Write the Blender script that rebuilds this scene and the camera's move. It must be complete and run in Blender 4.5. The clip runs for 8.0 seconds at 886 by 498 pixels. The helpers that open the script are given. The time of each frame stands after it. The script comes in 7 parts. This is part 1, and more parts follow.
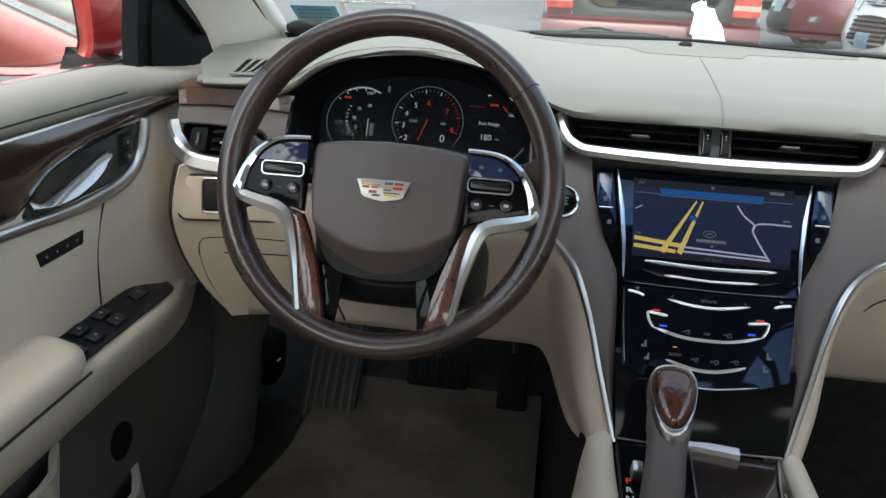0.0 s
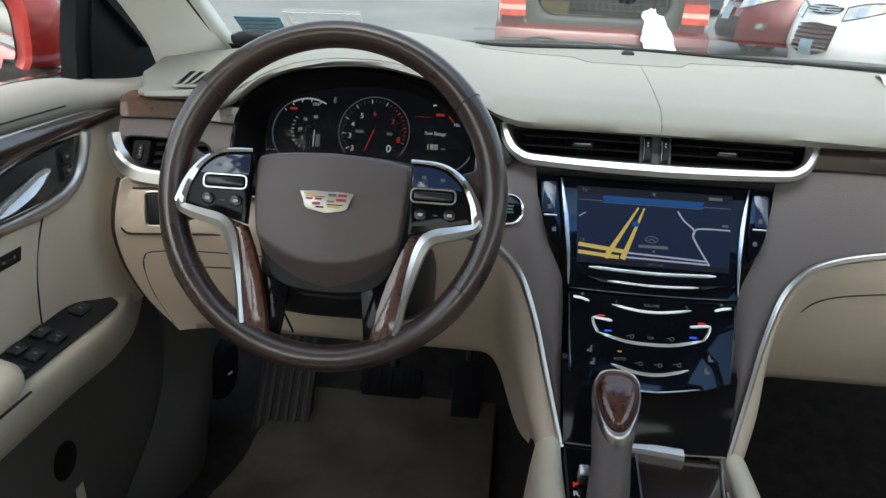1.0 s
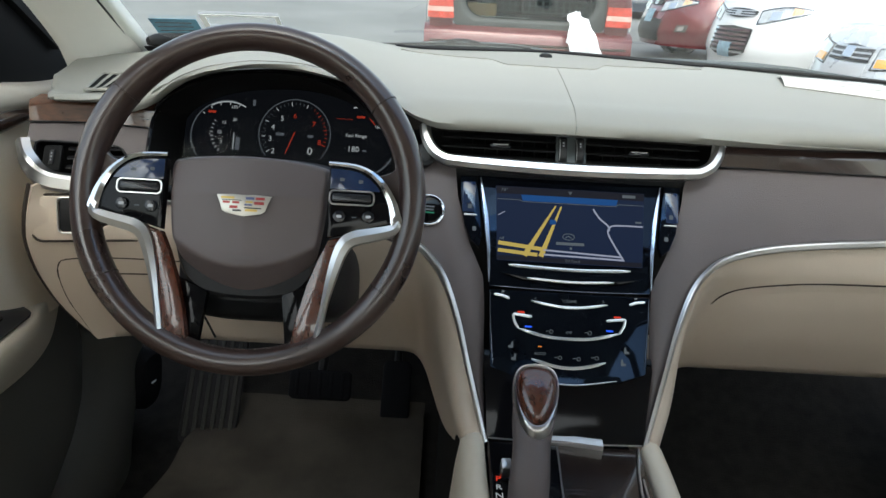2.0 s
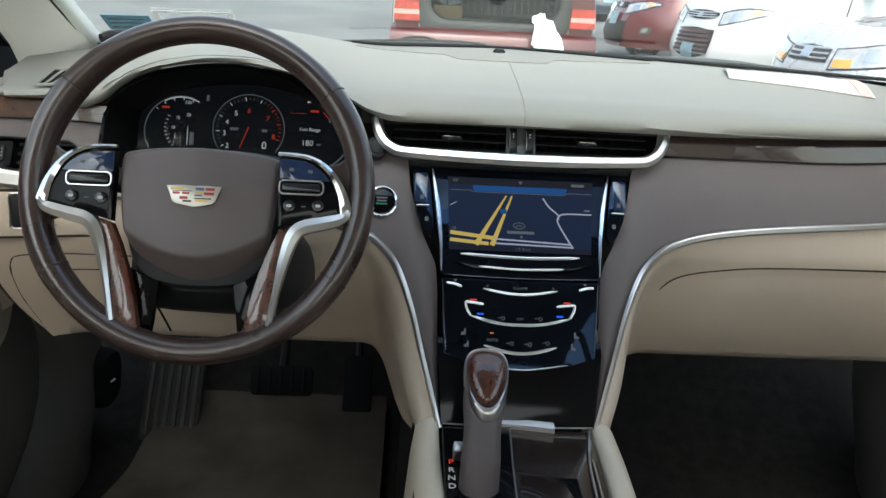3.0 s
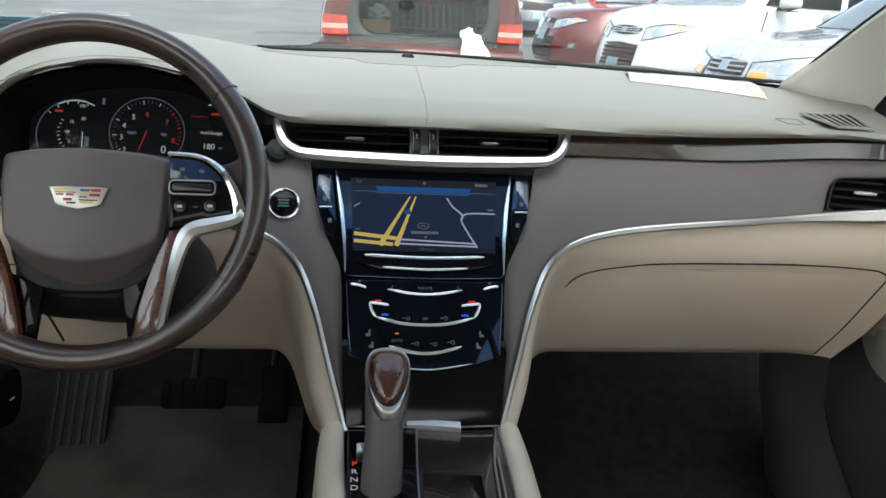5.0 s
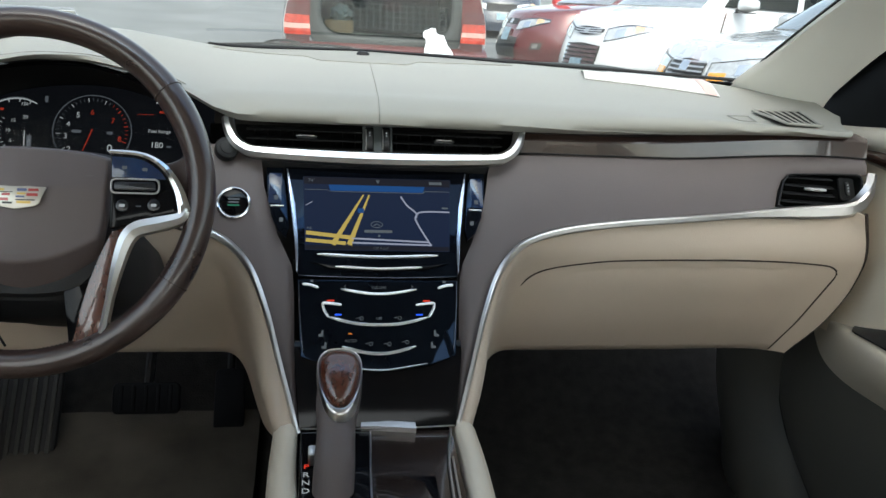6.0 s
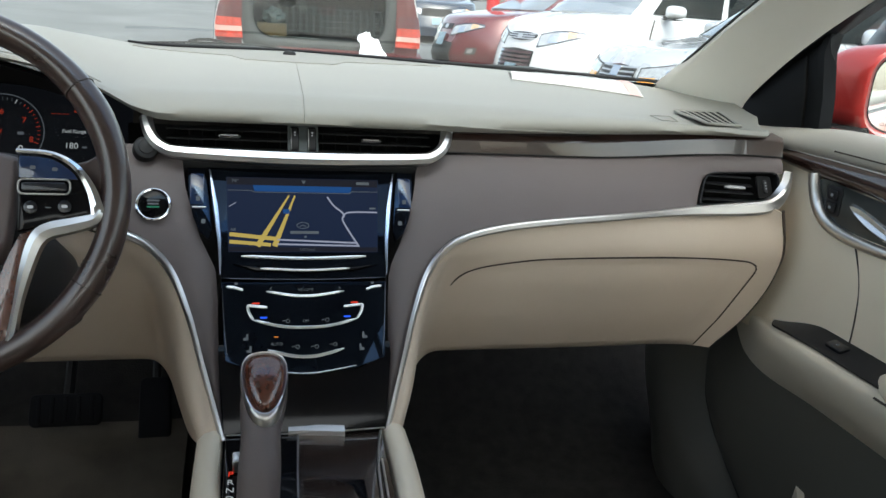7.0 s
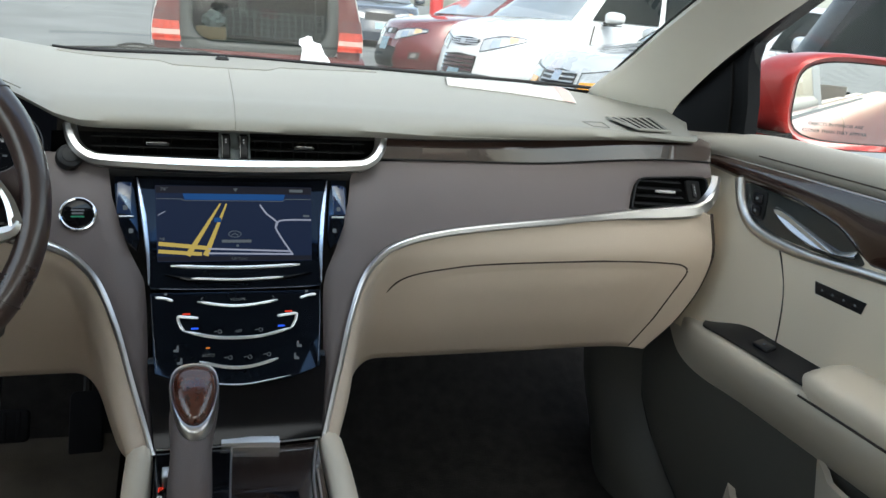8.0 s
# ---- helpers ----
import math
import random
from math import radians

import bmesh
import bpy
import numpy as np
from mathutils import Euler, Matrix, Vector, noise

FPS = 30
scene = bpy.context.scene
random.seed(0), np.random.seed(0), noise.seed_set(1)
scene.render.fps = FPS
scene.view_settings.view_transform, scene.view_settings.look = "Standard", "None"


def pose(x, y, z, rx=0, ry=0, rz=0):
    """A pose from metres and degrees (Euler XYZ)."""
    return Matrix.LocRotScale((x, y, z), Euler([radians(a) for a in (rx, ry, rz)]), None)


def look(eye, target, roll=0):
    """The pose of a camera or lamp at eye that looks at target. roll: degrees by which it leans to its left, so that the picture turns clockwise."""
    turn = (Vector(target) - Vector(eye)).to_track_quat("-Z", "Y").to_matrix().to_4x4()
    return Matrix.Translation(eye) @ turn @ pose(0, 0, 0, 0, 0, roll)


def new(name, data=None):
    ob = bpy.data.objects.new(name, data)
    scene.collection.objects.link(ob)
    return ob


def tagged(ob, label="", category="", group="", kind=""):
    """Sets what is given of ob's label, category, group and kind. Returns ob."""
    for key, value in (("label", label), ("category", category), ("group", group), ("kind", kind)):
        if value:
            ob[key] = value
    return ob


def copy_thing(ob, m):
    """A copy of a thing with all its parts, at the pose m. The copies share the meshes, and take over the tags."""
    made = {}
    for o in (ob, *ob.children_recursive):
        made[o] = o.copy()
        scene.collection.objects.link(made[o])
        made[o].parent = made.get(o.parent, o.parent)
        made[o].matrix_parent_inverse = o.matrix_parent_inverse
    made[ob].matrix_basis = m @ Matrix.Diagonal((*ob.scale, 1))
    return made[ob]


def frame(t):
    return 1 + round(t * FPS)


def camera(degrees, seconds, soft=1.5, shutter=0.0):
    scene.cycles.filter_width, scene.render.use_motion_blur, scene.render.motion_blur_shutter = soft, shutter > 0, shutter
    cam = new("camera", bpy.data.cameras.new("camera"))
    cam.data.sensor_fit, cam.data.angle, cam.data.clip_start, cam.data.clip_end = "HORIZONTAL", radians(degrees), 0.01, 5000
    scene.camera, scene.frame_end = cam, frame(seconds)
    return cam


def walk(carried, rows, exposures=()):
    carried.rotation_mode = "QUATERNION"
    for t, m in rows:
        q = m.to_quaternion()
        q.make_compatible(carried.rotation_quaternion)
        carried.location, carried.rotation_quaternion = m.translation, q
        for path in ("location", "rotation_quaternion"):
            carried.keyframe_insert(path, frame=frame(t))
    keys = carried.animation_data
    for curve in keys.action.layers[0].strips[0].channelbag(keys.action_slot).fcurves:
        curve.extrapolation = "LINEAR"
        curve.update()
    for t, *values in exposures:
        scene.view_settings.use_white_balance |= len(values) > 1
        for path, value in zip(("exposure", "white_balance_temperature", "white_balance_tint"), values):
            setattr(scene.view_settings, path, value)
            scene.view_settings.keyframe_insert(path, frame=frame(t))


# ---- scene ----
cam = camera(58.8, 8.0, soft=1.5)
PATH = [
    (0, (-0.201, -0.895, 1.13), (-0.455, 0.964, 0.438), 2.9),
    (0.5, (-0.195, -0.894, 1.13), (-0.372, 0.983, 0.462), 3.1),
    (1, (-0.184, -0.896, 1.135), (-0.34, 0.982, 0.465), 2.9),
    (1.5, (-0.177, -0.898, 1.139), (-0.211, 0.991, 0.482), 3.7),
    (1.7, (-0.1735, -0.9, 1.139), (-0.19, 0.99, 0.478), 3.6),
    (2.8, (-0.1455, -0.923, 1.13), (-0.07, 0.967, 0.483), 3.2),
    (3, (-0.141, -0.927, 1.128), (-0.063, 0.964, 0.483), 3.2),
    (3.5, (-0.128, -0.939, 1.126), (-0.055, 0.962, 0.508), 2.8),
    (4, (-0.115, -0.939, 1.122), (0.014, 0.96, 0.508), 2.8),
    (4.5, (-0.105, -0.935, 1.113), (0.1, 0.959, 0.506), 3.4),
    (4.7, (-0.1015, -0.934, 1.112), (0.111, 0.959, 0.509), 3.4),
    (5.8, (-0.0815, -0.927, 1.107), (0.222, 0.958, 0.515), 3.7),
    (6, (-0.078, -0.926, 1.106), (0.238, 0.958, 0.514), 3.7),
    (6.5, (-0.072, -0.925, 1.102), (0.374, 0.938, 0.526), 4.5),
    (7, (-0.063, -0.924, 1.099), (0.405, 0.935, 0.529), 4.3),
    (7.5, (-0.056, -0.924, 1.103), (0.469, 0.923, 0.543), 4.4),
    (8, (-0.048, -0.926, 1.103), (0.55, 0.902, 0.553), 4.7),
]
walk(cam, [(t, look(eye, target, roll)) for t, eye, target, roll in PATH], [(0.0, 0.93, 6280, 4)])

# ---- light: an overcast day ----
world = bpy.data.worlds.new("sky")
scene.world = world
world.use_nodes = True
wn, wl = world.node_tree.nodes, world.node_tree.links
sky = wn.new("ShaderNodeTexSky")
sky.sky_type, sky.sun_disc = "NISHITA", False
sky.sun_elevation, sky.sun_rotation = radians(50), radians(183)
sky.air_density, sky.dust_density, sky.ozone_density = 1.2, 4.0, 1.0
wn["Background"].inputs["Strength"].default_value = 0.25
soft_sky = wn.new("ShaderNodeHueSaturation")
soft_sky.inputs["Saturation"].default_value = 0.6
wl.new(sky.outputs[0], soft_sky.inputs["Color"])
wl.new(soft_sky.outputs[0], wn["Background"].inputs["Color"])
sun = new("sun", bpy.data.lights.new("sun", "SUN"))
sun.data.energy, sun.data.angle, sun.data.color = 0.34, radians(45), (1.0, 0.98, 0.95)
sun.matrix_world = look((0, 0, 30), (0.3, 6.4, 30 - 7.6))

# ---- materials ----
def mat(name, base, rough=0.5, metal=0.0, vary=0.08, scale=6.0, grain=0.0, grain_scale=600.0, coat=0.0, spec=0.5, emit=None, power=0.0, rough_vary=0.06, second=None, second_at=0.6):
    """A surface with large stains, fine grain and uneven gloss."""
    m = bpy.data.materials.new(name)
    m.use_nodes = True
    n, l = m.node_tree.nodes, m.node_tree.links
    b = n["Principled BSDF"]
    b.inputs["Metallic"].default_value = metal
    b.inputs["Specular IOR Level"].default_value = spec
    b.inputs["Coat Weight"].default_value = coat
    b.inputs["Coat Roughness"].default_value = 0.03
    tc = n.new("ShaderNodeTexCoord")
    big = n.new("ShaderNodeTexNoise")
    big.inputs["Scale"].default_value, big.inputs["Detail"].default_value = scale, 6.0
    l.new(tc.outputs["Object"], big.inputs["Vector"])
    ramp = n.new("ShaderNodeValToRGB")
    lo = [max(0.0, c * (1 - vary)) for c in base]
    hi = [min(1.0, c * (1 + vary)) for c in base]
    ramp.color_ramp.elements[0].color, ramp.color_ramp.elements[1].color = (*lo, 1), (*hi, 1)
    ramp.color_ramp.elements[0].position, ramp.color_ramp.elements[1].position = 0.3, 0.7
    if second:
        e = ramp.color_ramp.elements.new(second_at)
        e.color = (*second, 1)
    l.new(big.outputs["Fac"], ramp.inputs["Fac"])
    l.new(ramp.outputs["Color"], b.inputs["Base Color"])
    mr = n.new("ShaderNodeMapRange")
    mr.inputs["To Min"].default_value, mr.inputs["To Max"].default_value = max(0.02, rough - rough_vary), min(1, rough + rough_vary)
    l.new(big.outputs["Fac"], mr.inputs["Value"])
    l.new(mr.outputs["Result"], b.inputs["Roughness"])
    if grain:
        v = n.new("ShaderNodeTexVoronoi")
        v.inputs["Scale"].default_value = grain_scale
        l.new(tc.outputs["Object"], v.inputs["Vector"])
        bump = n.new("ShaderNodeBump")
        bump.inputs["Strength"].default_value, bump.inputs["Distance"].default_value = grain, 0.0006
        l.new(v.outputs["Distance"], bump.inputs["Height"])
        l.new(bump.outputs["Normal"], b.inputs["Normal"])
    if emit:
        b.inputs["Emission Color"].default_value, b.inputs["Emission Strength"].default_value = (*emit, 1), power
    return m


def wood(name, dark, light, along="X", coat=1.0):
    """Glossy veneer with stretched grain."""
    m = mat(name, dark, 0.25, coat=coat)
    n, l = m.node_tree.nodes, m.node_tree.links
    tc = n["Texture Coordinate"]
    mp = n.new("ShaderNodeMapping")
    mp.inputs["Scale"].default_value = {"X": (2.2, 130, 130), "Y": (130, 2.2, 130), "Z": (110, 110, 9)}[along]
    no = n.new("ShaderNodeTexNoise")
    no.inputs["Scale"].default_value, no.inputs["Detail"].default_value = 2.0, 2.5
    ra = n.new("ShaderNodeValToRGB")
    ra.color_ramp.elements[0].color, ra.color_ramp.elements[1].color = (*dark, 1), (*light, 1)
    ra.color_ramp.elements[0].position, ra.color_ramp.elements[1].position = 0.2, 0.85
    l.new(tc.outputs["Object"], mp.inputs["Vector"])
    l.new(mp.outputs["Vector"], no.inputs["Vector"])
    l.new(no.outputs["Fac"], ra.inputs["Fac"])
    l.new(ra.outputs["Color"], n["Principled BSDF"].inputs["Base Color"])
    return m


def glow(name, colour, power):
    return mat(name, [c * 0.1 for c in colour], 0.5, emit=colour, power=power, vary=0.02, spec=0.05)


def pane(name, tint=(0.93, 0.96, 0.94), rough=0.0, gloss=1.7):
    """Thin sheet glass: clear, with more gloss at a grazing view."""
    m = bpy.data.materials.new(name)
    m.use_nodes = True
    n, l = m.node_tree.nodes, m.node_tree.links
    n.remove(n["Principled BSDF"])
    t, g, f, x = (n.new("ShaderNode" + k) for k in ("BsdfTransparent", "BsdfGlossy", "LayerWeight", "MixShader"))
    t.inputs["Color"].default_value = (*tint, 1)
    g.inputs["Roughness"].default_value = rough
    f.inputs["Blend"].default_value = 0.5
    power, scale = n.new("ShaderNodeMath"), n.new("ShaderNodeMath")
    power.operation, power.inputs[1].default_value = "POWER", 5.0
    scale.operation, scale.inputs[1].default_value, scale.inputs[2].default_value = "MULTIPLY_ADD", 0.96, 0.04 * gloss
    scale.use_clamp = True
    l.new(f.outputs["Facing"], power.inputs[0])
    l.new(power.outputs[0], scale.inputs[0])
    l.new(scale.outputs[0], x.inputs[0])
    l.new(t.outputs[0], x.inputs[1])
    l.new(g.outputs[0], x.inputs[2])
    l.new(x.outputs[0], n["Material Output"].inputs["Surface"])
    return m


M_PAD = mat("dash_top_vinyl", (0.296, 0.29, 0.255), 0.55, vary=0.04, scale=5, grain=0.35, grain_scale=900)
M_BEIGE = mat("beige_leather", (0.58, 0.482, 0.38), 0.48, vary=0.05, scale=4, grain=0.3, grain_scale=800)
M_DOOR = mat("beige_door_vinyl", (0.74, 0.645, 0.505), 0.45, vary=0.05, scale=4, grain=0.3, grain_scale=800)
# Door vinyl again, darkened for the shade on armrest, pocket and pull panel.
M_POD = mat("shade_darkened_vinyl", (0.53, 0.47, 0.37), 0.5, vary=0.06, scale=4, grain=0.3, grain_scale=800)
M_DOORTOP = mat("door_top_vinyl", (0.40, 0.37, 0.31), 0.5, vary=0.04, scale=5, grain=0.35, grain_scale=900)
# Grey-green lift in the black stands in for the window's reflection.
M_CUP = mat("handle_cup_window_sheen", (0.022, 0.026, 0.025), 0.2, vary=0.2, scale=9)
M_TAUPE = mat("brown_dash_leather", (0.118, 0.096, 0.0925), 0.5, vary=0.07, scale=6, grain=0.4, grain_scale=900)
M_RIM = mat("brown_wheel_leather", (0.038, 0.0225, 0.0185), 0.3, vary=0.14, scale=14, grain=0.1, grain_scale=1100, rough_vary=0.1)
M_RIM.node_tree.nodes["Principled BSDF"].inputs["Coat Weight"].default_value = 0.6
M_RIM.node_tree.nodes["Principled BSDF"].inputs["Coat Roughness"].default_value = 0.15
M_COWL = mat("grey_cowl_plastic", (0.075, 0.085, 0.085), 0.7, vary=0.1, grain=0.3)
M_HUB = mat("brown_airbag_vinyl", (0.112, 0.0875, 0.083), 0.4, vary=0.05, scale=8, grain=0.35, grain_scale=1300)
M_GLOSS = mat("piano_black", (0.004, 0.004, 0.0048), 0.06, vary=0.2, scale=9, spec=0.15, rough_vary=0.02)
M_TOUCH = mat("coated_touch_panel", (0.003, 0.0035, 0.005), 0.05, vary=0.2, scale=9, spec=0.24, rough_vary=0.02)
M_TOUCH.node_tree.nodes["Principled BSDF"].inputs["Specular Tint"].default_value = (0.32, 0.55, 1.0, 1)
M_BLACK = mat("black_plastic", (0.014, 0.014, 0.015), 0.45, vary=0.15, grain=0.3, spec=0.22)
M_GRID = mat("grey_plastic_lattice", (0.09, 0.1, 0.1), 0.6)
M_DEEP = mat("black_vent_plastic", (0.004, 0.004, 0.004), 0.7, vary=0.1, spec=0.2)
M_CHROME = mat("satin_chrome", (0.64, 0.63, 0.62), 0.3, metal=1.0, vary=0.04, scale=12, rough_vary=0.05)
M_DARKCHROME = mat("smoked_chrome", (0.10, 0.11, 0.13), 0.25, metal=1.0, vary=0.05)
M_BLADE = mat("blue_steel_blade", (0.36, 0.41, 0.5), 0.22, metal=1.0, vary=0.05)
M_BRIGHT = mat("polished_chrome", (0.62, 0.63, 0.65), 0.1, metal=1.0, vary=0.02, rough_vary=0.03)
M_WOOD = wood("sapele_veneer", (0.042, 0.016, 0.008), (0.12, 0.047, 0.022), "X")
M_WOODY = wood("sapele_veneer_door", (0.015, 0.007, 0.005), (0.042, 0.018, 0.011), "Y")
# Same dash veneer, darkened for what it reflects on the passenger side.
M_WOODP = wood("reflection_dark_veneer", (0.016, 0.0085, 0.0075), (0.045, 0.022, 0.017), "X")
M_WOODC = wood("smoked_console_veneer", (0.012, 0.008, 0.007), (0.035, 0.022, 0.016), "Y")
M_WOODZ = wood("selector_veneer", (0.045, 0.011, 0.005), (0.095, 0.024, 0.0105), "Z")
M_CARPET = mat("charcoal_carpet", (0.0205, 0.019, 0.017), 0.95, vary=0.25, scale=40, grain=1.0, grain_scale=350, spec=0.1)
M_MAT = mat("worn_floor_mat", (0.07, 0.062, 0.05), 0.95, vary=0.3, scale=9, grain=1.0, grain_scale=420, spec=0.1)
M_LOWER = mat("grey_lower_door_vinyl", (0.033, 0.0325, 0.0275), 0.6, vary=0.06, grain=0.3)
# Beige vinyl at the foot of the cabin, deep shade put into its colour.
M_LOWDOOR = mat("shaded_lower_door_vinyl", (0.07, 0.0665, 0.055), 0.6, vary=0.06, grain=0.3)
M_PEDAL = mat("dark_pedal_rubber", (0.007, 0.0075, 0.009), 0.8, vary=0.15, spec=0.15)
M_LINER = mat("headliner_cloth", (0.72, 0.70, 0.64), 0.95, vary=0.03, grain=0.08, grain_scale=500)
M_PILLAR = mat("pillar_trim_cloth", (0.82, 0.81, 0.75), 0.9, vary=0.03, grain=0.12, grain_scale=700)
M_THREAD = mat("stitch_thread", (0.11, 0.09, 0.08), 0.8)
M_SEAM = mat("sewn_seam", (0.22, 0.215, 0.19), 0.8)
M_COVER = mat("matte_dash_cover", (0.268, 0.265, 0.238), 0.85, vary=0.04, grain=0.4, grain_scale=700)
M_TAB = mat("silver_plastic", (0.42, 0.42, 0.41), 0.35, metal=0.25, vary=0.04)
# Near-black lines: shade inside panel gaps put into the colour, and dark seams.
M_GROOVE = mat("dark_gap_and_seam", (0.045, 0.034, 0.028), 0.9)
M_SAIL = mat("black_door_trim", (0.008, 0.0085, 0.0095), 0.55, vary=0.15, grain=0.2, spec=0.08)
M_RUBBER = mat("black_rubber", (0.012, 0.012, 0.012), 0.7, vary=0.15)
M_RED = mat("red_pearl_paint", (0.36, 0.022, 0.018), 0.3, metal=0.25, vary=0.05, coat=0.3)
M_MAROON = mat("dark_red_paint", (0.11, 0.026, 0.026), 0.35, metal=0.2, vary=0.06, coat=0.8)
M_RUBY = mat("ruby_paint", (0.14, 0.022, 0.026), 0.25, metal=0.2, vary=0.05, coat=0.9)
M_WHITE = mat("white_paint", (0.66, 0.67, 0.68), 0.25, vary=0.02, coat=0.9)
M_SILVER = mat("silver_paint", (0.56, 0.57, 0.58), 0.28, metal=0.35, vary=0.03, coat=0.9)
M_NAVY = mat("dark_blue_paint", (0.03, 0.04, 0.06), 0.25, vary=0.06, coat=0.9)
M_CARGLASS = mat("tinted_car_glass", (0.010, 0.013, 0.013), 0.04, vary=0.1, spec=0.04, rough_vary=0.01)
M_TYRE = mat("tyre_rubber", (0.02, 0.02, 0.02), 0.8)
M_LAMP = mat("headlamp_lens", (0.55, 0.55, 0.53), 0.15, metal=0.6, vary=0.3, scale=18, coat=1.0)
M_AMBERPALE = mat("faded_amber_lens", (0.6, 0.36, 0.2), 0.2, coat=0.6, vary=0.2, scale=30)
M_AMBER = mat("amber_lens", (0.75, 0.33, 0.04), 0.15, coat=1.0)
M_TAIL = mat("red_tail_lens", (0.44, 0.05, 0.03), 0.3, coat=0.5, vary=0.3, scale=30)
M_DARKTAIL = mat("dark_maroon_lens", (0.085, 0.022, 0.024), 0.3, coat=0.6, vary=0.2, scale=30)
M_TRIM = mat("grey_boot_trim", (0.036, 0.041, 0.039), 0.6, vary=0.12, scale=5, grain=0.3)
# Sky reflection and glare put into a pale half-metal base colour.
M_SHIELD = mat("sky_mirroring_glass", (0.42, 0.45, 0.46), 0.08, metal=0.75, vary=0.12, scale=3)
M_CLEARRED = mat("pale_reversing_lens", (0.62, 0.36, 0.31), 0.25, coat=1.0, vary=0.15, scale=30)
M_PLATE = mat("number_plate_face", (0.2, 0.31, 0.38), 0.4, vary=0.25, scale=25)
M_ASPHALT = mat("asphalt", (0.17, 0.175, 0.17), 0.9, vary=0.2, scale=0.6, grain=1.0, grain_scale=90, spec=0.3)
M_LINE = mat("white_lot_paint", (0.6, 0.6, 0.58), 0.8, vary=0.2, scale=5)
M_POST = mat("red_post_paint", (0.55, 0.03, 0.03), 0.4)
M_CARD = mat("cardboard", (0.36, 0.22, 0.11), 0.85, vary=0.1, scale=14)
M_BAG = mat("plastic_bag_film", (0.28, 0.31, 0.33), 0.35, vary=0.2, scale=18)
M_CLOTH = mat("white_cotton_cloth", (0.85, 0.86, 0.88), 0.95, vary=0.05, scale=20, grain=0.5)
M_PAPER = mat("white_paper", (0.6, 0.585, 0.55), 0.7, vary=0.03)
M_REDINK = mat("red_print", (0.68, 0.45, 0.41), 0.7)
M_TEAL = mat("teal_sticker", (0.10, 0.24, 0.33), 0.6, vary=0.2, scale=60)
M_STICKER = mat("white_sticker_border", (0.75, 0.76, 0.76), 0.6)
# Blue sky reflection put into the black keys' base colour.
M_BLUEKEY = mat("key_sky_reflection", (0.008, 0.02, 0.058), 0.12, vary=0.3, scale=40, coat=0.6)
M_BUTTON = mat("button_face", (0.01, 0.011, 0.014), 0.25, vary=0.1)
# Emission also stands in for pale print on stalks, vent wheels, mirror and sticker.
M_ICON = glow("lit_icon", (0.75, 0.78, 0.8), 0.2)
M_ICON_DIM = glow("dim_glow_mark", (0.45, 0.5, 0.55), 0.07)
M_RED_LED = glow("red_light", (1.0, 0.06, 0.03), 0.32)
M_BLUE_LED = glow("blue_light", (0.03, 0.12, 1.0), 0.5)
M_ORANGE_LED = glow("orange_light", (1.0, 0.3, 0.05), 0.3)
M_GREEN_LED = glow("green_light", (0.1, 0.5, 0.3), 0.1)
M_SCREEN = glow("screen_night_ground", (0.0052, 0.0085, 0.021), 1.0)
M_SCREEN_BAR = glow("screen_black_bar", (0.006, 0.006, 0.009), 1.0)
M_SCREEN_BLUE = glow("screen_blue", (0.006, 0.03, 0.1), 1.0)
M_ROAD_Y = glow("map_yellow_road", (0.24, 0.175, 0.045), 1.0)
M_ROAD_W = glow("map_grey_road", (0.15, 0.155, 0.2), 1.0)
M_DIAL_W = glow("dial_white", (0.75, 0.78, 0.8), 0.22)
M_DIAL_R = glow("dial_red", (0.95, 0.09, 0.045), 0.13)
M_DIAL_D = glow("dial_dim", (0.2, 0.22, 0.25), 0.17)
M_CLUSTER = glow("cluster_ground", (0.008, 0.009, 0.012), 0.2)
M_WINDSHIELD = pane("windshield_glass", gloss=3.6)
M_SIDEGLASS = pane("side_glass")
M_BAND = pane("shade_band_glass", (0.5, 0.68, 0.92))
M_TINT = pane("tinted_rear_glass", (0.40, 0.46, 0.45), gloss=1.2)
M_LENS = pane("instrument_lens", (0.97, 0.97, 0.97), 0.06, 0.15)
M_MIRROR = mat("mirror_silver", (0.88, 0.9, 0.9), 0.01, metal=1.0, vary=0.0, rough_vary=0.0)


# ---- building helpers ----
def V(*p):
    return Vector(p)


def finish(name, bm, material, angle=40):
    bmesh.ops.recalc_face_normals(bm, faces=bm.faces)
    me = bpy.data.meshes.new(name)
    bm.to_mesh(me)
    bm.free()
    me.materials.append(material)
    me.polygons.foreach_set("use_smooth", [True] * len(me.polygons))
    me.set_sharp_from_angle(angle=radians(angle))
    return me


def thing(name, label, category, group="", kind=""):
    return tagged(new(name), label, category, group, kind)


def part(name, bm, material, parent=None, label="", angle=40):
    ob = new(name, finish(name, bm, material, angle))
    if parent:
        ob.parent = parent
    return tagged(ob, label)


def solo(name, bm, material, label, category, group="", kind="", angle=40):
    return tagged(new(name, finish(name, bm, material, angle)), label, category, group, kind)


def spl(points, n=8, closed=False):
    """A Catmull-Rom line through the points, n steps between two."""
    p = [Vector(q) for q in points]
    out, m = [], len(p)
    for i in range(m if closed else m - 1):
        a, b, c, d = (p[(i + k) % m] if closed else p[min(max(i + k, 0), m - 1)] for k in (-1, 0, 1, 2))
        for s in range(n):
            t = s / n
            out.append(0.5 * (2 * b + (c - a) * t + (2 * a - 5 * b + 4 * c - d) * t * t + (3 * b - a - 3 * c + d) * t**3))
    if not closed:
        out.append(p[-1].copy())
    return out


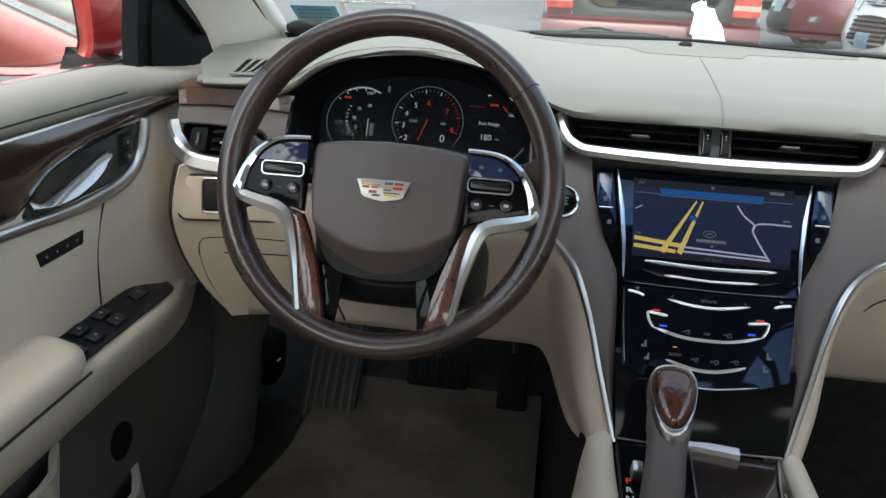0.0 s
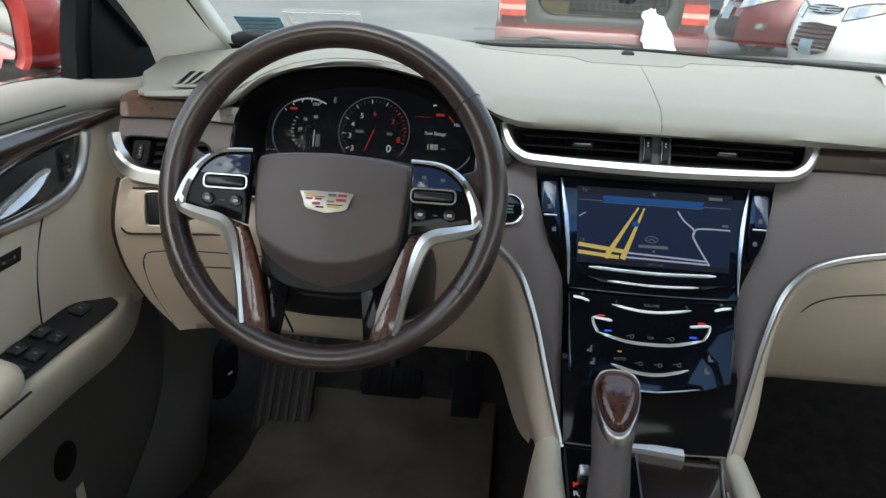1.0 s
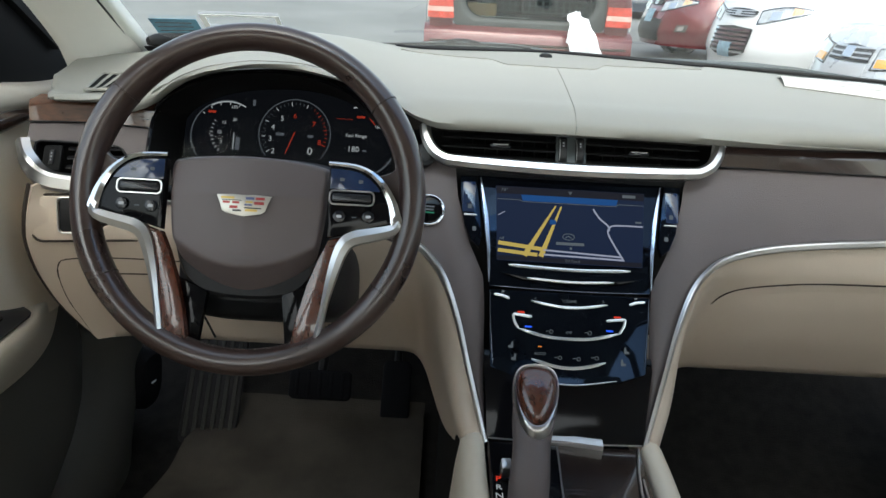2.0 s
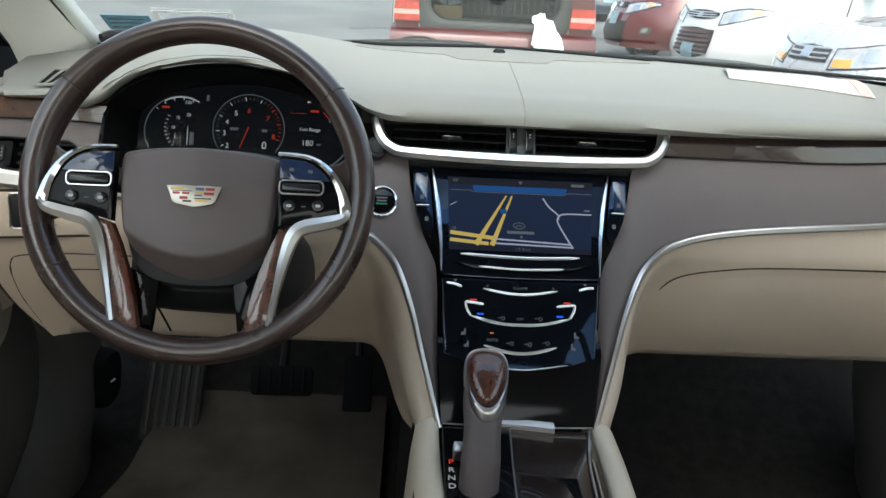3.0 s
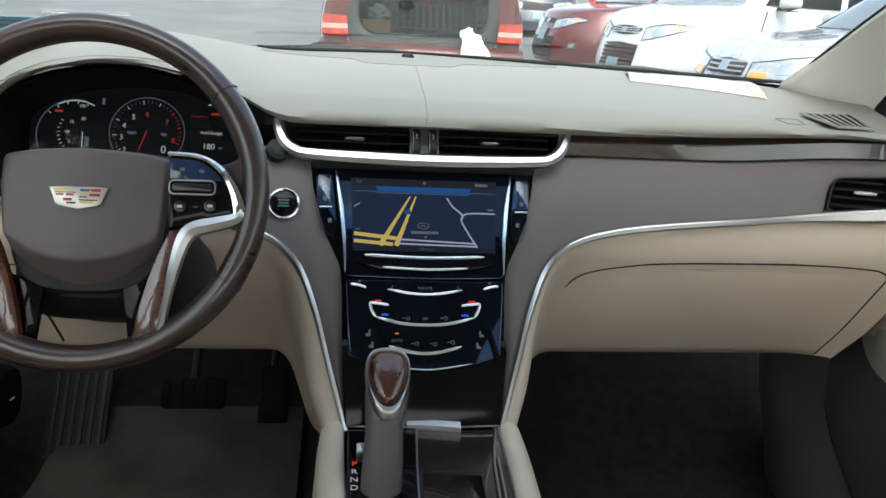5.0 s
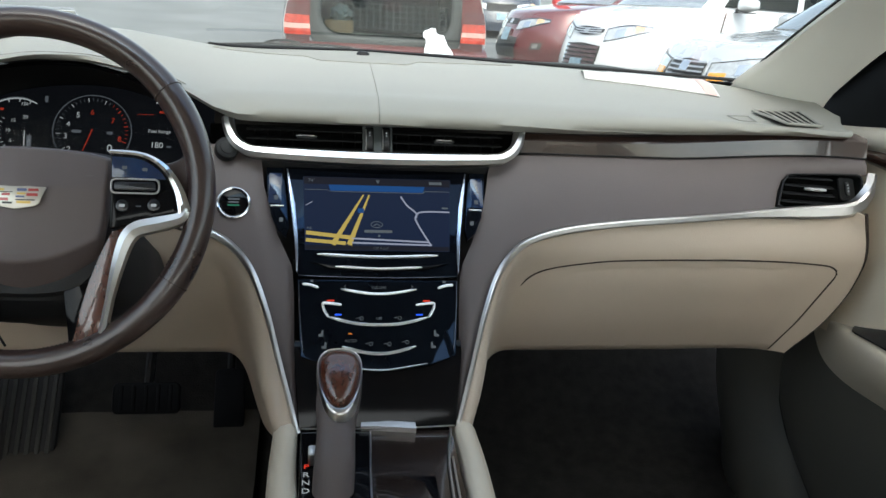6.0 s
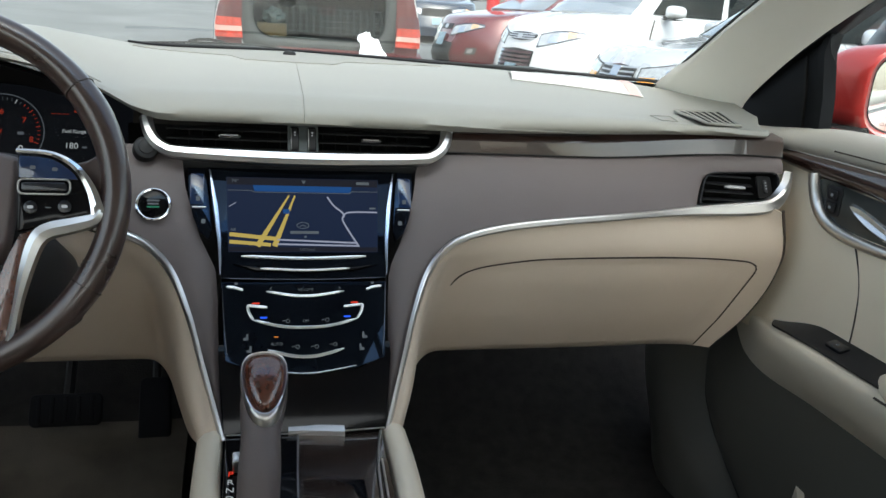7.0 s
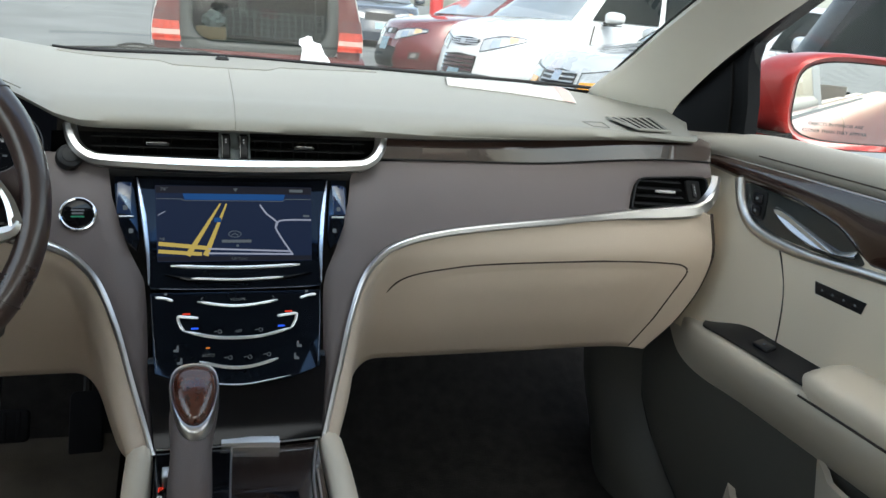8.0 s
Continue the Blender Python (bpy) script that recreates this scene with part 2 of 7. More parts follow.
def resample(line, n):
    """n points at even steps along a line."""
    d = [0.0]
    for a, b in zip(line, line[1:]):
        d.append(d[-1] + (b - a).length)
    at = np.linspace(0, d[-1], n)
    cols = [np.interp(at, d, [p[k] for p in line]) for k in range(len(line[0]))]
    return [Vector(q) for q in zip(*cols)]


def skin(rows, thick=0.0, close_u=False, close_v=False, caps=False, bm=None):
    """A sheet through rows of points; thick gives it a back."""
    bm = bm or bmesh.new()
    vs = [[bm.verts.new(p) for p in r] for r in rows]
    nu, nv = len(vs), len(vs[0])
    faces = []
    for i in range(nu if close_u else nu - 1):
        for j in range(nv if close_v else nv - 1):
            q = [vs[i][j], vs[(i + 1) % nu][j], vs[(i + 1) % nu][(j + 1) % nv], vs[i][(j + 1) % nv]]
            try:
                faces.append(bm.faces.new(q))
            except ValueError:
                pass
    if caps:
        for r in (vs[0], vs[-1]):
            try:
                faces.append(bm.faces.new(r))
            except ValueError:
                pass
    if thick:
        bmesh.ops.recalc_face_normals(bm, faces=faces)
        bmesh.ops.solidify(bm, geom=faces, thickness=thick)
    return bm


def sweep(line, section, sizes=None, up=(0, 0, 1), closed=False, caps=True, bm=None):
    """The section, a list of (across, up) offsets, drawn along a line."""
    rows, n = [], len(line)
    for i, p in enumerate(line):
        a = line[(i - 1) % n] if closed or i else line[0]
        b = line[(i + 1) % n] if closed or i < n - 1 else line[-1]
        t = (b - a).normalized()
        side = t.cross(Vector(up))
        side = side.normalized() if side.length > 1e-6 else Vector((1, 0, 0))
        high = side.cross(t).normalized()
        k = sizes[i] if sizes else 1.0
        rows.append([p + (side * u + high * w) * k for u, w in section])
    return skin(rows, 0, closed, True, caps and not closed, bm)


def ring(r, n=12, sx=1.0, sy=1.0):
    return [(r * sx * math.cos(2 * math.pi * i / n), r * sy * math.sin(2 * math.pi * i / n)) for i in range(n)]


def rod(line, r, n=8, bm=None, sizes=None):
    return sweep(line, ring(r, n), sizes, up=(0.13, 0.21, 0.97), bm=bm)


def plate(outline, depth, m=None, bevel=0.0, bm=None, segments=2):
    """A flat piece: outline in x and y, depth along z, edges rounded, laid by the pose m."""
    b = bmesh.new()
    f = b.faces.new([b.verts.new((x, y, 0)) for x, y in outline])
    if f.normal.z < 0:
        f.normal_flip()
    top = bmesh.ops.extrude_face_region(b, geom=[f])["geom"]
    bmesh.ops.translate(b, verts=[v for v in top if isinstance(v, bmesh.types.BMVert)], vec=(0, 0, depth))
    bmesh.ops.recalc_face_normals(b, faces=b.faces)
    if bevel:
        flat = [e for e in b.edges if all(abs(v.co.z - depth) < 1e-7 for v in e.verts)]
        bmesh.ops.bevel(b, geom=flat, offset=bevel, segments=segments, affect="EDGES", profile=0.5)
    if m:
        bmesh.ops.transform(b, matrix=m, verts=b.verts)
    if bm is None:
        return b
    me = bpy.data.meshes.new("tmp")
    b.to_mesh(me)
    b.free()
    bm.from_mesh(me)
    bpy.data.meshes.remove(me)
    return bm


def box(cx, cy, cz, sx, sy, sz, bevel=0.0, m=None, segments=2):
    b = bmesh.new()
    bmesh.ops.create_cube(b, size=1.0, matrix=Matrix.Translation((cx, cy, cz)) @ Matrix.Diagonal((sx, sy, sz, 1)))
    if bevel:
        bmesh.ops.bevel(b, geom=b.edges[:], offset=bevel, segments=segments, affect="EDGES", profile=0.5)
    if m:
        bmesh.ops.transform(b, matrix=m, verts=b.verts)
    return b


def round_rect(w, h, r, n=5, cx=0.0, cy=0.0):
    out = []
    for sx, sy, a0 in ((1, 1, 0), (-1, 1, 90), (-1, -1, 180), (1, -1, 270)):
        for i in range(n + 1):
            a = radians(a0 + 90 * i / n)
            out.append((cx + sx * (w / 2 - r) + r * math.cos(a), cy + sy * (h / 2 - r) + r * math.sin(a)))
    return out


def disc(r, n=24, cx=0.0, cy=0.0):
    return [(cx + r * math.cos(2 * math.pi * i / n), cy + r * math.sin(2 * math.pi * i / n)) for i in range(n)]


def frame_of(origin, right, up):
    """A pose whose x is right, y is up and z comes out of the face."""
    r, u = Vector(right).normalized(), Vector(up).normalized()
    n = r.cross(u)
    m = Matrix((r, u, n)).transposed().to_4x4()
    m.translation = Vector(origin)
    return m


def letters(name, text, size, m, material, parent, depth=0.0002, align="CENTER"):
    """Writing in the built-in font, laid flat on the pose m."""
    cu = bpy.data.curves.new(name, "FONT")
    cu.body, cu.size, cu.align_x, cu.align_y, cu.extrude = text, size, align, "CENTER", depth
    cu.resolution_u = 3
    tmp = bpy.data.objects.new(name, cu)
    scene.collection.objects.link(tmp)
    bpy.context.view_layer.update()
    me = bpy.data.meshes.new_from_object(tmp.evaluated_get(bpy.context.evaluated_depsgraph_get()))
    bpy.data.objects.remove(tmp)
    me.transform(m)
    me.materials.clear()
    me.materials.append(material)
    ob = new(name, me)
    ob.parent = parent
    return ob


def strip(pts, width, m, depth=0.0002, lift=0.0):
    """A flat ribbon along 2D points, on the pose m."""
    p = [Vector((q[0], q[1])) for q in pts]
    left, right = [], []
    for i, q in enumerate(p):
        t = (p[min(i + 1, len(p) - 1)] - p[max(i - 1, 0)]).normalized()
        nrm = Vector((-t.y, t.x)) * (width / 2 if not isinstance(width, (list, tuple)) else width[i] / 2)
        left.append(q + nrm)
        right.append(q - nrm)
    rows = []
    for z in (lift, lift + depth):
        rows.append([m @ Vector((*q, z)) for q in left + right[::-1]])
    return skin(rows, 0, False, True, True)

# ---- the dashboard ----
def wrap(x):
    """How far the dash comes back towards the doors."""
    w = max(0.0, abs(x) - 0.5) / 0.2
    return 0.042 * w * w


def face_y(x, z):
    return 0.14 + 0.6 * (z - 0.94) - wrap(x)


def face(x, z, out=0.0):
    """A point on the dash front, out metres towards the seats."""
    return V(x, face_y(x, z) - 0.857 * out, z + 0.51 * out)


def ease(a, b, x):
    t = min(max((x - a) / (b - a), 0.0), 1.0)
    return t * t * (3 - 2 * t)


def rear_y(x):
    return 0.57 - 0.25 * abs(x) - 0.28 * x * x


def hood_bump(x):
    return 0.042 * math.exp(-abs((x + 0.40) / 0.125) ** 2.6)


def pad_bottom(x):
    base = 0.947 + 0.013 * ease(0.2, 0.7, abs(x))
    xs = (-0.58, -0.555, -0.54, -0.512, -0.47, -0.417, -0.357, -0.30, -0.26, -0.237, -0.206, -0.18)
    zs = (0.945, 0.953, 0.965, 0.988, 1.005, 1.0145, 1.0145, 1.004, 0.991, 0.979, 0.957, 0.947)
    if not -0.6 < x < -0.16:
        return base
    around = [float(np.interp(min(max(x + d, -0.58), -0.18), xs, zs)) for d in (-0.018, -0.009, 0.0, 0.009, 0.018)]
    return float(np.dot(around, (0.1, 0.2, 0.4, 0.2, 0.1)))


def pad_row(x):
    """One slice of the dash top, from under its front lip to the windshield."""
    zb, ry, wr = pad_bottom(x), rear_y(x), wrap(x)
    k = hood_bump(x)
    lift = max(zb - 0.950, 0.0)
    mid = 0.12 * ease(0, 0.04, lift) * 0.15
    end = ease(0.42, 0.66, abs(x))
    top = lambda y: float(np.interp(y, (0.10, 0.14, 0.25, 0.35, 0.6), (0.9705, 0.9815, 0.999, 1.010, 1.017))) - 0.009 * end * (1 - ease(0.2, 0.36, y))
    fade = lambda y: 1 - 0.55 * ease(0.25, 0.5, y)
    lip = 0.105 - wr - mid + 0.10 * ease(0.655, 0.7025, abs(x)) ** 1.5
    pts = [V(x, lip + 0.05, zb + 0.001), V(x, lip + 0.012, zb), V(x, lip + 0.003, zb + 0.004)]
    front_top = max(0.967 + 0.007 * ease(0.15, 0.45, abs(x)) - 0.003 * end + k * 0.95, zb + 0.009)
    pts += [V(x, lip, 0.55 * zb + 0.45 * front_top), V(x, lip + 0.006, front_top)]
    for f in (0.06, 0.14, 0.25, 0.4, 0.55, 0.7, 0.85, 1.0):
        y = lip + 0.006 + f * (ry - lip - 0.006)
        pts.append(V(x, y, max(top(y + wr * 0.5) + k * fade(y), front_top - 0.002 + 0.004 * f)))
    return resample(spl(pts, 5), 44)


dash = thing("dashboard", "car dashboard with beige padded top and brown leather face", "dashboard")
xs = sorted(set([round(-0.7025 + 0.0145 * i, 4) for i in range(97)] + [0.7025]))
part("top_pad", skin([pad_row(x) for x in xs], 0.006), M_PAD, dash, "pale grey-beige stitched dash top pad", 60)


def on_pad(x, y, up=0.0):
    row = [p for p in pad_row(x)[10:]]
    return V(x, y, float(np.interp(y, [p.y for p in row], [p.z for p in row])) + up)


# the sewn seam down the middle of the pad, and its raised centre panel at the rear
seam = [p + V(0, -0.0006, 0.0006) for p in pad_row(0.0)[4:34]]
part("seam", rod(seam, 0.0005, 6), M_SEAM, dash)
rows = []
for f in np.linspace(0, 1, 8):
    y0 = lambda x: 0.357 + 0.055 * ease(0.068, 0.096, abs(x + 0.009)) + 0.02 * ease(0.1, 0.25, abs(x))
    rows.append([on_pad(x, y0(x) + f * (rear_y(x) - 0.012 - y0(x)), 0.0016) for x in np.linspace(-0.25, 0.25, 61)])
part("speaker_cover", skin(rows, 0.0016), M_COVER, dash, "flush raised centre cover at the windshield", 50)
part("speaker_slot", rod(resample([on_pad(x, rear_y(x) - 0.03, 0.004) for x in np.linspace(-0.26, 0.26, 24)], 40), 0.0022, 6), M_BLACK, dash)
sb = skin([[V(-0.005 + r * math.cos(a) * 1.3, 0.475 + r * math.sin(a), 1.0145 + h) for a in np.linspace(0, 2 * math.pi, 17)[:-1]] for r, h in ((0.0085, 0), (0.0085, 0.003), (0.006, 0.0065), (0.001, 0.0075))], 0, False, True, True)
part("light_sensor", sb, M_BLACK, dash, "small black dome sensor")
# stitched line above the passenger wood and round the hood
line = [pad_row(x)[5] + V(0, -0.0008, 0.0004) for x in np.linspace(0.2, 0.66, 40)]
part("lip_seam", rod(line, 0.0009, 5), M_SEAM, dash)
hood_line = [pad_row(x)[8] + V(0, -0.0006, 0.0006) for x in np.linspace(-0.545, -0.245, 40)]
part("hood_seam", rod(hood_line, 0.0009, 5), M_SEAM, dash)

# defroster grilles at the two ends of the pad
for s, corners in ((1, ((0.555, 0.165), (0.638, 0.178), (0.632, 0.105), (0.575, 0.100))), (-1, ((-0.555, 0.165), (-0.638, 0.178), (-0.632, 0.105), (-0.575, 0.100)))):
    g = part("defroster_grille", skin([[on_pad(*Vector(corners[0]).lerp(Vector(corners[1]), u).lerp(Vector(corners[3]).lerp(Vector(corners[2]), u), v), 0.005) for u in np.linspace(0, 1, 12)] for v in np.linspace(0, 1, 8)], 0.0008), M_DEEP, dash, "dark slotted defroster grille")
    n = 6
    for i in range(n + 1):
        u = i / n
        cols = []
        for w in (u - 0.03, u + 0.035):
            w = min(max(w, 0.0), 1.0)
            far, near = Vector(corners[0]).lerp(Vector(corners[1]), w), Vector(corners[3]).lerp(Vector(corners[2]), w)
            cols.append([on_pad(*far.lerp(near, h), 0.0064) for h in np.linspace(0, 1, 6)])
        part("slat", skin(cols, 0.0004), M_PAD, g)
    edge = [on_pad(*Vector(c), 0.005) for c in corners] + [on_pad(*Vector(corners[0]), 0.005)]
    part("frame", rod(edge, 0.0022, 6), M_PAD, g)
tab = [on_pad(x, y, 0.0022) for x, y in ((0.50, 0.135), (0.535, 0.14), (0.535, 0.115), (0.505, 0.11), (0.50, 0.135))]
part("airbag_mark", rod(tab, 0.0006, 5), M_SEAM, dash)

# the lower line of the brown face, where the chrome runs (passenger side; mirrored for the driver)
TRIM = spl([(0.098, 0, 0.597), (0.108, 0, 0.628), (0.123, 0, 0.674), (0.139, 0, 0.724), (0.159, 0, 0.768), (0.182, 0, 0.794), (0.208, 0, 0.809), (0.257, 0, 0.821), (0.332, 0, 0.83), (0.464, 0, 0.84), (0.566, 0, 0.849), (0.644, 0, 0.857), (0.674, 0, 0.865), (0.692, 0, 0.884), (0.701, 0, 0.908)], 8)
TRIM_XZ = [(p.x, p.z) for p in TRIM]
INNER = [V(0.0985, 0, 0.61), V(0.103, 0, 0.66), V(0.1045, 0, 0.70), V(0.106, 0, 0.745), V(0.109, 0, 0.775), V(0.129, 0, 0.812), V(0.147, 0, 0.865), V(0.152, 0, 0.90), V(0.185, 0, 0.913), V(0.24, 0, 0.916), V(0.4, 0, 0.919), V(0.5, 0, 0.921), V(0.6, 0, 0.927), V(0.698, 0, 0.932)]


def brown_face(x_to, side):
    """The leather face between the stack or wood and the chrome line."""
    low = [p for p in TRIM if p.x <= min(x_to, 0.568)]
    if x_to > 0.6:
        low = low + [V(0.573, 0, 0.87), V(0.580, 0, 0.889), V(0.590, 0, 0.900), V(0.665, 0, 0.907), V(x_to, 0, 0.909)]
    low = resample(low, 60)
    top_pts = [p for p in INNER if p.x < x_to] + [V(x_to, 0, float(np.interp(x_to, [p.x for p in INNER], [p.z for p in INNER])))]
    top = resample(top_pts, 60)
    rows = []
    for a, b in zip(low, top):
        row = []
        for k in range(11):
            f = k / 10
            q = a.lerp(b, f)
            row.append(face(q.x * side, q.z, 0.004 * math.sin(math.pi * f) + 0.001))
        rows.append(row)
    return skin(rows, 0.004)


part("passenger_face", brown_face(0.698, 1), M_TAUPE, dash, "brown leather passenger dash face", 60)
part("driver_face", brown_face(0.232, -1), M_TAUPE, dash, "brown leather face round the start button", 60)

# chrome line
sec = [(-0.003, -0.0058), (0.0034, -0.0054), (0.0050, -0.0028), (0.0040, 0.0036), (0.0022, 0.0056), (-0.003, 0.0058)]
chrome = resample([face(x, z, 0.006) for x, z in TRIM_XZ], 150)
sizes = [0.62 + 0.18 * ease(0.0, 0.45, i / 149) + 0.95 * ease(0.70, 0.90, i / 149) for i in range(150)]
part("chrome_line", sweep(chrome, sec, sizes), M_CHROME, dash, "long satin chrome line under the passenger face", 28)
left = resample([face(-x, z, 0.006) for x, z in TRIM_XZ if x <= 0.30][::-1], 60)
part("chrome_line", sweep(left, sec, [0.85 - 0.23 * ease(0, 1, i / 59) for i in range(60)]), M_CHROME, dash, "", 28)
left = resample([face(-x, z, 0.006) for x, z in TRIM_XZ if x >= 0.50][::-1], 50)
part("chrome_line", sweep(left, sec, [2.0] * 50), M_CHROME, dash, "", 28)

# wood strip: passenger side, its colour darkened for a dark reflection, and driver side
for s, x0, material, label in ((1, 0.196, M_WOODP, "glossy wood strip, dark reflection put into its colour"), (-1, 0.553, M_WOOD, "glossy brown wood strip")):
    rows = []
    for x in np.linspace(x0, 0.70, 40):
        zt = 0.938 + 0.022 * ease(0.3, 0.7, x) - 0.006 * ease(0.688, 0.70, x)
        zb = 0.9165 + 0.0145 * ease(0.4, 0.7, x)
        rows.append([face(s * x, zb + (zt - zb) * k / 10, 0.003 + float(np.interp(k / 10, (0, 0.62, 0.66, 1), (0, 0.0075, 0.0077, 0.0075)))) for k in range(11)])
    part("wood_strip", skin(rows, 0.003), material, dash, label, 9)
    line = [face(s * x, 0.9155 + 0.0145 * ease(0.4, 0.7, x), 0.004) for x in np.linspace(x0, 0.70, 30)]
    part("wood_edge", rod(line, 0.0013, 6), M_BLACK, dash)

# brown panel round the driver's outer vent
rows = []
for x in np.linspace(0.553, 0.70, 40):
    zb = float(np.interp(x, [q[0] for q in TRIM_XZ[:105]], [q[1] for q in TRIM_XZ[:105]]))
    if x > 0.571:
        zb = float(np.interp(x, (0.571, 0.58, 0.592, 0.665, 0.70), (0.866, 0.887, 0.9, 0.907, 0.909)))
    rows.append([face(-x, zb + (0.9165 + 0.0155 * ease(0.4, 0.7, x) - zb) * k / 8, 0.001) for k in range(9)])
part("vent_panel", skin(rows, 0.004), M_TAUPE, dash)


def side_vent(s):
    """An outer air vent: dark recess, slats, tab and thumb wheel."""
    out = [(0.572, 0.860), (0.574, 0.866), (0.584, 0.892), (0.590, 0.8985), (0.60, 0.901), (0.665, 0.906), (0.684, 0.907), (0.689, 0.904), (0.687, 0.888), (0.680, 0.876), (0.668, 0.867), (0.648, 0.861), (0.58, 0.857)]
    ring_ = [face(s * x, z, 0.006) for x, z in out]
    pts = resample(ring_ + ring_[:1], 49)[:-1]
    mid = sum(pts, V(0, 0, 0)) / len(pts)
    deep = [mid + (p - mid) * 0.9 + V(0, 0.03, -0.01) for p in pts]
    v = part("side_vent", skin([pts, deep], 0, False, True, False), M_DEEP, dash, "black outer air vent")
    part("recess", skin([deep, [mid + (p - mid) * 0.05 + V(0, 0.03, -0.01) for p in deep]], 0, False, True, True), M_DEEP, v)
    part("bezel", rod(pts + [pts[0]], 0.0016, 6), M_BLACK, v)
    for i in range(4):
        z = 0.867 + 0.0105 * i
        x0, x1 = 0.578 + 0.004 * i, 0.652
        line = [face(s * x, z, 0.002) for x in np.linspace(x0, x1, 5)]
        part("slat", sweep(line, [(-0.007, -0.0012), (0.007, -0.0004), (0.007, 0.0008), (-0.007, 0.0014)]), M_BLACK, v)
    part("tab", sweep([face(s * x, 0.883, 0.007) for x in (0.611, 0.618, 0.633, 0.64)], ring(0.0026, 8), [0.7, 1, 1, 0.7]), M_TAB, v, "chrome vent tab")
    m = frame_of(face(s * 0.668, 0.887, 0.003), (s * 1.0, -0.2, 0), (0, 0.51, 0.857)) if s > 0 else frame_of(face(-0.668, 0.887, 0.003), (1, 0.2, 0), (0, 0.51, 0.857))
    part("wheel_plate", plate(round_rect(0.022, 0.034, 0.004), 0.004, m, 0.001), M_DEEP, v)
    w = part("thumb_wheel", plate(round_rect(0.006, 0.02, 0.002), 0.0075, m, 0.002), M_RUBBER, v)
    for i in range(3):
        part("mark", plate(disc(0.0009, 8, 0, 0.005 - 0.0045 * i), 0.0085, m), M_ICON, v)


side_vent(1)
side_vent(-1)

# ---- centre vents ----
cv = part("centre_vent", skin([[face(x, z, -0.045) for x in np.linspace(-0.225, 0.225, 12)] for z in (0.87, 0.92, 0.955)], 0.003), M_DEEP, dash, "twin black centre air vents")
for x0, x1 in ((-0.172, -0.02), (0.02, 0.172)):
    for i, z in enumerate((0.914, 0.926, 0.937)):
        line = [face(x, z, -0.004) for x in np.linspace(x0, x1, 6)]
        part("slat", sweep(line, [(-0.010, -0.001), (0.010, -0.001), (0.010, 0.0012), (-0.010, 0.0012)]), M_DEEP, cv)
    for i in range(9):
        x = x0 + (x1 - x0) * (i + 0.5) / 9
        part("vane", sweep([face(x, 0.907, -0.02), face(x, 0.944, -0.02)], [(-0.0006, -0.008), (0.0006, -0.008), (0.0006, 0.008), (-0.0006, 0.008)]), M_DEEP, cv)
for x in (-0.094, 0.09):
    tab = part("tab", sweep([face(x + d, 0.926, 0.004) for d in (-0.0135, -0.012, 0.012, 0.0135)], [(-0.004, -0.0012), (0.004, -0.0016), (0.0045, 0.0), (0.003, 0.0014), (-0.004, 0.0012)], [0.8, 1, 1, 0.8]), M_BRIGHT, cv, "chrome vent tab")
    part("hollow", sweep([face(x + d, 0.9262, 0.0085) for d in (-0.0105, 0.0105)], [(-0.0004, -0.0007), (0.0004, -0.0007), (0.0004, 0.0007), (-0.0004, 0.0007)]), M_TAB, tab)
hub = part("vent_divider", plate(round_rect(0.04, 0.05, 0.003), 0.003, frame_of(face(0, 0.924, 0.0005), (1, 0, 0), (0, 0.51, 0.857)), 0.001), M_COWL, cv)
for x in (-0.011, 0.0115):
    m = frame_of(face(x, 0.925, 0.002), (1, 0, 0), (0, 0.51, 0.857))
    part("wheel_slot", plate(round_rect(0.0115, 0.037, 0.003), 0.0022, m, 0.0006), M_DEEP, cv)
    w = part("thumb_wheel", skin([[m @ Vector((u, 0.0155 * math.cos(a), 0.0012 + 0.0075 * math.sin(a))) for u in (-0.0042, -0.0034, 0.0034, 0.0042)] for a in np.linspace(0, math.pi, 15)], 0.0008), M_RUBBER, cv)
    part("wheel_edge", rod([m @ Vector((-0.0047, 0.0150 * math.cos(a), 0.0014 + 0.0072 * math.sin(a))) for a in np.linspace(0.2, math.pi - 0.2, 12)], 0.0005, 5), M_TAB, w)
    for i in range(2):
        part("mark", plate(disc(0.001, 8, 0, 0.0075 - 0.004 * i), 0.0095, m), M_ICON, w)
# chrome tray under the vents, turned up at both ends
tray = spl([face(-0.1935, 0.943, 0.012), face(-0.187, 0.922, 0.014), face(-0.172, 0.9075, 0.016), face(-0.14, 0.902, 0.018), face(0, 0.8985, 0.02), face(0.14, 0.902, 0.018), face(0.172, 0.9075, 0.016), face(0.187, 0.922, 0.014), face(0.1935, 0.943, 0.012)], 10)
tr = resample(tray, 100)
part("vent_chrome", sweep(tr, [(-0.007, -0.007), (0.005, -0.0085), (0.008, -0.004), (0.0075, 0.002), (0.003, 0.005), (-0.006, 0.003)], [1.05 + 0.3 * math.sin(math.pi * i / 99) for i in range(100)], up=(0, 0.51, 0.857)), M_CHROME, cv, "wide satin chrome tray under the vents", 30)
rows = [[face(x, z, 0.002 - 0.03 * ease(0.9, 0.87, z)) for x in np.linspace(-0.155, 0.155, 20)] for z in (0.87, 0.88, 0.89, 0.90, 0.906)]
part("vent_shelf", skin(rows, 0.004), M_BLACK, dash)

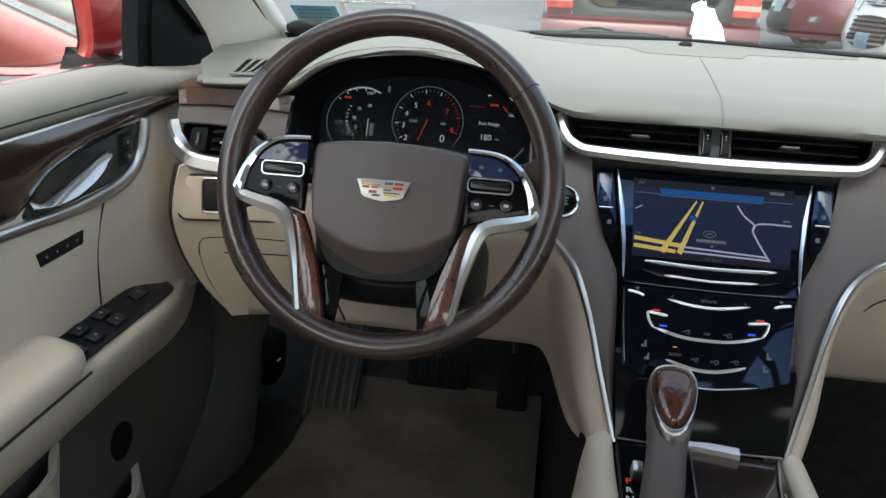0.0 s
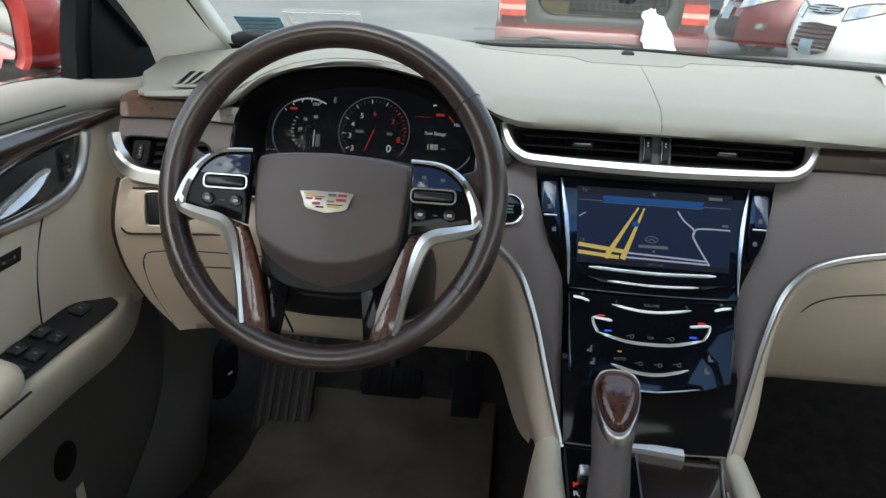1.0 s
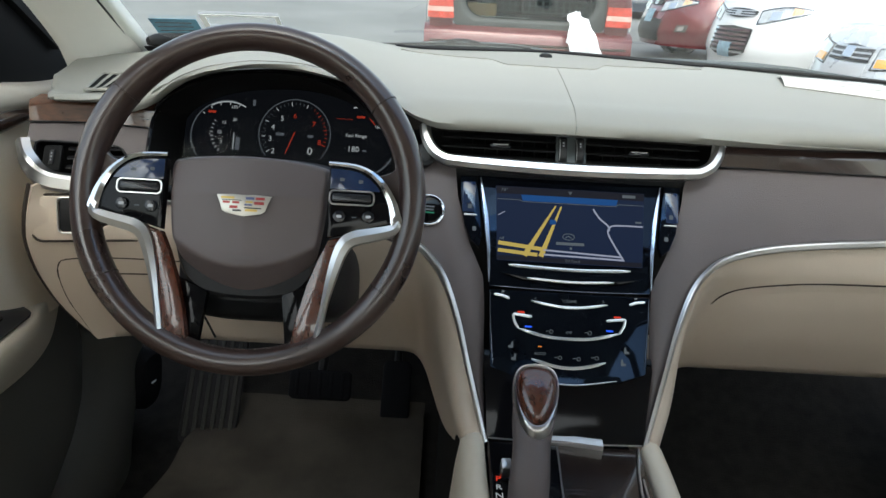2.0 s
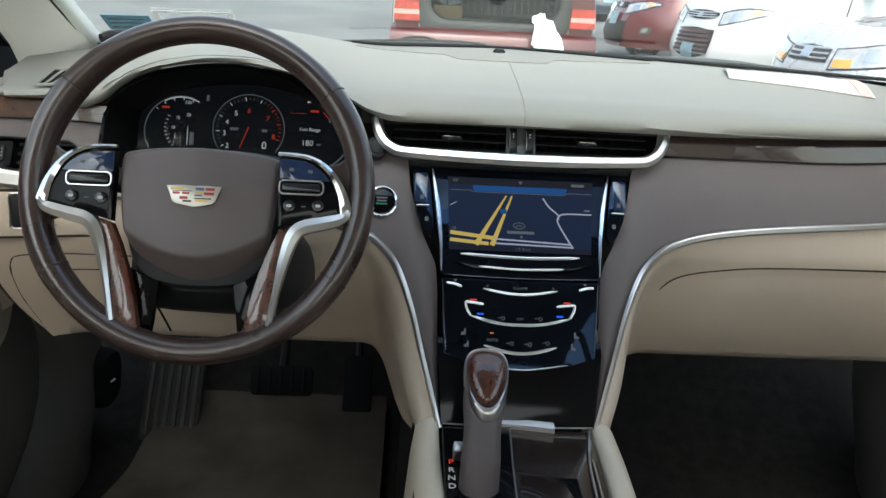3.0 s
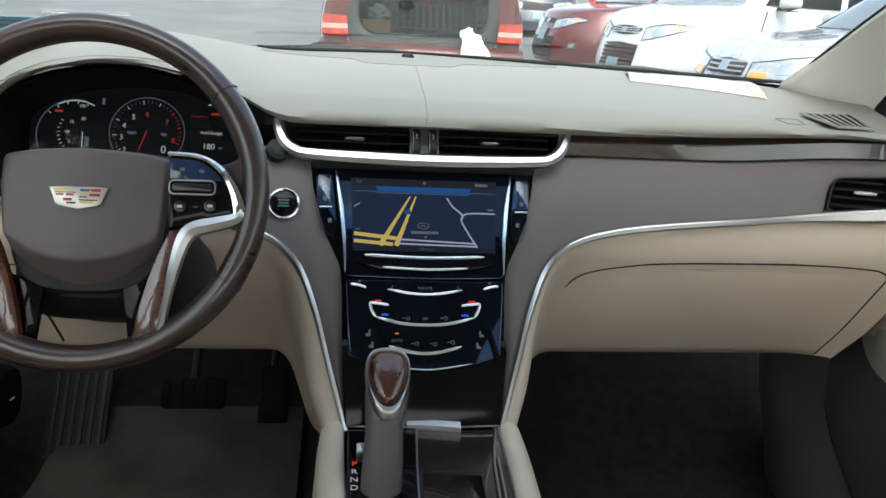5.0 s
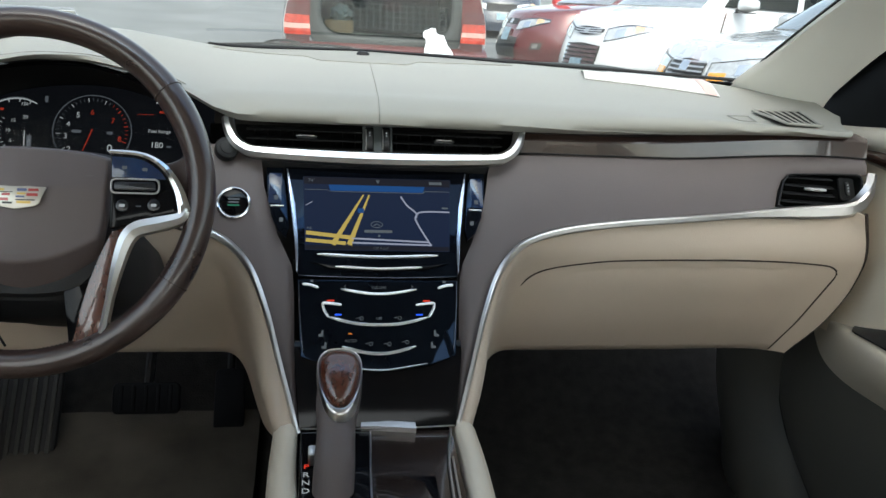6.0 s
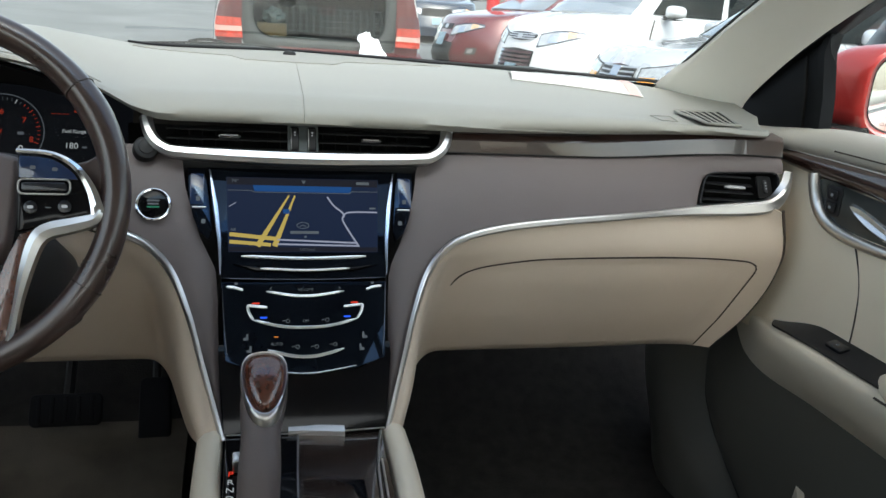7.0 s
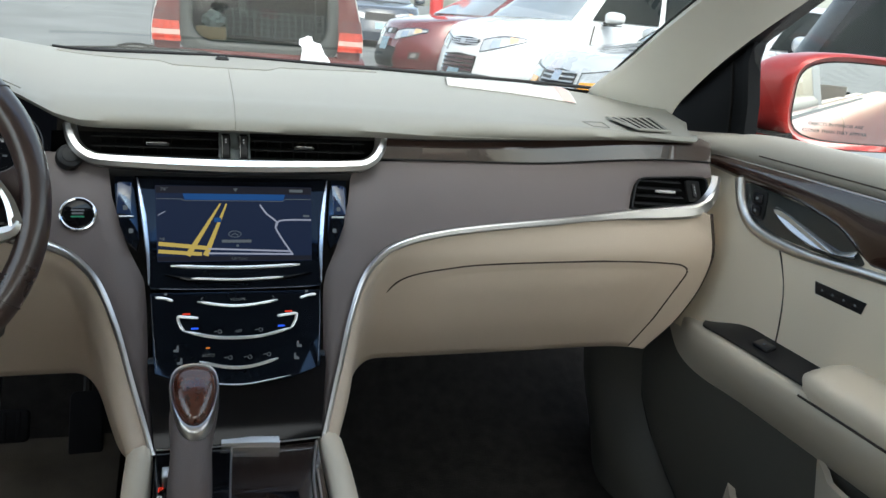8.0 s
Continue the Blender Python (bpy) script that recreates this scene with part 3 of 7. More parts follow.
# ---- driver's side of the column: beige knee panels ----
def beige_y(x, z):
    """Lower beige dash: swells under the chrome line and falls back to the footwell."""
    base = float(np.interp(z, (0.58, 0.62, 0.68, 0.74, 0.79, 0.83, 0.87), (0.172, 0.142, 0.112, 0.089, 0.074, 0.073, 0.088)))
    return base - 0.6 * wrap(x)


def END(z):
    """Where the lower dash ends at the door."""
    return 0.698 - 2.0 * (z - 0.775) ** 2


def lower_dash(s, x_end):
    """The beige lower dash on one side, from the console flank to the door."""
    top = [V(p.x, 0, p.z) for p in TRIM if p.x < 0.66] + [V(0.69, 0, 0.870), V(x_end, 0, 0.860)]
    top = resample(top, 80)
    rows = []
    for p in top:
        x, zt = p.x, p.z
        fy = face_y(x, zt) + 0.001
        near = 1 - ease(0.115, 0.215, x)
        zb = 0.613 + 0.008 * ease(0.45, 0.7, x) - 0.072 * near**1.4
        row = []
        for k in range(19):
            f = k / 18
            z = zt + (zb - zt) * f
            y = fy + (beige_y(x, z) - fy) * ease(0, 0.25, f)
            side = fy - 0.008 * math.sin(math.pi * min(f * 3.0, 1)) + 0.075 * ease(0.15, 1.0, f)
            row.append(V(s * (x + (0.013 if s > 0 else 0.021) * near * math.sin(min(f * 3.2, 1) * math.pi / 2)), y + (side - y) * near, z))
        if x > 0.6:
            for q in row:
                end = END(q.z)
                q.x = s * (0.6 + (x - 0.6) * (end - 0.6) / (x_end - 0.6))
        row.append(row[-1] + V(0, 0.03, -0.006))
        row.append(row[-1] + V(0, 0.10, 0.0))
        rows.append(row)
    return rows


lower_r = lower_dash(1, 0.712)
part("lower_panel", skin(lower_r, 0.004), M_BEIGE, dash, "beige leather lower dash on the passenger side", 60)
lower_l = lower_dash(-1, 0.712)
part("lower_panel", skin(lower_l, 0.004), M_BEIGE, dash, "beige leather knee panel below the steering column", 60)
for s, rows in ((1, lower_r), (-1, lower_l)):
    edge = [p.copy() for p in rows[-1][:19]]
    part("end_return", skin([edge, [p + V(s * 0.003, 0.004, 0) for p in edge], [p + V(s * 0.004, 0.012, 0) for p in edge], [p + V(s * 0.002, 0.09, 0) for p in edge]], 0), M_BEIGE, dash, "", 80)
    part("end_gap", rod(resample([p + V(s * 0.005, 0.004, 0) for p in edge], 40), 0.0032, 6), M_GROOVE, dash)


def on_beige(x, z, out=0.0):
    """A point on the lower panel."""
    a = abs(x)
    if a > 0.6:
        a = 0.6 + (a - 0.6) * 0.112 / (END(z) - 0.6)
    far, a = a, min(a, 0.66)
    zt = float(np.interp(a, [q[0] for q in TRIM_XZ[:88]], [q[1] for q in TRIM_XZ[:88]]))
    zb = 0.613 + 0.008 * ease(0.45, 0.7, a)
    f = min(max((zt - z) / (zt - zb), 0.0), 1.0)
    y0 = face_y(far, zt) + 0.001
    return V(x, y0 + (beige_y(far, z) - y0) * ease(0, 0.25, f) - out, z)


glove = spl([(0.185, 0.66), (0.196, 0.715), (0.225, 0.757), (0.296, 0.774), (0.38, 0.780), (0.56, 0.782), (0.638, 0.781), (0.660, 0.778), (0.669, 0.767), (0.662, 0.74), (0.645, 0.675), (0.628, 0.62)], 8)
part("glove_box_gap", rod(resample([on_beige(p.x, p.y, 0.0024) for p in glove], 120), 0.0024, 8), M_GROOVE, dash, "dark gap round the glove box lid")
lid = []
gl = resample(glove + [Vector((x, 0.612)) for x in np.linspace(0.615, 0.2, 12)] + [Vector((0.186, 0.65))], 110)
for p in gl:
    c = Vector((0.43, 0.70))
    lid.append([on_beige(*(Vector((p.x, p.y)).lerp(c, f)), 0.0035 * min(1, f * 14) + 0.004 * ease(0.0, 0.6, f) ) for f in (0.02, 0.035, 0.07, 0.15, 0.3, 0.5, 0.75, 0.9995)])
part("glove_box_lid", skin(lid, 0.0, True), M_BEIGE, dash, "beige leather glove box lid", 60)

# knee panel lines and the headlamp switch plate on the driver's side
knee = spl([(-0.655, 0.63), (-0.672, 0.70), (-0.67, 0.748), (-0.645, 0.758), (-0.55, 0.757), (-0.4, 0.752)], 8)
part("knee_gap", rod(resample([on_beige(p.x, p.y, 0.002) for p in knee], 60), 0.0024, 8), M_GROOVE, dash)
for z, r in ((0.733, 0.0024),):
    part("knee_gap", rod([on_beige(x, z, 0.0022) for x in np.linspace(-0.64, -0.43, 14)], r, 6), M_GROOVE, dash)
m = frame_of(on_beige(-0.615, 0.816, 0.0035), on_beige(-0.56, 0.816) - on_beige(-0.67, 0.816), (0, 0.1, 0.99))
sw = part("light_switch_plate", plate(round_rect(0.15, 0.058, 0.012), 0.0035, m, 0.0018), M_BEIGE, dash)
part("plate_gap", rod([m @ Vector((x, y, 0.001)) for x, y in round_rect(0.153, 0.061, 0.013)], 0.0018, 6), M_GROOVE, sw)
part("switch_knob", plate(round_rect(0.05, 0.042, 0.005), 0.008, m @ Matrix.Translation((-0.017, 0.004, 0)), 0.003), M_BLACK, sw, "black headlamp switch")
part("switch_edge", rod([m @ Vector((x - 0.017, y + 0.004, 0.005)) for x, y in round_rect(0.054, 0.046, 0.006)], 0.0014, 6), M_CHROME, sw)

# start button and the column lock knob
m = frame_of(face(-0.184, 0.845, 0.004), (1, 0, 0), (0, 0.51, 0.857))
sb = part("start_button", plate(disc(0.0175, 32), 0.006, m, 0.002), M_GLOSS, dash, "round black start button with chrome ring")
part("ring", sweep([m @ Vector((0.0195 * math.cos(a), 0.0195 * math.sin(a), 0.003)) for a in np.linspace(0, 2 * math.pi, 37)[:-1]], ring(0.002, 8), up=(0, -0.857, 0.51), closed=True), M_BRIGHT, sb, "bright chrome ring")
for i, (w, y) in enumerate(((0.015, 0.004), (0.013, 0.0), (0.015, -0.004))):
    part("mark", plate(round_rect(w, 0.0022, 0.0008), 0.0066, m @ Matrix.Translation((0, y, 0))), M_ICON_DIM if i < 2 else M_GREEN_LED, sb)
m = frame_of(face(-0.197, 0.906, 0.004), (0.95, 0.3, 0), (-0.15, 0.48, 0.857))
kn = part("dimmer_knob", plate(disc(0.015, 28), 0.014, m, 0.003), M_BLACK, dash, "black round knob")
part("face", plate(disc(0.009, 24), 0.0155, m, 0.001), M_RUBBER, kn)

# ---- instrument cluster ----
CO = V(-0.3755, 0.184, 0.90)
CM = frame_of(CO, (1, 0, 0), (0, math.sin(radians(25)), math.cos(radians(25))))
cluster = thing("instrument_cluster", "lit digital instrument cluster with dials showing zero speed", "instrument cluster")
arch = spl([(-0.553, 0.86), (-0.555, 0.919), (-0.548, 0.952), (-0.512, 0.984), (-0.47, 1.001), (-0.417, 1.0105), (-0.357, 1.0105), (-0.30, 0.994), (-0.26, 0.963), (-0.235, 0.935), (-0.224, 0.905), (-0.224, 0.86)], 6)
arch = resample([V(p.x, 0, p.y) for p in arch], 60)
outer = [V(p.x, face_y(p.x, p.z) - 0.012 if p.z < 0.95 else 0.114, p.z) for p in arch]
inner = []
for p in arch:
    q = Vector((p.x + 0.3865, p.z - 0.92))
    q = Vector((q.x * 0.90, q.y * 0.72))
    inner.append(CM @ Vector((q.x - 0.011, q.y + 0.018, -0.004)))
rows = [[a.lerp(b, f) + V(0, 0, -0.004 * math.sin(math.pi * f)) for f in np.linspace(0, 1, 8)] for a, b in zip(outer, inner)]
part("bezel", skin(rows, 0.003), M_DEEP, cluster, "black instrument hood lining", 60)
part("rim", rod([p + V(0, -0.001, -0.002) for p in outer], 0.0028, 8), M_GLOSS, cluster)
part("bright_line", rod([p + V(0, 0.012, -0.007) for p in outer[6:34]], 0.0008, 6), M_CHROME, cluster, "fine bright line")
part("dial_ground", plate(round_rect(0.33, 0.16, 0.03, 6, -0.011, 0.01), 0.001, CM @ Matrix.Translation((0, 0, -0.006))), M_CLUSTER, cluster)


def cring(name, cx, cy, r, a0, a1, width, material, lift, parent=None, n=40):
    pts = [(cx + r * math.cos(radians(a)), cy + r * math.sin(radians(a))) for a in np.linspace(a0, a1, n)]
    part(name, strip(pts, width, CM, 0.0003, lift), material, parent or cluster)


cring("dial_ring", -0.1015, 0.010, 0.050, 75, 285, 0.0014, M_DIAL_D, -0.004)
cring("dial_ring", -0.1015, 0.010, 0.0485, 60, 120, 0.0016, M_DIAL_W, -0.0037)
cring("tach_ring", -0.0055, 0.0165, 0.0505, -40, 220, 0.0012, M_DIAL_D, -0.004)
cring("dial_ring", 0.0885, 0.012, 0.050, -70, 95, 0.0014, M_DIAL_D, -0.004)
cring("dial_ring", 0.0885, 0.012, 0.0495, 45, 105, 0.002, M_DIAL_W, -0.0037)
cring("dial_ring", 0.0885, 0.012, 0.0495, -75, -25, 0.002, M_DIAL_D, -0.0037)
for i in range(33):
    a = radians(215 - 7.3 * i)
    r0, r1 = (0.0425, 0.046) if i % 4 else (0.041, 0.0465)
    part("tick", strip([(-0.0055 + r * math.cos(a), 0.0165 + r * math.sin(a)) for r in (r0, r1)], 0.0006 if i % 4 else 0.001, CM, 0.0003, -0.0037), (M_DIAL_D if i % 4 else M_DIAL_W) if i < 22 else M_DIAL_R, cluster)
for ch, x, y, red in (("2", -0.0345, -0.0089, 0), ("3", -0.0395, 0.0089, 0), ("4", -0.0365, 0.0255, 0), ("5", -0.0245, 0.0385, 0), ("6", -0.0065, 0.043, 1), ("7", 0.0205, 0.0322, 1), ("8", 0.0300, 0.0067, 1)):
    letters("digit", ch, 0.0105, CM @ Matrix.Translation((x, y, -0.0037)), M_DIAL_R if red else M_DIAL_W, cluster)
letters("speed", "0", 0.015, CM @ Matrix.Translation((0.0175, -0.0067, -0.0037)), M_DIAL_W, cluster)
part("needle", strip([(-0.0055, 0.0195), (-0.017, -0.012)], (0.0016, 0.0009), CM, 0.0004, -0.0033), M_DIAL_R, cluster)
letters("fuel_text", "Fuel Range", 0.0068, CM @ Matrix.Translation((0.0815, 0.0197, -0.0037)), M_DIAL_W, cluster)
letters("range_number", "180", 0.0115, CM @ Matrix.Translation((0.0785, 0.0, -0.0037)), M_DIAL_W, cluster)
part("unit_mark", plate(round_rect(0.006, 0.0025, 0.0006, 3, 0.0945, -0.0015), 0.0003, CM @ Matrix.Translation((0, 0, -0.0037))), M_DIAL_D, cluster)
part("rule", strip([(0.052, 0.043), (0.075, 0.043)], 0.0004, CM, 0.0003, -0.0037), M_DIAL_R, cluster)
part("gauge_mark", plate(round_rect(0.012, 0.0032, 0.001, 3, 0.0865, 0.047), 0.0003, CM @ Matrix.Translation((0, 0, -0.0037))), M_DIAL_R, cluster)
letters("gauge_number", "160", 0.006, CM @ Matrix.Translation((0.111, 0.034, -0.0037)), M_DIAL_W, cluster)
part("needle", strip([(0.099, 0.046), (0.107, 0.037)], 0.0014, CM, 0.0004, -0.0035), M_DIAL_R, cluster)
for ch, x, y in (("150", -0.093, 0.051), ("20", -0.091, 0.033), ("15", -0.106, 0.028), ("10", -0.112, 0.014), ("5", -0.108, 0.0)):
    letters("digit", ch, 0.0062, CM @ Matrix.Translation((x, y, -0.0037)), M_DIAL_W, cluster)
part("red_mark", plate(round_rect(0.011, 0.0032, 0.001, 3, -0.124, 0.043), 0.0003, CM @ Matrix.Translation((0, 0, -0.0037))), M_DIAL_R, cluster)
for i in range(9):
    a = radians(150 + 10 * i)
    part("tick", strip([(-0.09 + r * math.cos(a), 0.014 + r * math.sin(a)) for r in (0.031, 0.0345)], 0.0009, CM, 0.0003, -0.0037), M_DIAL_W, cluster)
for i in range(5):
    a = radians(70 + 17 * i)
    part("tick", strip([(-0.1015 + r * math.cos(a), 0.010 + r * math.sin(a)) for r in (0.044, 0.0475)], 0.0012, CM, 0.0003, -0.0035), M_DIAL_W, cluster)
part("bar", strip([(-0.091, -0.01), (-0.091, 0.014)], 0.0012, CM, 0.0003, -0.0037), M_DIAL_W, cluster)
part("bar", strip([(-0.085, -0.01), (-0.085, 0.008)], 0.006, CM, 0.0003, -0.0039), M_DIAL_D, cluster)
part("seat_icon", plate(round_rect(0.004, 0.009, 0.001, 3, -0.0655, 0.059), 0.0003, CM @ Matrix.Translation((0, 0, -0.0037))), M_DIAL_D, cluster)
for x, y, w in ((-0.026, 0.016, 0.012), (0.017, 0.015, 0.008)):
    part("small_mark", plate(round_rect(w, 0.004, 0.001, 3, x, y), 0.0003, CM @ Matrix.Translation((0, 0, -0.0037))), M_DIAL_D, cluster)
lens = part("lens", skin([[CM @ Vector((x, y, 0.012)) for x in np.linspace(-0.17, 0.148, 6)] for y in np.linspace(-0.055, 0.085, 5)]), M_LENS, cluster, "clear instrument lens")

# ---- steering wheel ----
TILT_W = radians(22)
WM = frame_of((-0.3755, -0.090, 0.8965), (1, 0, 0), (0, math.sin(TILT_W), math.cos(TILT_W)))


def W(u, v, w=0.0):
    return WM @ Vector((u, v, w))


wheel = thing("steering_wheel", "brown leather steering wheel with chrome spokes and wood inserts", "steering wheel")
R0 = 0.1765
rows = []
for i in range(120):
    a = 2 * math.pi * i / 120
    fat = 1.0 + 0.08 * math.exp(-((math.degrees(a) % 180 - 150) / 14) ** 2) + 0.08 * math.exp(-((math.degrees(a) % 180 - 30) / 14) ** 2)
    row = []
    for j in range(20):
        b = 2 * math.pi * j / 20
        r = 0.0147 * fat * (1 + 0.035 * math.cos(2 * b - 2.2) + 0.03 * math.exp(-((b - 1.9) / 0.25) ** 2))
        row.append(W((R0 + r * math.cos(b)) * math.cos(a), 0.003 + (R0 + r * math.cos(b)) * math.sin(a), 1.18 * r * math.sin(b)))
    rows.append(row)
part("rim", skin(rows, 0, True, True), M_RIM, wheel, "worn brown leather rim", 60)
for deg in (38.0, 142.5, 212.0, 328.0):
    a = radians(deg)
    loop = [W((R0 + 0.0155 * math.cos(b)) * math.cos(a), 0.003 + (R0 + 0.0155 * math.cos(b)) * math.sin(a), 0.0186 * math.sin(b)) for b in np.linspace(0, 2 * math.pi, 25)[:-1]]
    part("rim_seam", sweep(loop, ring(0.0009, 6), up=(W(math.cos(a + 1.57), math.sin(a + 1.57)) - W(0, 0)).normalized(), closed=True), M_GROOVE, wheel)
# stitching round the inside of the rim's lower half
for i in range(90):
    a = radians(205 + 130 * i / 89)
    r = R0 - 0.0144
    p, q = W(r * math.cos(a), 0.003 + r * math.sin(a), 0.005), W(r * math.cos(a + 0.012), 0.003 + r * math.sin(a + 0.012), 0.0075)
    part("stitch", rod([p, q], 0.0006, 5), M_THREAD, wheel)

# airbag cover with a chin
half = [(0.0, 0.047), (0.045, 0.0455), (0.076, 0.0415), (0.0845, 0.036), (0.084, 0.01), (0.0805, -0.03), (0.0745, -0.061), (0.065, -0.083), (0.049, -0.096), (0.024, -0.1015), (0.0, -0.1025)]
right = spl([(u, v, 0) for u, v in half], 5)
hub_line = resample(right + [V(-p.x, p.y, 0) for p in right[-2::-1]], 161)[:-1]


def hub_w(u, v):
    a = math.sqrt(u * u + 0.00003)
    d = -0.072 + 4.6 * u * u - v
    chin = 0.5 * (d + math.sqrt(d * d + 0.000001))
    return 0.020 - 0.085 * a - 0.006 * (u / 0.08) ** 2 - 1.3 * chin - 0.2 * max(0.0, v - 0.005)


rows = []
for f in [0.0, 0.0, 0.02] + [0.04 + 0.95 * i / 36 for i in range(37)]:
    k = len(rows)
    row = []
    for p in hub_line:
        u, v = p.x * (1 - f), -0.025 + (p.y + 0.025) * (1 - f)
        w = hub_w(u, v) - (0.020 if k == 0 else 0.005 if k == 1 else 0.0015 if k == 2 else 0.0)
        row.append(W(u, v, w))
    rows.append(row)
part("airbag_cover", skin(rows, 0, False, True, True), M_HUB, wheel, "brown vinyl airbag cover", 60)
part("airbag_mark", plate(round_rect(0.03, 0.0035, 0.001), 0.0004, frame_of(W(0.0, -0.062, hub_w(0, -0.062) + 0.0012), (1, 0, 0), (0, math.sin(TILT_W), math.cos(TILT_W)))), M_TAUPE, wheel)
part("airbag_mark", plate(round_rect(0.007, 0.0014, 0.0005), 0.0004, frame_of(W(0.066, 0.0185, hub_w(0.066, 0.0185) + 0.0006), (1, 0, 0), (0, math.sin(TILT_W), math.cos(TILT_W)))), M_TAUPE, wheel)
# dark body under the cover
part("hub_body", skin([[W(p.x * k, -0.03 + (p.y + 0.03) * k, w) for p in hub_line] for k, w in ((1.0, -0.012), (1.05, -0.02), (0.95, -0.035), (0.6, -0.05))], 0, False, True, True), M_BLACK, wheel)

# shield badge: a chrome edge and plain colour fields
EM = frame_of(W(0.0, -0.0075, hub_w(0.0, 0.0) + 0.0004), (1, 0, 0), (0, math.sin(TILT_W + 0.03), math.cos(TILT_W + 0.03)))
badge_line = [(-0.0292, 0.0108), (-0.012, 0.0118), (0.0, 0.0112), (0.012, 0.0118), (0.0292, 0.0108), (0.0252, 0.002), (0.0228, -0.0055), (0.019, -0.0082), (0.0, -0.0118), (-0.019, -0.0082), (-0.0228, -0.0055), (-0.0252, 0.002)]
badge = part("badge", plate(badge_line, 0.0016, EM, 0.0006), mat("badge_metal", (0.5, 0.47, 0.42), 0.3, metal=0.7, vary=0.03), wheel, "chrome-edged shield badge with colour fields")
field = {"r": mat("badge_red", (0.35, 0.03, 0.03), 0.3, coat=1), "b": mat("badge_blue", (0.08, 0.10, 0.22), 0.3, coat=1), "y": mat("badge_gold", (0.55, 0.38, 0.10), 0.3, metal=0.4), "k": mat("badge_black", (0.02, 0.02, 0.02), 0.3), "w": mat("badge_pale", (0.6, 0.58, 0.55), 0.3)}
for key, x0, y0, x1, y1 in (("y", -0.024, 0.0065, -0.010, 0.009), ("r", -0.022, 0.0018, -0.0145, 0.0042), ("r", -0.012, 0.0018, -0.0045, 0.0042), ("r", -0.0145, -0.0035, -0.006, -0.0005), ("k", -0.023, 0.005, -0.002, 0.0058), ("b", 0.002, 0.0065, 0.011, 0.0092), ("r", 0.0125, 0.0065, 0.022, 0.0092), ("y", 0.002, 0.0030, 0.010, 0.0048), ("r", 0.011, 0.0015, 0.0215, 0.0045), ("k", 0.001, -0.003, 0.019, -0.0018), ("y", 0.002, -0.006, 0.015, -0.0035), ("b", 0.001, 0.0, 0.009, 0.0018), ("k", -0.011, -0.0065, -0.002, -0.0045)):
    part("colour_field", plate([(x0, y0), (x1, y0), (x1, y1), (x0, y1)], 0.0021, EM), field[key], badge)


def poly(points, n=6):
    return [(p.x, p.y) for p in spl([(*q, 0) for q in points], n)]


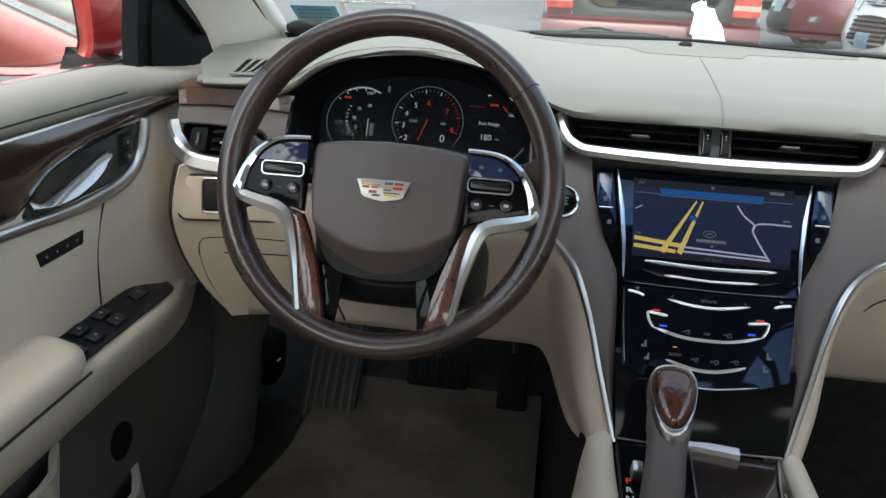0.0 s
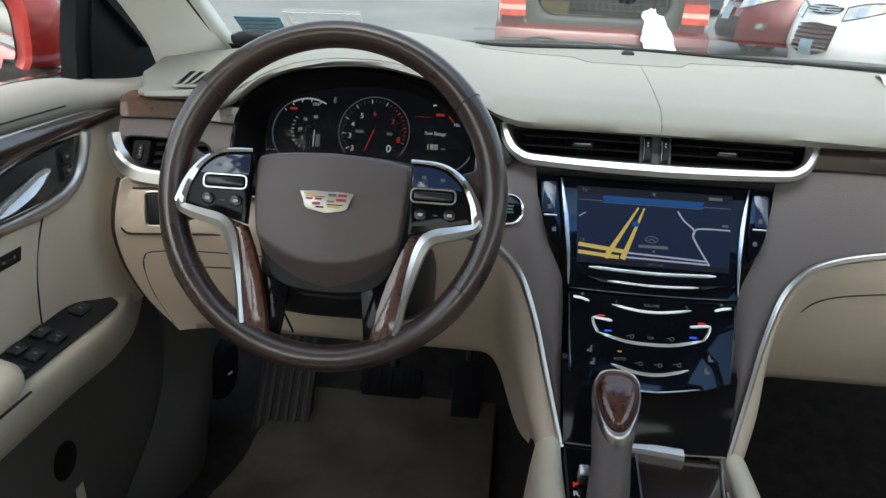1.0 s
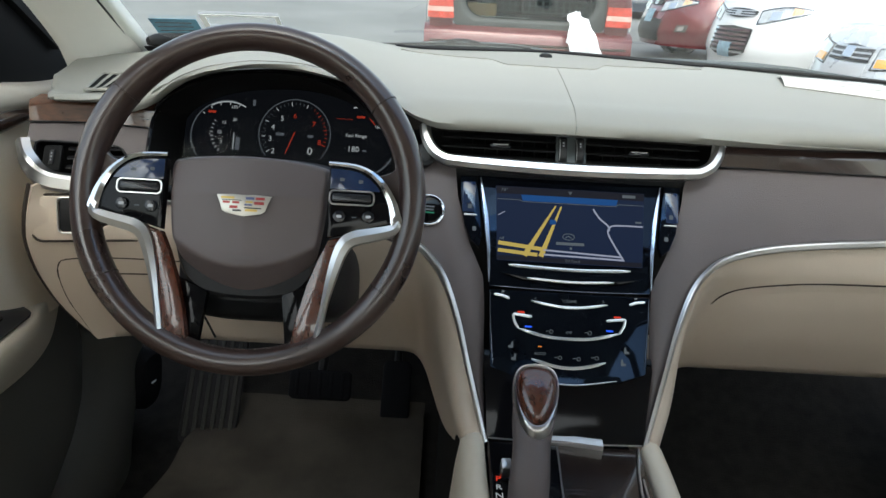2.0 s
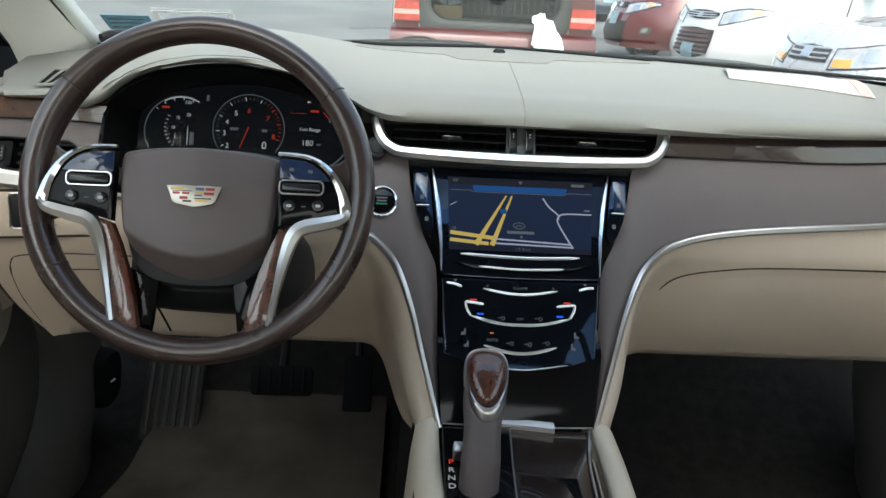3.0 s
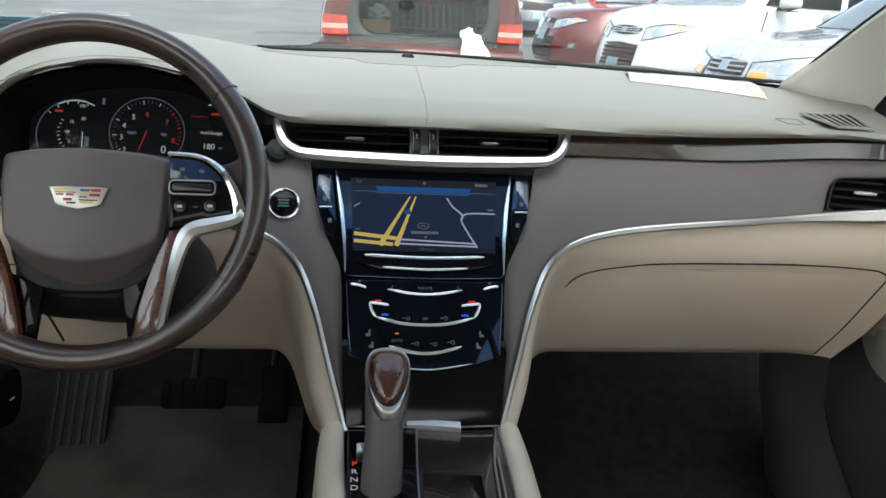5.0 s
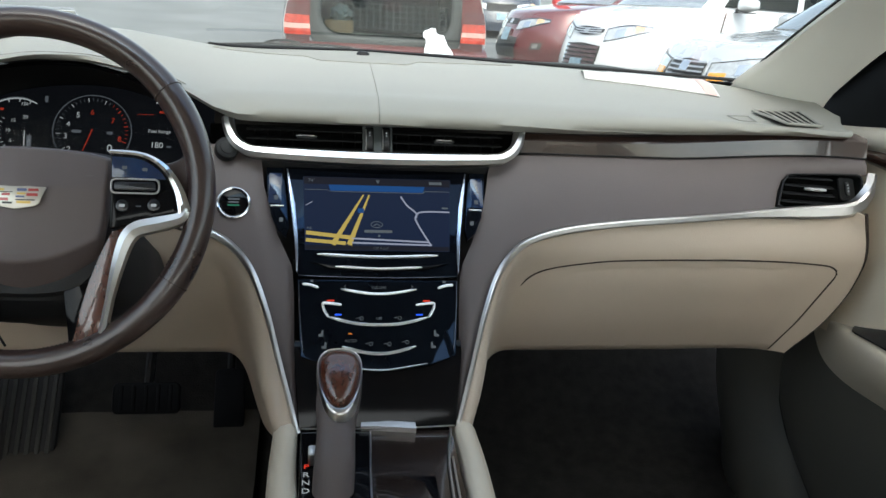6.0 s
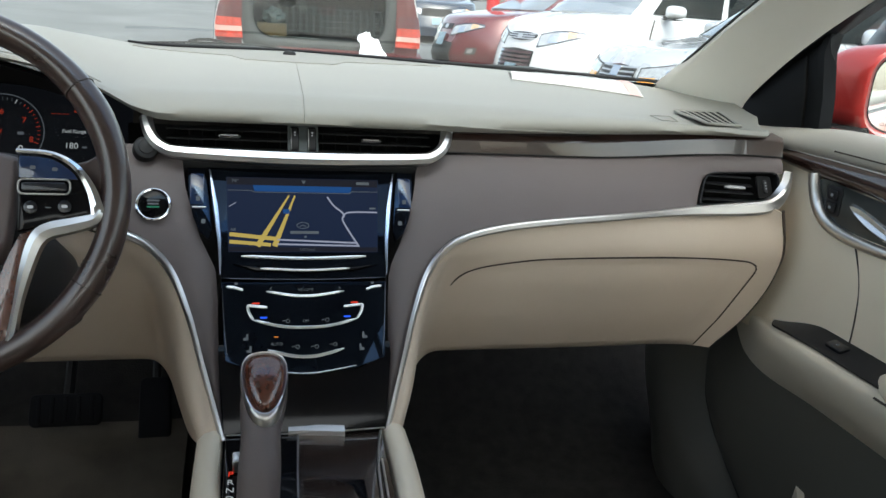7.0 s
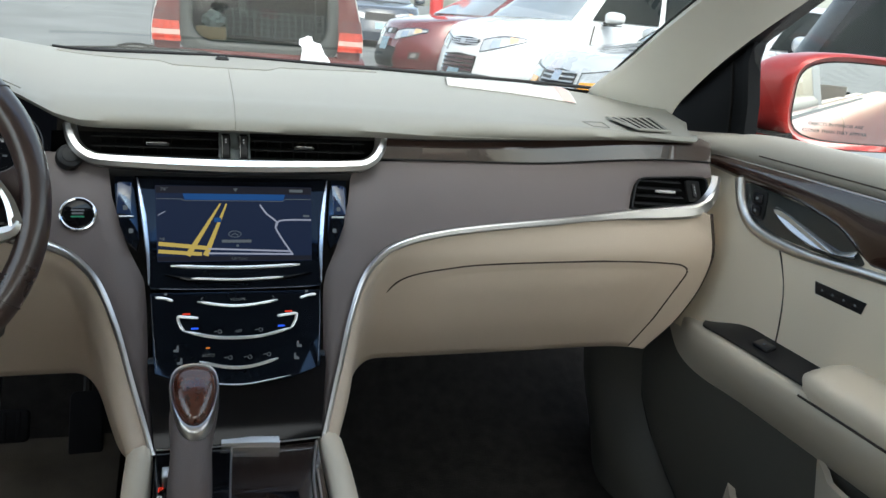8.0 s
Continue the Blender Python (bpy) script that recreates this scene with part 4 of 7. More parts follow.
for s in (-1, 1):
    S = Matrix.Diagonal((s, 1, 1, 1))

    def wp(pts, depth, w, bevel=0.0):
        b = plate(pts if s > 0 else [(-u, v) for u, v in pts][::-1], depth, WM @ Matrix.Translation((0, 0, w)), bevel)
        return b

    # leather web to the rim
    web = poly([(0.135, 0.034), (0.152, 0.04), (0.170, 0.055), (0.174, 0.02), (0.172, -0.01), (0.170, -0.045), (0.158, -0.036), (0.135, -0.025), (0.13, 0.01)], 5)
    part("web", wp(web, 0.012, -0.012, 0.003), M_RIM, wheel)
    # black switch pod
    pod = poly([(0.087, 0.040), (0.118, 0.0375), (0.138, 0.026), (0.151, 0.004), (0.156, -0.016)], 6) + poly([(0.156, -0.018), (0.126, -0.026), (0.088, -0.036)], 4)
    pd = part("switch_pod", wp(pod, 0.012, 0.0, 0.0015), M_GLOSS, wheel, "gloss black switch pod")
    upper = poly([(0.0885, 0.0385), (0.116, 0.036), (0.134, 0.026), (0.1425, 0.0155)], 5) + [(0.0885, 0.0165)]
    part("upper_key", wp(upper, 0.0016, 0.0118, 0.0005), M_BLUEKEY, pd, "upper key with sky reflection in its colour")
    part("rocker", wp(round_rect(0.042, 0.0095, 0.003, 4, 0.1125, 0.0075), 0.005, 0.012, 0.002), M_BUTTON, pd)
    loop = [W(s * u, v, 0.0165) for u, v in round_rect(0.047, 0.0145, 0.005, 5, 0.1125, 0.0075)]
    part("rocker_edge", sweep(loop, ring(0.00105, 6), up=WM.to_3x3() @ Vector((0, 0, 1)), closed=True), M_CHROME, pd, "chrome edge")
    for u, v in ((0.1, -0.0125), (0.131, -0.0115)):
        b = part("round_key", wp(disc(0.0065, 20, u, v), 0.003, 0.012, 0.001), M_BUTTON, pd)
        part("icon", wp(round_rect(0.0055, 0.003, 0.001, 3, u, v), 0.0034, 0.012), M_ICON, pd)
    for u, v in ((0.101, 0.027), (0.121, 0.0255)):
        part("icon", wp(round_rect(0.005, 0.0035, 0.001, 3, u, v), 0.0022, 0.0118), M_ICON_DIM, pd)
    part("icon", wp(round_rect(0.005, 0.0012, 0.0004, 3, 0.1155, -0.0125), 0.0004, 0.0121), M_ICON_DIM, pd)
    # chrome: over the pod, round its tip and down the lower spoke
    arc = poly([(0.086, 0.0435), (0.118, 0.041), (0.140, 0.0285), (0.1545, 0.007), (0.162, -0.018)], 6)
    rows_ = []
    for i, (u, v) in enumerate(arc):
        f = i / (len(arc) - 1)
        t = Vector((arc[min(i + 1, len(arc) - 1)][0] - arc[max(i - 1, 0)][0], arc[min(i + 1, len(arc) - 1)][1] - arc[max(i - 1, 0)][1])).normalized()
        nx, ny = t.y, -t.x
        wd = 0.0022 + 0.0052 * f * f
        rows_.append([W(s * (u + nx * o * wd), v + ny * o * wd, 0.013 + h) for o, h in ((-1, -0.006), (-0.9, 0.001), (0, 0.0026), (0.9, 0.001), (1, -0.006))])
    part("spoke_chrome", skin(rows_, 0, False, True, True), M_BRIGHT, wheel, "polished chrome spoke edge", 30)
    low = poly([(0.163, -0.014), (0.158, -0.0235), (0.138, -0.0295), (0.116, -0.035), (0.1055, -0.0445), (0.098, -0.066), (0.0905, -0.10), (0.0825, -0.148)], 6)
    rows_ = []
    for i, (u, v) in enumerate(low):
        f = i / (len(low) - 1)
        a, b = low[max(i - 1, 0)], low[min(i + 1, len(low) - 1)]
        t = Vector((b[0] - a[0], b[1] - a[1])).normalized()
        nx, ny = t.y, -t.x
        wd = (0.0035 + 0.0045 * math.sin(math.pi * min(f * 1.15, 1)) ** 0.8)
        dip = -0.003 * ease(0.6, 1.0, f)
        rows_.append([W(s * (u + nx * o * wd), v + ny * o * wd, 0.013 + dip + h) for o, h in ((-1, -0.012), (-0.92, 0.0005), (0, 0.0035), (0.92, 0.0005), (1, -0.012))])
    part("spoke_chrome", skin(rows_, 0, False, True, True), M_CHROME, wheel, "satin chrome lower spoke", 30)
    insert = poly([(0.089, -0.038), (0.118, -0.0295), (0.114, -0.034)], 3) + poly([(0.105, -0.045), (0.097, -0.07), (0.089, -0.105), (0.0805, -0.149)], 4) + [(0.055, -0.152), (0.0605, -0.12), (0.069, -0.088), (0.079, -0.06)]
    part("wood_insert", wp(insert, 0.012, -0.004, 0.002), M_WOODZ, wheel, "glossy wood spoke insert")
    part("spoke_back", wp([(0.04, -0.10), (0.075, -0.085), (0.08, -0.15), (0.047, -0.155)], 0.01, -0.018, 0.002), M_GLOSS, wheel)

# column shroud and stalks behind the wheel
col = thing("steering_column", "black plastic steering column shroud with two stalks", "steering column")
axis = WM.to_3x3() @ Vector((0, 0, -1))
rows = []
for d, rx, ry in ((0.035, 0.06, 0.045), (0.05, 0.085, 0.06), (0.10, 0.102, 0.062), (0.17, 0.106, 0.054), (0.26, 0.10, 0.05)):
    row = []
    for a in np.linspace(0, 2 * math.pi, 33)[:-1]:
        c, s_ = math.cos(a), math.sin(a)
        k = (abs(c) ** 4 + abs(s_) ** 4) ** -0.25
        row.append(W(rx * c * k, -0.060 - 0.12 * d + ry * s_ * k, -d))
    rows.append(row)
part("shroud", skin(rows, 0, False, True, True), M_BLACK, col)
for s in (-1, 1):
    pts = [W(s * 0.07, 0.004, -0.055), W(s * 0.11, 0.01, -0.052), W(s * 0.15, 0.018, -0.045), W(s * 0.172, 0.022, -0.042)]
    st = part("stalk", rod(resample(spl(pts, 5), 14), 0.0085, 10, sizes=[0.7, 0.75, 0.8, 0.9, 1, 1, 1, 1.05, 1.05, 1.05, 1.1, 1.1, 1.05, 0.9]), M_BLACK, col, "black column stalk")
    for i in range(2):
        part("mark", plate(round_rect(0.006, 0.0035, 0.001), 0.001, frame_of(W(s * (0.142 + 0.016 * i), 0.024 + 0.002 * i, -0.035), (1, 0, 0), (0, math.sin(TILT_W), math.cos(TILT_W)))), M_ICON, st)
cable = [V(-0.484, 0.01, 0.75), V(-0.476, 0.018, 0.727), V(-0.464, 0.02, 0.703), V(-0.452, 0.02, 0.676)]
part("cable", rod(resample(spl(cable, 5), 24), 0.0016, 6), M_BLACK, col)

# ---- centre stack ----
SM = frame_of((0, 0.02, 0.775), (1, 0, 0), (0, 0.603, 0.798))
LM = frame_of((0, 0.018, 0.768), (1, 0, 0), (0, 0.551, 0.835))
stack = thing("centre_stack", "gloss black centre stack with a lit map screen and touch controls", "centre stack")


def sp(pts, depth, lift=0.0, bevel=0.0, m=None):
    return plate(pts, depth, (m or SM) @ Matrix.Translation((0, 0, lift)), bevel)


upper = [(-0.1015, -0.004), (0.1015, -0.004), (0.105, 0.03), (0.112, 0.075), (0.121, 0.145), (-0.121, 0.145), (-0.112, 0.075), (-0.105, 0.03)]
part("upper_panel", sp(upper, 0.012, -0.012, 0.001), M_TOUCH, stack, "gloss black screen surround")
lower = [(-0.1015, -0.002), (0.1015, -0.002), (0.0995, -0.04), (0.096, -0.098), (0.06, -0.111), (0.0, -0.118), (-0.06, -0.111), (-0.096, -0.098), (-0.0995, -0.04)]
part("lower_panel", sp(lower, 0.012, -0.011, 0.001, LM), M_TOUCH, stack, "gloss black touch control panel")
for s in (-1, 1):
    side = [(s * 0.1235, 0.143), (s * 0.1445, 0.143), (s * 0.1425, 0.11), (s * 0.137, 0.078), (s * 0.128, 0.056), (s * 0.117, 0.046), (s * 0.114, 0.06), (s * 0.118, 0.10)]
    k = part("side_keys", sp(side[::s], 0.008, -0.006, 0.001), M_TOUCH, stack, "gloss black side keys")
    part("key", sp(round_rect(0.0165, 0.043, 0.002, 3, s * 0.1325, 0.1135), 0.0012, 0.002, 0.0004), M_BLUEKEY, k)
    part("chrome_bar", sp(round_rect(0.017, 0.002, 0.0008, 3, s * 0.1295, 0.0885), 0.0025, 0.0018, 0.0006), M_CHROME, k)
    part("icon", sp(round_rect(0.005, 0.006, 0.001, 3, s * 0.131, 0.1), 0.0004, 0.0034), M_ICON_DIM, k)
    part("icon", sp(round_rect(0.005, 0.006, 0.001, 3, s * 0.124, 0.07), 0.0004, 0.0022), M_ICON_DIM, k)
    blade = [(s * 0.1195, 0.142), (s * 0.1170, 0.142), (s * 0.1115, 0.115), (s * 0.1066, 0.09), (s * 0.1026, 0.05), (s * 0.1015, 0.02), (s * 0.1018, 0.0), (s * 0.1035, 0.0), (s * 0.107, 0.045), (s * 0.1125, 0.09)]
    part("chrome_blade", sp(blade[::s], 0.003, 0.0, 0.0008), M_BLADE, stack, "thin upright chrome blade")

# the map screen
scr = part("screen", sp([(-0.0935, 0.03), (0.0925, 0.03), (0.0975, 0.132), (-0.0975, 0.132)], 0.0006, 0.0003), M_SCREEN, stack, "lit navigation screen with a dark street map")
lf = 0.0012
part("title_bar", sp([(-0.0965, 0.1215), (0.0965, 0.1215), (0.097, 0.1315), (-0.097, 0.1315)], 0.0002, lf - 0.0002), M_SCREEN_BAR, scr)
part("status_bar", sp([(-0.093, 0.0305), (0.092, 0.0305), (0.0925, 0.0365), (-0.0935, 0.0365)], 0.0002, lf), M_SCREEN_BAR, scr)
part("blue_bar", sp([(-0.062, 0.1125), (0.06, 0.1125), (0.0625, 0.121), (-0.0645, 0.121)], 0.0002, lf), M_SCREEN_BLUE, scr)
for a, b in (((-0.0955, 0.1135), (-0.066, 0.1135)), ((-0.066, 0.1135), (-0.063, 0.1115)), ((-0.063, 0.1115), (0.059, 0.1115)), ((0.059, 0.1115), (0.0625, 0.1145)), ((0.0625, 0.1145), (0.096, 0.1145))):
    part("rule", strip([a, b], 0.0007, SM, 0.0002, lf + 0.0001), M_ICON_DIM, scr)
for a, b, w in (((-0.019, 0.1075), (-0.0585, 0.0375), (0.002, 0.0068)), ((-0.0115, 0.1075), (-0.0375, 0.0375), (0.002, 0.0068))):
    part("road", strip([a, b], w, SM, 0.0002, lf), M_ROAD_Y, scr, "yellow map road")
for a, b, w in (((-0.0925, 0.0535), (-0.036, 0.0475), 0.0052), ((-0.0925, 0.0435), (-0.042, 0.0395), 0.0048)):
    part("road", strip([a, b], w, SM, 0.0002, lf + 0.0001), M_ROAD_Y, scr)
for a, b, w in (((-0.034, 0.0465), (0.067, 0.0425), 0.0022), ((-0.034, 0.0405), (0.069, 0.0385), 0.0022)):
    part("road", strip([a, b], w, SM, 0.0002, lf), M_ROAD_W, scr)
bend = [(p.x, p.y) for p in spl([(0.03, 0.1065, 0), (0.038, 0.094, 0), (0.05, 0.083, 0), (0.049, 0.074, 0), (0.058, 0.056, 0), (0.069, 0.0375, 0)], 6)]
part("road", strip(bend, 0.0021, SM, 0.0002, lf), M_ROAD_W, scr)
bend = [(p.x, p.y) for p in spl([(0.05, 0.077, 0), (0.053, 0.0835, 0), (0.066, 0.0855, 0), (0.0945, 0.0855, 0)], 6)]
part("road", strip(bend, 0.002, SM, 0.0002, lf), M_ROAD_W, scr)
part("road", strip([(-0.0935, 0.091), (-0.085, 0.0965)], 0.001, SM, 0.0002, lf), M_ROAD_W, scr)
part("route_shield", sp(round_rect(0.0085, 0.0065, 0.0015, 3, -0.0225, 0.085), 0.0002, lf + 0.0003), M_SCREEN_BLUE, scr)
ell = [(-0.002 + 0.0075 * math.cos(a), 0.066 + 0.0042 * math.sin(a)) for a in np.linspace(0, 2 * math.pi, 25)]
part("position_ring", strip(ell, 0.0009, SM, 0.0002, lf), M_ICON_DIM, scr)
part("position_arrow", strip([(-0.006, 0.0645), (-0.002, 0.067), (0.002, 0.0645)], 0.0011, SM, 0.0002, lf), M_ICON_DIM, scr)
part("street_name_bar", sp(round_rect(0.036, 0.0038, 0.0006, 3, 0.0, 0.0565), 0.0002, lf), M_ICON_DIM, scr)
part("small_mark", sp(round_rect(0.003, 0.003, 0.0006, 3, 0.001, 0.0505), 0.0002, lf), M_ICON_DIM, scr)
letters("temperature", "74°", 0.0068, SM @ Matrix.Translation((-0.0865, 0.1265, lf)), M_ICON_DIM, scr)
part("clock_bar", sp(round_rect(0.017, 0.004, 0.0006, 3, 0.077, 0.1265), 0.0002, lf), M_ICON_DIM, scr)
letters("status_text", "Off Road", 0.0052, SM @ Matrix.Translation((0.003, 0.0333, lf)), M_ICON_DIM, scr)
letters("scale_text", "NE", 0.005, SM @ Matrix.Translation((-0.088, 0.0595, lf)), M_ICON_DIM, scr)
part("compass", sp([(-0.003, 0.129), (0.003, 0.129), (0, 0.124)], 0.0002, lf), M_ICON_DIM, scr)
part("small_mark", sp(round_rect(0.008, 0.0025, 0.0006, 3, 0.0885, 0.091), 0.0002, lf), M_ICON_DIM, scr)


def bar(pts, w, lift, material, name="chrome_bar", m=SM, h=0.0022, label=""):
    line = [(p.x, p.y) for p in spl([(*q, 0) for q in pts], 5)]
    rows_ = []
    for i, q in enumerate(line):
        a, b = line[max(i - 1, 0)], line[min(i + 1, len(line) - 1)]
        t = Vector((b[0] - a[0], b[1] - a[1])).normalized()
        f = min(1.0, 6 * min(i, len(line) - 1 - i) / (len(line) - 1) + 0.35)
        rows_.append([m @ Vector((q[0] - t.y * o * w * f, q[1] + t.x * o * w * f, lift + hh)) for o, hh in ((-0.5, 0), (-0.42, h * 0.8), (0, h), (0.42, h * 0.8), (0.5, 0))])
    part(name, skin(rows_, 0, False, True, True), material, stack, label, 30)


bar([(-0.078, 0.0245), (-0.04, 0.0225), (0, 0.0215), (0.04, 0.0225), (0.077, 0.0245)], 0.0046, 0.0, M_CHROME)
lip = [(-0.088, 0.0135), (-0.05, 0.0085), (0, 0.007), (0.05, 0.0085), (0.092, 0.0135), (0.06, 0.0045), (0, 0.0022), (-0.06, 0.0045)]
part("tray_lip", sp(lip[::-1], 0.006, -0.001, 0.0025), M_GLOSS, stack, "gloss black proud lip under the screen")
bar([(-0.055, 0.0068), (0, 0.0042), (0.055, 0.0068)], 0.0032, 0.0048, M_CHROME)
bar([(-0.1005, -0.0038), (-0.05, -0.0055), (0, -0.006), (0.05, -0.0055), (0.1005, -0.0038)], 0.0012, 0.0, M_DARKCHROME, "panel_edge", h=0.0008)
for s in (-1, 1):
    bar([(s * 0.1003, -0.004), (s * 0.0985, -0.04), (s * 0.0935, -0.095)], 0.0012, 0.001, M_DARKCHROME, "panel_edge", LM, 0.0008)
    bar([(s * 0.0955, -0.0075), (s * 0.085, -0.0088), (s * 0.0755, -0.012)], 0.0036, 0.001, M_CHROME, m=LM)
    part("icon", sp(round_rect(0.004, 0.003, 0.001, 3, s * 0.084, -0.0035), 0.0003, 0.0012, 0, LM), M_ICON_DIM, stack)
    bar([(s * 0.0465, -0.034), (s * 0.058, -0.0325), (s * 0.0705, -0.0312)], 0.0036, 0.001, M_CHROME, m=LM)
    bar([(s * 0.0705, -0.031), (s * 0.0685, -0.04), (s * 0.063, -0.0495)], 0.0036, 0.001, M_CHROME, m=LM)
    part("temperature_light", sp(round_rect(0.0095, 0.0022, 0.001, 4, s * 0.0605, -0.0286), 0.0004, 0.0012, 0, LM), M_RED_LED, stack, "red lit mark")
    part("temperature_light", sp(round_rect(0.009, 0.0022, 0.001, 3, s * 0.051, -0.0465), 0.0004, 0.0012, 0, LM), M_BLUE_LED, stack, "blue lit mark")
    for x, y, w in ((0.072, -0.070, 0.006), (0.068, -0.085, 0.006)):
        part("seat_icon", sp([(s * (x - w / 2), y - 0.004), (s * (x + w / 2), y - 0.004), (s * (x + w / 2), y - 0.001), (s * x, y - 0.0005), (s * (x - 0.001), y + 0.0045), (s * (x - w / 2), y + 0.0035)][::s], 0.0003, 0.0012, 0, LM), M_ICON_DIM, stack)
    part("arrow_mark", strip([(s * 0.041, -0.0085), (s * 0.044, -0.0105), (s * 0.041, -0.0125)], 0.0008, LM, 0.0003, 0.0012), M_ICON_DIM, stack)
bar([(-0.048, -0.0138), (-0.02, -0.0185), (0, -0.0198), (0.02, -0.0185), (0.048, -0.0138)], 0.0036, 0.001, M_CHROME, m=LM)
bar([(-0.063, -0.0495), (-0.03, -0.0575), (0, -0.0593), (0.03, -0.0575), (0.063, -0.0495)], 0.004, 0.001, M_CHROME, m=LM)
bar([(-0.046, -0.0865), (-0.02, -0.0935), (0, -0.0955), (0.02, -0.0935), (0.046, -0.0865)], 0.0042, 0.001, M_CHROME, m=LM)
bar([(-0.06, -0.109), (-0.02, -0.1145), (0, -0.1158), (0.02, -0.1145), (0.06, -0.108)], 0.0018, 0.001, M_CHROME, m=LM, h=0.0015)
letters("volume_text", "VOLUME", 0.0048, LM @ Matrix.Translation((0, -0.0118, 0.0014)), M_ICON_DIM, stack)
letters("auto_text", "AUTO", 0.0052, LM @ Matrix.Translation((-0.0355, -0.0795, 0.0014)), M_ICON_DIM, stack)
letters("off_text", "OFF", 0.0046, LM @ Matrix.Translation((0, -0.0515, 0.0014)), M_ICON_DIM, stack)
for x, y in ((-0.024, -0.0512), (0.024, -0.0505), (-0.0125, -0.0832), (0.0105, -0.0835), (0.033, -0.0812)):
    part("icon", strip([(x - 0.005, y), (x - 0.001, y + 0.0008)], 0.0008, LM, 0.0003, 0.0012), M_ICON_DIM, stack)
    part("icon", strip([(x + 0.002 + 0.0022 * math.cos(a), y + 0.0022 * math.sin(a)) for a in np.linspace(0, 6.28, 13)], 0.0008, LM, 0.0003, 0.0012), M_ICON_DIM, stack)
part("led", sp(round_rect(0.005, 0.0014, 0.0005, 3, -0.036, -0.0705), 0.0003, 0.0012, 0, LM), M_ORANGE_LED, stack)

# ---- console ----
console = thing("centre_console", "wood-topped centre console with beige leather sides", "console")
# gloss black slope between the stack and the console top
rows = [[V(x * k, y, z) for x in np.linspace(-0.098, 0.098, 10)] for z, y, k in ((0.606, -0.072, 0.98), (0.63, -0.062, 1.0), (0.66, -0.048, 1.03), (0.69, -0.034, 1.06), (0.70, -0.02, 1.06))]
part("lower_slope", skin(rows, 0.004), M_GLOSS, console, "gloss black slope under the controls")
part("bin_gap", rod([V(x, -0.073 - 0.004 * math.cos(x * 15), 0.6085) for x in np.linspace(-0.094, 0.094, 20)], 0.0010, 6), M_CHROME, console)
top = [(-0.0945, -0.074), (0.0905, -0.076), (0.087, -0.15), (0.084, -0.23), (0.08, -0.40), (-0.088, -0.40), (-0.094, -0.23)]
part("console_top", plate(top, 0.02, Matrix.Translation((0, 0, 0.585)), 0.002), M_WOODC, console, "glossy dark wood console top")
part("console_body", plate([(p[0] * 1.08, p[1]) for p in top], 0.33, Matrix.Translation((0, 0, 0.253))), M_CARPET, console)
slot = [(-0.094, -0.08), (-0.012, -0.082), (-0.016, -0.16), (-0.019, -0.24), (-0.02, -0.38), (-0.09, -0.38), (-0.0935, -0.23)]
part("shift_plate", plate(slot, 0.003, Matrix.Translation((0, 0, 0.6045)), 0.001), M_GLOSS, console, "gloss black shift gate plate")
part("plate_edge", rod([V(-0.011, -0.08, 0.607), V(-0.0155, -0.16, 0.607), V(-0.0185, -0.24, 0.607), V(-0.02, -0.38, 0.607)], 0.0012, 6), M_CHROME, console)
for ch, y, material in (("P", -0.155, M_RED_LED), ("R", -0.1705, M_ICON), ("N", -0.1855, M_ICON), ("D", -0.2005, M_ICON)):
    letters("gear_letter", ch, 0.0125, Matrix.Translation((-0.0865, y, 0.6078)), material, console)
cup = [(-0.011, -0.172), (0.028, -0.176), (0.04, -0.190), (0.046, -0.215), (0.04, -0.30), (-0.014, -0.30)]
part("cup_cover", plate(cup, 0.002, Matrix.Translation((0, 0, 0.6045)), 0.0008), M_WOODC, console, "sliding wood cup cover")
cup2 = [(0.024, -0.176), (0.056, -0.178), (0.055, -0.30), (0.043, -0.30), (0.049, -0.215), (0.041, -0.19)]
part("cup_cover", plate(cup2, 0.0026, Matrix.Translation((0, 0, 0.6042)), 0.0008), M_GLOSS, console)
part("inlay_edge", rod([V(0.0885, -0.078, 0.6065), V(0.079, -0.125, 0.6068), V(0.074, -0.16, 0.6068), V(0.068, -0.24, 0.6068), V(0.064, -0.38, 0.6068)], 0.0016, 6), M_CHROME, console)
part("inlay_edge", rod([V(0.081, -0.14, 0.6066), V(0.078, -0.19, 0.6068), V(0.074, -0.26, 0.6068)], 0.0014, 6), M_CHROME, console)
# chrome bin handle
rows = [[V(x, y, 0.605 + z) for y, z in ((-0.062 - d, 0.0), (-0.064 - d, 0.007), (-0.070 - d, 0.009), (-0.079 - d, 0.006), (-0.080 - d, 0.0))] for x, d in ((-0.022, -0.004), (0.0, -0.003), (0.02, 0.0), (0.040, 0.003), (0.0445, 0.004))]
part("bin_handle", skin(rows, 0, False, True, True), M_CHROME, console, "chrome pull of the console bin", 30)
